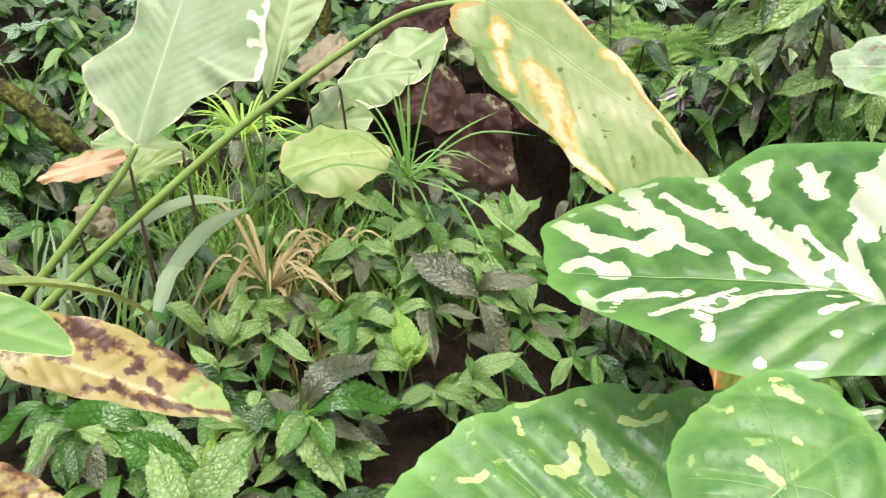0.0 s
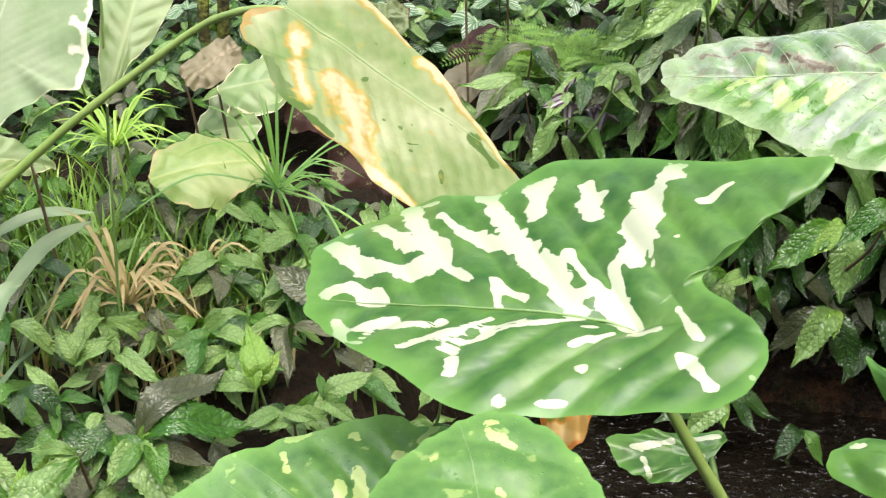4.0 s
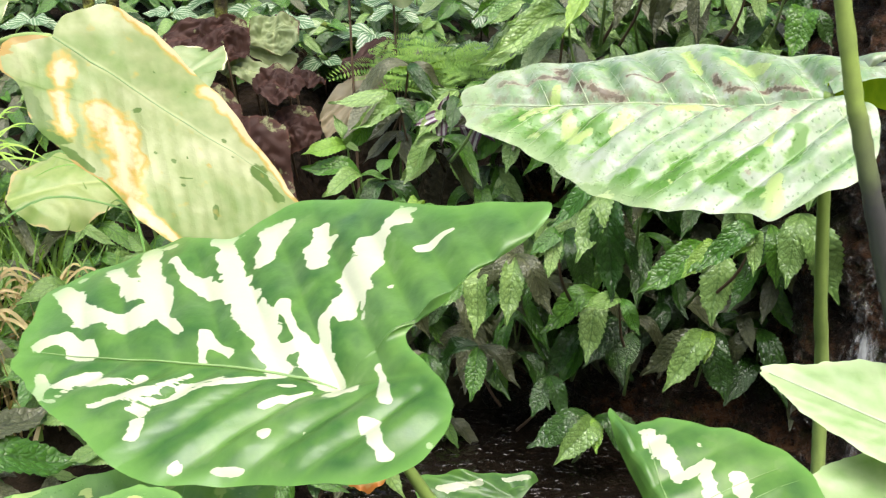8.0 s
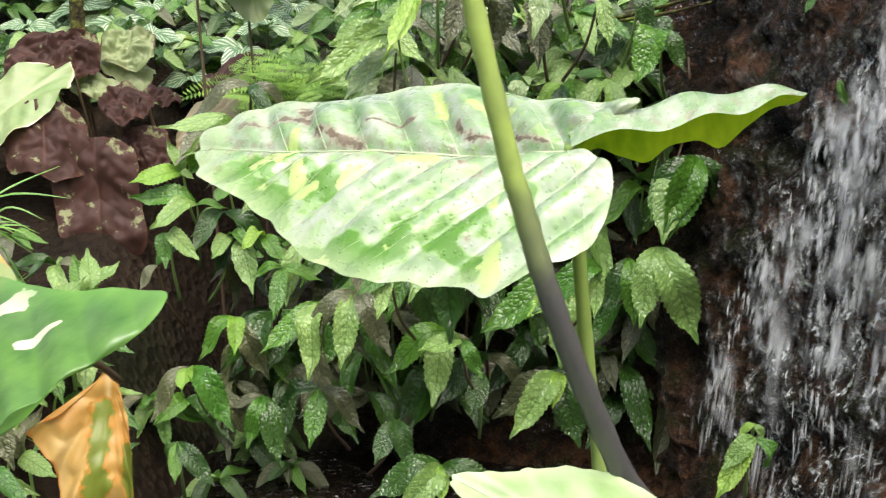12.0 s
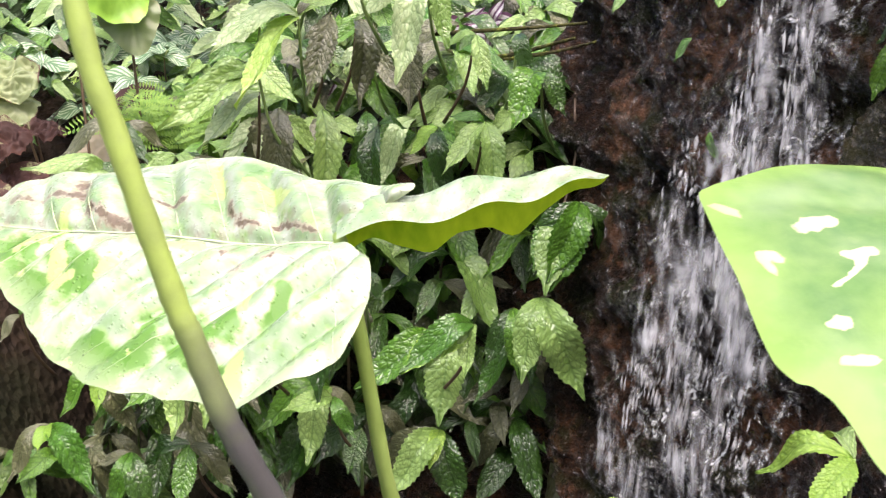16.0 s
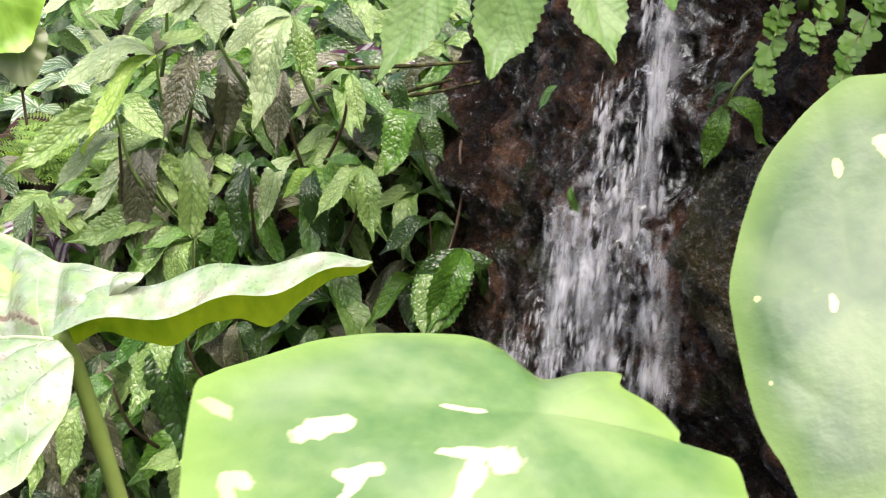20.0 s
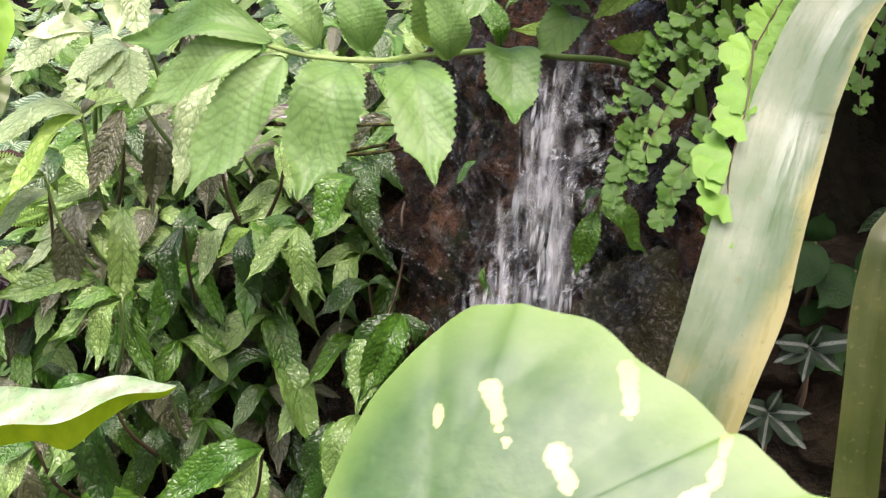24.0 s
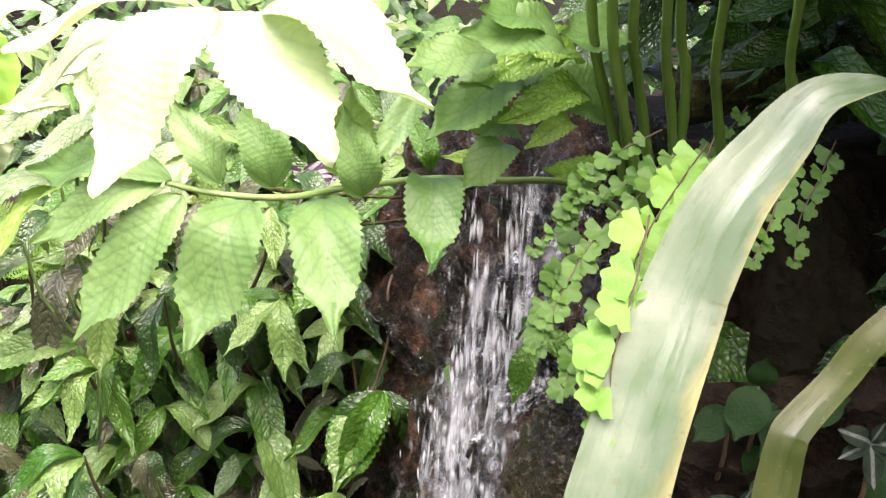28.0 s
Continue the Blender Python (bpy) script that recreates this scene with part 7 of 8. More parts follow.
sprig((0.617, 1.74, 0.693), [(0.548, 1.690, 0.656, 'fresh', 0.40), (0.597, 1.690, 0.626, 'fresh', 0.40), (0.565, 1.690, 0.696, 'mid', 0.50)])
sprig((0.787, 1.66, 0.55), [(0.698, 1.610, 0.510, 'mid', 0.40), (0.746, 1.610, 0.526, 'young', 0.40), (0.773, 1.610, 0.499, 'fresh', 0.42)])
sprig((0.524, 1.7, 0.533), [(0.507, 1.650, 0.489, 'fresh', 0.45), (0.484, 1.650, 0.523, 'mid', 0.45)])


# ---- sedges and grass ----
def sedge(centre, foot, rays, reach, material, stalk_mat, droop, label, wide=0.008, lift=0.25, seed=0, star=False):
    rng = random.Random(seed)
    thing = plant("umbrella_sedge", label, "plant", foot, "umbrella sedges")
    c, g = Vector(centre), Vector(foot)
    part("stalk", tube("stalk", [tuple(g), tuple(c * 0.5 + g * 0.5 + Vector((0.008, 0, 0))), tuple(c)], 0.0035, 0.0025, stalk_mat, 4, 7), thing)
    for i in range(rays):
        w = 6.283 * i / rays + rng.uniform(-0.2, 0.2)
        s = reach * rng.uniform(0.65, 1.1)
        up = lift * rng.uniform(0.2, 1.7)
        d = Vector((math.cos(w), 0.75 * math.sin(w), 0))
        p1 = c + d * s * 0.5 + Vector((0, 0, s * (up * 0.55 - droop * 0.12)))
        p2 = c + d * s * 0.95 + Vector((0, 0, s * (up * 0.9 - droop * rng.uniform(0.5, 1.3))))
        if star:
            e = rng.uniform(-0.35, 1.5)
            d = Vector((math.cos(w) * math.cos(e), 0.75 * math.sin(w) * math.cos(e), math.sin(e)))
            p1, p2 = c + d * s * 0.5 + Vector((0, 0, 0.03 * s)), c + d * s - Vector((0, 0, (0.05 + 0.5 * rng.random() * math.cos(e)) * s))
        part("ray", ribbon("ray", [tuple(c), tuple(p1), tuple(p2)], wide * rng.uniform(0.8, 1.2), material, (0.1, -0.5, 0.9), (0.7, 0.05), 0.35, 6, 5), thing)


sedge((-0.069, 1.746, 0.563), (-0.05, 1.78, 0.36), 22, 0.22, SEDGE, STEM, 0.12, "green umbrella sedge with long narrow rays", 0.0042, 1.3, 1, True)
sedge((-0.345, 1.9, 0.6), (-0.33, 1.92, 0.38), 44, 0.12, SEDGE_LIME, STEM_LIGHT, 0.5, "lime green umbrella sedge tuft", 0.0042, 0.9, 2)
sedge((-0.262, 1.612, 0.428), (-0.25, 1.63, 0.3), 30, 0.12, STRAW, STEM_BROWN, 0.9, "dead straw-coloured umbrella sedge", 0.006, 1.0, 3)
sedge((-0.19, 1.70, 0.43), (-0.18, 1.72, 0.32), 24, 0.11, STRAW, STEM_BROWN, 0.8, "dead straw-coloured umbrella sedge", 0.0055, 0.8, 4)
sedge((-0.1, 1.95, 0.52), (-0.1, 1.98, 0.4), 22, 0.12, SEDGE, STEM, 0.4, "green umbrella sedge with long narrow rays", 0.004, 0.6, 5)


def tuft(x, y, blades, height, material, label, spread=0.06, seed=0, wide=0.006):
    rng = random.Random(seed)
    z = ground_z(x, y)
    verts, faces, uvs = [], [], []
    for b in range(blades):
        w, lean = rng.uniform(0, 6.28), rng.uniform(0.2, 1.1)
        bx, by = x + rng.gauss(0, spread), y + rng.gauss(0, spread * 0.6)
        bz = ground_z(bx, by) - 0.01
        h = height * rng.uniform(0.5, 1.15)
        d = Vector((math.cos(w), math.sin(w), 0))
        side = Vector((-d.y, d.x, 0)) * wide * 0.5 * rng.uniform(0.6, 1.3)
        first = len(verts)
        for i in range(6):
            f = i / 5
            c = Vector((bx, by, bz)) + d * h * lean * 0.7 * f * f + Vector((0, 0, h * (f - 0.45 * lean * f * f)))
            k = (1 - f ** 2.5) + 0.04
            verts += [tuple(c - side * k), tuple(c + side * k)]
            uvs += [(-0.2, f), (0.2, f)]
        faces += [(first + 2 * i, first + 2 * i + 1, first + 2 * i + 3, first + 2 * i + 2) for i in range(5)]
    ob = new("grass", mesh_of("grass", verts, faces, material, uvs))
    return tagged(ob, label, "grass", kind="stuff")


tuft(-0.35, 1.8, 170, 0.22, GRASS, "tangled green grass blades on the bank", 0.12, 11)
tuft(-0.12, 1.75, 150, 0.17, GRASS, "tangled green grass blades on the bank", 0.1, 12)
tuft(-0.5, 1.6, 80, 0.22, BLUE_BLADE, "blue-green grass blades on the bank", 0.12, 13, 0.012)
tuft(-0.24, 1.62, 110, 0.13, STRAW, "dry straw blades among the grass", 0.08, 14)
tuft(-0.28, 1.66, 150, 0.2, GRASS, "tangled green grass blades on the bank", 0.13, 16, 0.005)
tuft(-0.42, 1.95, 120, 0.2, SEDGE_LIME, "lime green grass blades on the bank", 0.1, 17, 0.005)
tuft(-0.2, 1.6, 70, 0.16, STRAW, "dry straw blades among the grass", 0.06, 18, 0.004)
tuft(-0.75, 2.1, 60, 0.3, GRASS, "tangled green grass blades on the bank", 0.15, 15, 0.01)


# ---- small plants at the back of the bank ----
SILVER_LEAF = [small_leaf("silver_leaf", SILVER, 16, 7, 0, 0, 0.45, a, 0.1, seed=i, relief=0.0) for i, a in enumerate((0.1, 0.16))]
ZEBRA_LEAF = [small_leaf("striped_leaf", ZEBRA, 14, 9, 0, 0, 0.35, a, 0.2, seed=i, relief=0.0) for i, a in enumerate((0.08, 0.15))]
RIB_LEAF = [small_leaf("silver_ribbed_leaf", RIB_SHADED, 14, 9, 0, 0, 0.45, 0.08, 0.1, relief=0.0)]
ROUND_LEAF = [small_leaf("round_leaf", ROUND_SHADED, 18, 7, 0, 0, 0.42, 0.05, 0.06, relief=0.0)]


def rosette(name, label, meshes, x, y, z, size, leaves, wide, group, tilt=0.35, upright=False):
    root = (x, y + 0.02, max(min(ground_z(x, y + 0.02), z - 0.01), z - 0.05) - 0.01)
    thing = plant(name, label, "plant", root, group)
    part("stalk", tube("stalk", [root, (x, y, (z + root[2]) / 2), (x, y, z)], 0.0018, 0.0013, STEM_BROWN, 3, 5), thing)
    turn = rnd.uniform(0, 6.28)
    for i in range(leaves):
        w = turn + i * 6.283 / leaves + rnd.uniform(-0.25, 0.25)
        s = size * rnd.uniform(0.75, 1.15)
        tip = (x + s * math.cos(w), y + s * math.sin(w) * 0.8, z + s * rnd.uniform(-tilt, tilt * 0.6))
        if upright:
            tip = (x + s * math.cos(w), y - 0.35 * s, z + s * (0.75 * math.sin(w) - 0.1))
        hang_leaf(thing, rnd.choice(meshes), (x, y, z), tip, wide * rnd.uniform(0.9, 1.1), Vector((-0.1, -0.9, 0.45) if upright else (0, -0.5, 0.86)))


for i in range(150):
    x, y = rnd.gauss(-0.2, 0.55), 2.5 + abs(rnd.gauss(0, 0.6))
    rosette("silver_plant", "small plant with silver-marked green leaves at the back", SILVER_LEAF, x, y, ground_z(x, y) + rnd.uniform(0.06, 0.16), 0.075, 6, 0.5, "silver-marked plants")
for i in range(560):
    x, y = rnd.gauss(-0.2, 0.9), 2.3 + abs(rnd.gauss(0, 0.9))
    filler(x, y, ground_z(x, y) + rnd.uniform(0.03, 0.16), 0.07, ("mid", "dark", "dark", "fresh"), 6)
for x, y, z in ((0.368, 1.95, 0.665), (0.425, 1.95, 0.65), (0.4, 1.96, 0.655), (0.839, 2.03, 0.882), (0.8, 2.05, 0.87), (0.59, 2.13, 0.815), (0.62, 2.12, 0.8)):
    rosette("striped_trailing_plant", "trailing plant with purple and silver striped leaves", ZEBRA_LEAF, x, y, z, 0.055, 4, 0.4, "striped trailing plants", upright=True)


def fern_clump(x, y, z, fronds, size, seed):
    rng = random.Random(seed)
    verts, faces, uvs = [], [], []
    for f in range(fronds):
        w = rng.uniform(0, 6.28)
        o = Vector((x + rng.gauss(0, 0.04), y + rng.gauss(0, 0.04), z + rng.gauss(0, 0.02)))
        d = Vector((math.cos(w), math.sin(w) * 0.7 - 0.3, rng.uniform(0.1, 0.7))).normalized()
        side = d.cross(Vector((0, -0.5, 0.86))).normalized()
        s = size * rng.uniform(0.6, 1.2)
        for k in range(1, 13):
            t = k / 13
            c = o + d * s * t - Vector((0, 0, 0.35 * s * t * t))
            for sgn in (-1, 1):
                e = side * sgn * s * 0.28 * math.sin(math.pi * (0.15 + 0.8 * t)) + d * s * 0.07
                n0 = len(verts)
                verts += [tuple(c), tuple(c + e * 0.5 + d * s * 0.035), tuple(c + e), tuple(c + e * 0.5 - d * s * 0.03)]
                uvs += [(0, 0), (0.1, 0.5), (0, 1), (-0.1, 0.5)]
                faces.append((n0, n0 + 1, n0 + 2, n0 + 3))
    ob = new("fern", mesh_of("fern", verts, faces, FERN, uvs))
    return tagged(ob, "feathery yellow-green fern moss on the bank", "fern", kind="stuff")


fern_clump(0.30, 2.3, 0.70, 60, 0.08, 1)
fern_clump(0.38, 2.25, 0.70, 60, 0.08, 2)
fern_clump(0.2, 2.6, 0.7, 40, 0.08, 3)
fern_clump(0.42, 2.4, 0.52, 30, 0.07, 4)


# ---- filling of the bank with common shoots ----
# below 0.5 m darker kinds are picked, so leaf colour carries the deep shade
for i in range(135):
    x = rnd.uniform(0.2, 0.95)
    z = rnd.uniform(0.27, 0.74)
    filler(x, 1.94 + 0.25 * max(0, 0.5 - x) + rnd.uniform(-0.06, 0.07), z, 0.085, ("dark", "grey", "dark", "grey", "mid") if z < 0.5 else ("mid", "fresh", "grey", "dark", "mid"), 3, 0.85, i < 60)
for i in range(140):
    x = rnd.uniform(0.5, 0.95)
    y = rnd.uniform(1.85, 2.5)
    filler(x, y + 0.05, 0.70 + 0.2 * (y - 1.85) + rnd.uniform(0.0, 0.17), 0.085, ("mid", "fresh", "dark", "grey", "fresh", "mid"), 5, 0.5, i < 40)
for i in range(190):
    x = rnd.uniform(-0.8, 0.32)
    y = rnd.uniform(1.15, 2.15)
    filler(x, y, ground_z(x, y) + rnd.uniform(0.02, 0.12), 0.078, ("mid", "fresh", "grey", "mid", "fresh", "dark"), 5, 0.3, i < 90)
for i in range(130):
    x = rnd.uniform(-0.9, 0.4)
    y = rnd.uniform(1.9, 2.7)
    filler(x, y, ground_z(x, y) + rnd.uniform(0.03, 0.14), 0.06, ("dark", "mid", "grey", "mid"), 6, 0.35)
for i in range(110):
    x, y = rnd.uniform(-0.3, 1.0), rnd.uniform(2.5, 3.7)
    filler(x, y, ground_z(x, y) + rnd.uniform(0.06, 0.3), 0.085, ("mid", "fresh", "dark", "pale"), 6, 0.3)
for i in range(90):
    x, y = -0.6 - abs(rnd.gauss(0, 0.5)), rnd.gauss(2.0, 0.5)
    filler(x, y, ground_z(x, y) + rnd.uniform(0.05, 0.2), 0.08, ("dark", "mid"), 6, 0.35)


# ---- the shaded side beyond the rock ----
# young picks the leaflets coloured as lit, otherwise those coloured as shaded
def maidenhair(points, pairs, size, seed, young=False, single=False):
    rng = random.Random(seed)
    c = spline(points, 8)
    thing = plant("maidenhair_fern", "maidenhair fern with bright fan-shaped leaflets", "fern", tuple(c[0]), "maidenhair fronds")
    part("rachis", tube("rachis", points, 0.0005, 0.0003, STEM_BROWN, 6, 5), thing)
    for k in range(pairs):
        for sgn in ((-1,) if single else (-1, 1)):
            f = 0.15 + 0.85 * (k + 0.25 * sgn + rng.uniform(-0.15, 0.15)) / max(1, pairs - 1)
            p = c[max(0, min(round(f * (len(c) - 1)), len(c) - 1))]
            s = size * rng.uniform(0.65, 1.35) * (1.15 - 0.35 * f)
            d = Vector((sgn * rng.uniform(0.6, 1.0), -0.15 - rng.uniform(0, 0.3), -0.25 + rng.uniform(-0.35, 0.35))).normalized()
            if single:
                s, d = size * rng.uniform(0.85, 1.1), Vector((-1.0, rng.uniform(-0.45, 0.2), rng.uniform(-0.35, 0.2)))
            m = stand(Vector(p), d, Vector((rng.uniform(-0.3, 0.3), -0.8, 0.6))) @ Matrix.Diagonal((s, s, s, 1))
            part("leaflet", rng.choice(FAN_LIT if young else FAN_SHADED), thing, "", m)


def fan_leaf(seed, material):
    rng = random.Random(seed)
    verts, uvs, faces = [(0, 0, 0)], [(0, 0)], []
    k = 19
    for ring in (0.5, 1.0):
        for i in range(k):
            w = radians(-72 + 144 * i / (k - 1))
            lobes = 1 - (0.24 * max(0.0, math.cos(w * 6.0 + 3.14 + 0.4 * seed)) ** 4 + 0.03 * math.cos(w * 19 + seed) if ring == 1 else 0)
            r = ring * lobes * (1 - 0.12 * abs(w))
            verts.append((r * math.sin(w) * 0.95, r * math.cos(w), 0.06 * math.sin(5 * w + seed) * ring))
            uvs.append((0.3 * math.sin(w) * ring, ring))
    faces += [(0, 1 + i, 2 + i) for i in range(k - 1)]
    faces += [(1 + i, 1 + k + i, 2 + k + i, 2 + i) for i in range(k - 1)]
    return mesh_of("leaflet", verts, faces, material, uvs)


FAN_SHADED, FAN_LIT = ([fan_leaf(i, m) for i in range(4)] for m in (MAIDEN_SHADED, MAIDEN_LIT))


# ---- mossy stems at the back ----
sapling = plant("mossy_sapling", "mossy brown sapling trunk at the back of the bank", "tree", (-0.606, 1.950, 0.539), "mossy saplings")
part("trunk", tube("trunk", [(-0.771, 1.900, 0.697), (-0.701, 1.900, 0.660), (-0.640, 1.920, 0.592), (-0.606, 1.950, 0.539)], 0.017, 0.019, MOSSY, 6, 10), sapling)
sapling = plant("mossy_sapling", "mossy brown sapling trunk at the back of the bank", "tree", (-0.288, 2.520, 0.682), "mossy saplings")
part("trunk", tube("trunk", [(-0.277, 2.500, 0.894), (-0.278, 2.500, 0.769), (-0.288, 2.520, 0.682)], 0.012, 0.013, MOSSY, 6, 10), sapling)
sapling = plant("mossy_sapling", "mossy brown sapling trunk at the back of the bank", "tree", (-0.065, 2.500, 0.737), "mossy saplings")
part("trunk", tube("trunk", [(-0.063, 2.500, 0.894), (-0.065, 2.500, 0.811), (-0.065, 2.500, 0.737)], 0.013, 0.014, MOSSY, 6, 10), sapling)
sapling = plant("mossy_sapling", "mossy brown sapling trunk at the back of the bank", "tree", (-0.290, 2.420, 0.659), "mossy saplings")
part("trunk", tube("trunk", [(-0.295, 2.400, 0.839), (-0.299, 2.400, 0.728), (-0.290, 2.420, 0.659)], 0.011, 0.012, MOSSY, 6, 10), sapling)
maidenhair([(1.136, 1.050, 1.065), (1.119, 1.020, 1.049), (1.101, 0.990, 1.029), (1.092, 0.965, 1.011)], 9, 0.0105, 0, True)
maidenhair([(1.102, 0.985, 1.041), (1.098, 0.97, 1.029), (1.094, 0.958, 1.013), (1.089, 0.952, 0.997), (1.087, 0.95, 0.986), (1.087, 0.948, 0.974), (1.090, 0.946, 0.962)], 7, 0.0165, 1, True, True)
maidenhair([(1.129, 1.080, 1.050), (1.096, 1.080, 1.019), (1.076, 1.060, 0.992), (1.065, 1.050, 0.967)], 12, 0.0085, 2)
maidenhair([(1.137, 1.100, 1.057), (1.109, 1.100, 1.037), (1.082, 1.120, 1.021), (1.061, 1.120, 0.994)], 12, 0.008, 3)
maidenhair([(1.141, 1.060, 1.067), (1.125, 1.020, 1.044), (1.113, 1.000, 1.020), (1.106, 0.990, 1.004)], 11, 0.0095, 4)
maidenhair([(1.195, 1.11, 1.064), (1.181, 1.08, 1.043), (1.171, 1.06, 1.022), (1.163, 1.05, 1.009)], 7, 0.0075, 5)
maidenhair([(1.223, 1.14, 1.06), (1.211, 1.12, 1.042), (1.2, 1.11, 1.02), (1.197, 1.1, 0.999)], 7, 0.0075, 6)
maidenhair([(1.125, 1.120, 1.063), (1.098, 1.120, 1.047), (1.084, 1.120, 1.033), (1.076, 1.120, 1.011)], 9, 0.0085, 7)
maidenhair([(1.087, 1.150, 1.010), (1.078, 1.140, 0.982), (1.070, 1.130, 0.958), (1.065, 1.120, 0.938)], 10, 0.0085, 8)
maidenhair([(1.103, 1.050, 1.005), (1.092, 1.040, 0.981), (1.080, 1.030, 0.963), (1.074, 1.020, 0.949)], 11, 0.009, 9)
maidenhair([(1.2, 1.26, 1.066), (1.188, 1.26, 1.048), (1.175, 1.26, 1.034), (1.167, 1.26, 1.012)], 7, 0.0075, 10)
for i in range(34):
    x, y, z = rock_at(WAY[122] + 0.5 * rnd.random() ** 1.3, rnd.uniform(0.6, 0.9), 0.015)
    rosette("round_leaved_plant", "small plant with round leaves, coloured near black for the shade", ROUND_LEAF, x, y, z + rnd.uniform(0.0, 0.08), 0.036, 2, 0.7, "round-leaved plants", upright=True)
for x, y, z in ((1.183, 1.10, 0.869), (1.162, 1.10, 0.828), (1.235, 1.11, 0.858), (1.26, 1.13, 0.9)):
    rosette("silver_ribbed_plant", "plant with silver-ribbed leaves, coloured near black for the shade", RIB_LEAF, x, y, z - 0.01, 0.027, 6, 0.42, "silver-ribbed plants", upright=True)
# mostly or only dark leaves on this side: overhead shade put into colour
for i in range(120):
    x, y = 1.12 + abs(rnd.gauss(0, 0.5)), 1.3 + abs(rnd.gauss(0, 0.6))
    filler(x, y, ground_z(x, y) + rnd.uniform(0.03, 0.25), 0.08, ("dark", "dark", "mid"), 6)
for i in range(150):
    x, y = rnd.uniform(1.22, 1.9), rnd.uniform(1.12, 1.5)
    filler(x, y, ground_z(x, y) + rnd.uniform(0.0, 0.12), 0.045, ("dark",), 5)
undergrowth("undergrowth", "mass of green undergrowth leaves covering the bank, darker kinds where shade lies")
# leaf mass added above the view to block skylight on the right
for i in range(720):
    turn, far = rnd.uniform(0, 6.283), rnd.random() ** 0.5 * rnd.uniform(0.75, 1.1)
    x, y = 1.68 + 0.58 * far * math.cos(turn), 1.32 + 0.52 * far * math.sin(turn)
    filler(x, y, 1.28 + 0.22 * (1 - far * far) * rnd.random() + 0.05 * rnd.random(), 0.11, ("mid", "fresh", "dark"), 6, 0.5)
SHADE_CROWN = undergrowth("crown", "")
SHADE_CROWN.parent = BUSH
SHADE_CROWN.matrix_parent_inverse = rest(BUSH).inverted()
for key in ("category", "kind"):
    del SHADE_CROWN[key]


# ---- falling water ----
def strand(length, width, seed):
    """A bundle of thin strands and drops, hanging down from its origin."""
    rng = random.Random(seed)
    verts, faces = [], []
    for s in range(46):
        cx, top, ln = rng.gauss(0, width * 0.4), -rng.random() * length, rng.uniform(0.003, 0.016)
        cy, r = rng.uniform(-0.008, 0.008), rng.choice((0.0006, 0.0008, 0.0011, 0.0016, 0.0022))
        n0 = len(verts)
        for i in range(5):
            f = i / 4
            rr = r * (0.15 + math.sin(math.pi * min(0.98, f * 0.9 + 0.05)))
            for k in range(5):
                w = 6.283 * k / 5
                verts.append((cx + rr * math.cos(w) + 0.0006 * math.sin(3 * f + s), cy + rr * math.sin(w), top - ln * f))
        faces += [(n0 + r_ * 5 + k, n0 + r_ * 5 + (k + 1) % 5, n0 + (r_ + 1) * 5 + (k + 1) % 5, n0 + (r_ + 1) * 5 + k) for r_ in range(4) for k in range(5)]
    return mesh_of("water_strand", verts, faces, FOAM)


def mossy_rock():
    bm = bmesh.new()
    bmesh.ops.create_icosphere(bm, subdivisions=5, radius=1.0)
    for v in bm.verts:
        p = v.co.copy()
        k = 1 + 0.22 * noise.noise(p * 1.6) + 0.12 * noise.noise(p * 4) + 0.09 * noise.noise(p * 11) + 0.06 * noise.noise(p * 24)
        v.co = Vector((p.x * 0.078 * k, p.y * 0.07 * k, p.z * 0.085 * k))
    me = bpy.data.meshes.new("mossy_rock")
    bm.to_mesh(me)
    bm.free()
    me.materials.append(rock_mat("mossy_wet_rock", 1.0))
    me.polygons.foreach_set("use_smooth", [True] * len(me.polygons))
    ob = tagged(new("mossy_rock", me), "wet dark rock with moss beside the waterfall", "rock")
    ob.matrix_basis = pose(1.15, 1.29, 0.79, 0, 30, 10)


mossy_rock()
def veil(width, length, seed):
    """A torn, slightly cupped sheet of falling water, hanging down from its origin."""
    verts, uvs = [], []
    rows, cols = 10, 9
    for r in range(rows):
        for c in range(cols):
            u, v = 2 * c / (cols - 1) - 1, 2 * r / (rows - 1) - 1
            verts.append((u * width * 0.5 * (0.85 + 0.15 * v), 0.012 * u * u + 0.006 * noise.noise((u * 2, v * 2, seed)), -0.5 * length * (v + 1)))
            uvs.append((u, v))
    return mesh_of("water_veil", verts, grid_faces(rows, cols), VEIL, uvs)


FALLS = []
STRANDS = [strand(0.11, w, i) for i, w in enumerate((0.02, 0.03, 0.045, 0.06))]
VEILS = [veil(w, h, i) for i, (w, h) in enumerate(((0.03, 0.17), (0.045, 0.14), (0.075, 0.12), (0.10, 0.12)))]
# courses of the water: points by way along the rock and height, time of fall, breadth and pieces
COURSES = [
    (((97, 1.03), (97, 0.92), (97, 0.83), (94, 0.72), (91, 0.58), (90, 0.24)), 1.2, 0, 28),
    (((96, 1.0), (96, 0.9), (95, 0.82), (90, 0.72), (87, 0.58), (87, 0.24)), 1.2, 1, 14),
    (((96, 0.93), (94, 0.86), (90, 0.77), (86, 0.66), (84, 0.5), (84, 0.24)), 1.2, 0, 11),
    (((89, 0.82), (85, 0.75), (83, 0.66), (81, 0.55), (81, 0.4), (80, 0.24)), 1.2, 2, 12),
]
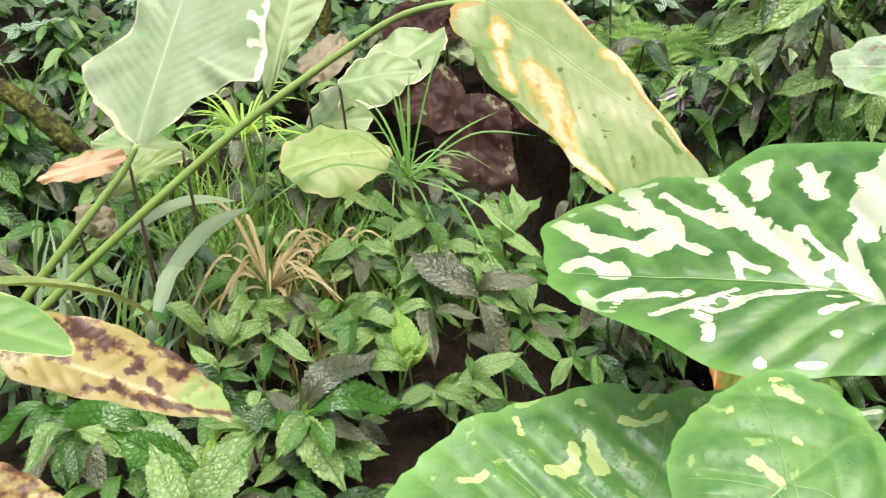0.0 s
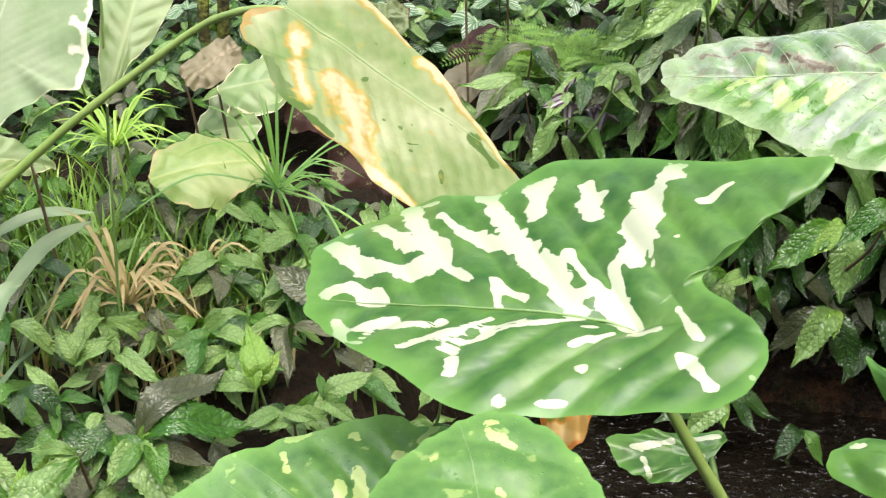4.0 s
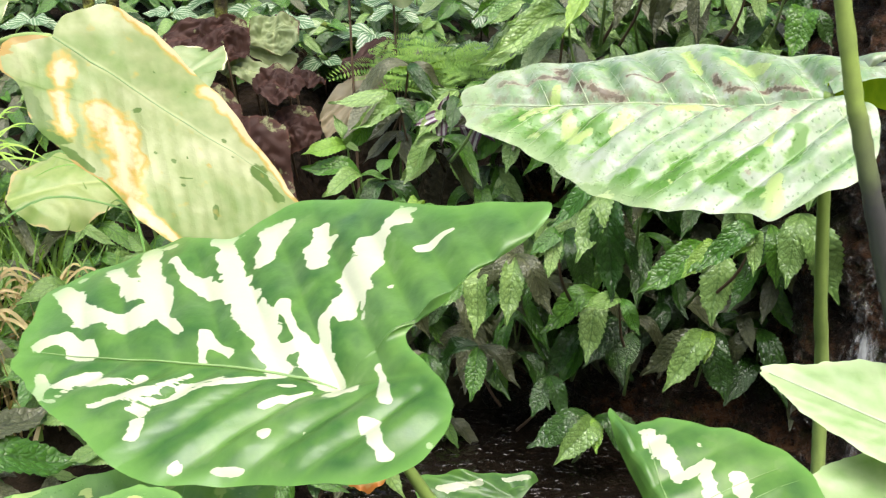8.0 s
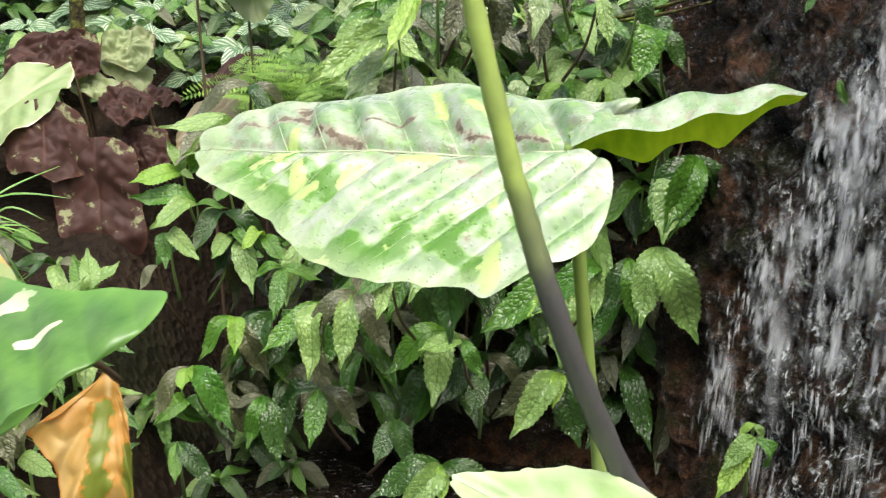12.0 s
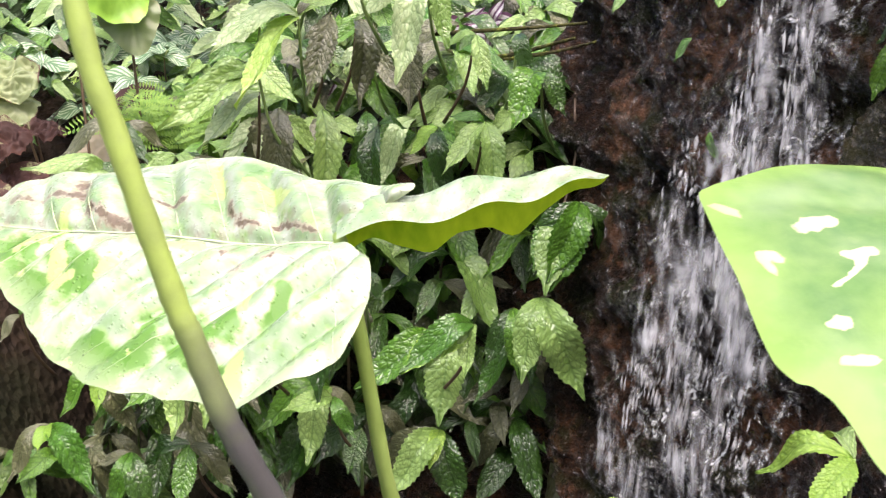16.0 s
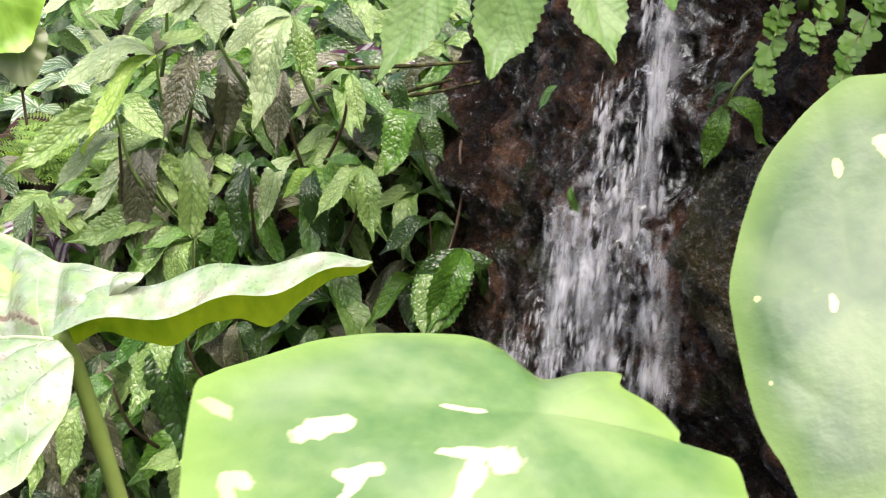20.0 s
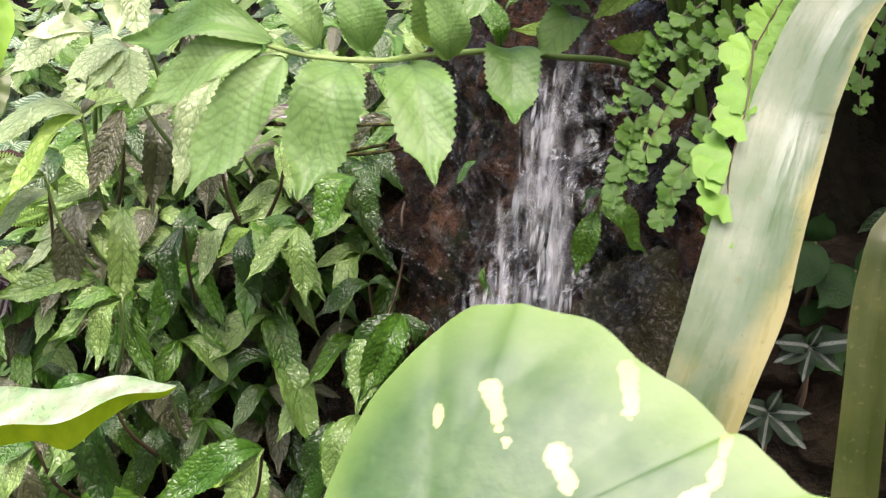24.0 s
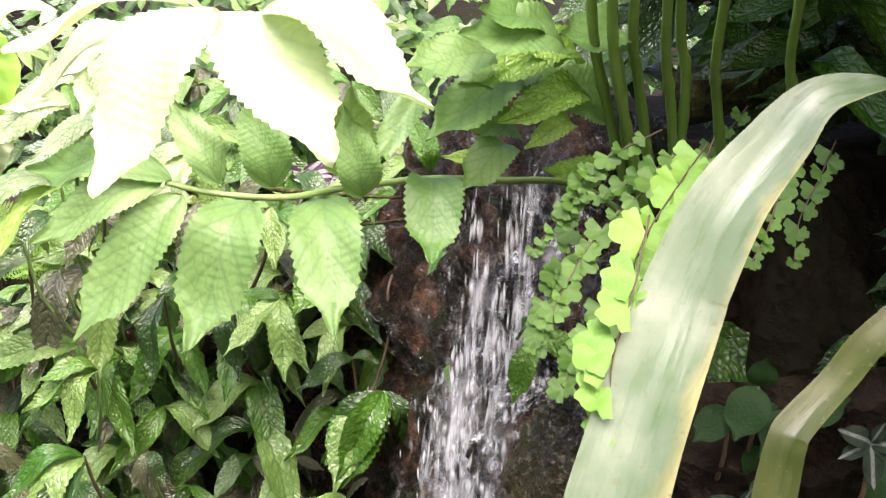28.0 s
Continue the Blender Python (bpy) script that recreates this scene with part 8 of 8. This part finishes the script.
COURSES += [
    (((99, 0.83), (99, 0.77), (97, 0.68), (95, 0.56), (94, 0.42), (94, 0.24)), 1.2, 2, 12),
    (((94, 0.82), (90, 0.75), (88, 0.66), (87, 0.55), (88, 0.4), (87, 0.24)), 1.2, 3, 13),
    (((84, 0.68), (81, 0.62), (79, 0.54), (78, 0.44), (78, 0.34), (78, 0.24)), 1.2, 2, 9),
]
for stops, fall, shape, number in COURSES:
    for i in range(number):
        drops = i % 3 == 2
        ob = tagged(new("falling_water", STRANDS[min(3, shape + 1)] if drops else VEILS[shape]), "white drops falling down the rock" if drops else "torn white veil of water falling down the rock", "water", "waterfall")
        turn = rnd.gauss(0, 0.005 if shape == 0 else 0.012)
        line = []
        for k, (w, z) in enumerate(stops):
            s = np.interp(w, range(len(WAY)), WAY) + turn * (1 + 0.45 * k)
            out = max(rock_at(s + d, z - e)[0] * -1 for d in (-0.02, 0, 0.02) for e in (0, 0.05, 0.1)) + rock_at(s, z)[0]
            line.append(Vector(rock_at(s, z, min(0.04, out) + 0.012)))
        FALLS.append((ob, line, fall, i / number))


FACE_OUT = Matrix.Rotation(radians(-58), 4, "Z")


for x, y, z, tx, tz in ((1.004, 1.560, 0.892, 0.985, 0.867), (1.012, 1.500, 0.802, 1.021, 0.771)):
    leaf = plant("fallen_leaf", "wet green leaf stuck to the rock", "leaf", (x, y, z))
    hang_leaf(leaf, QUILT["mid"][2], (x, y, z), (tx, y - 0.005, tz), 0.4, Vector((-0.8, -0.6, 0.2)))


def motions():
    """The water falls along its course and runs back up behind the rock; the pool's ripples sway."""
    for ob, line, fall, phase in FALLS:
        period = fall * 2
        back = Vector((0.17, 0.1, 0.0))
        end = line[-1] - Vector((0, 0, 0.12))
        stops = [(0.0, line[0]), (0.14, line[1]), (0.24, line[2]), (0.33, line[3]), (0.42, line[4]), (0.52, end), (0.62, end + back), (0.9, line[0] + back), (1.0, line[0])]
        at = [s[0] for s in stops]
        rows, t = [], 0.0
        times = {0.0, 28.0}
        k = -1
        while k * period < 32.0:
            times |= {round((k + s - phase) * period, 3) for s in at[:-1]}
            k += 1
        for t in sorted(x for x in times if 0 <= x <= 28.0):
            f = (t / period + phase) % 1.0
            p = Vector([np.interp(f, at, [s[1][q] for s in stops]) for q in range(3)])
            rows.append((t, Matrix.Translation(p) @ FACE_OUT))
        walk(ob, rows)
    sway = [(t, pose(0.012 * math.sin(2.1 * t), 0.010 * math.cos(1.7 * t) - 0.01, 0.0)) for t in [i * 0.5 for i in range(57)]]
    walk(pool_water, sway)


motions()
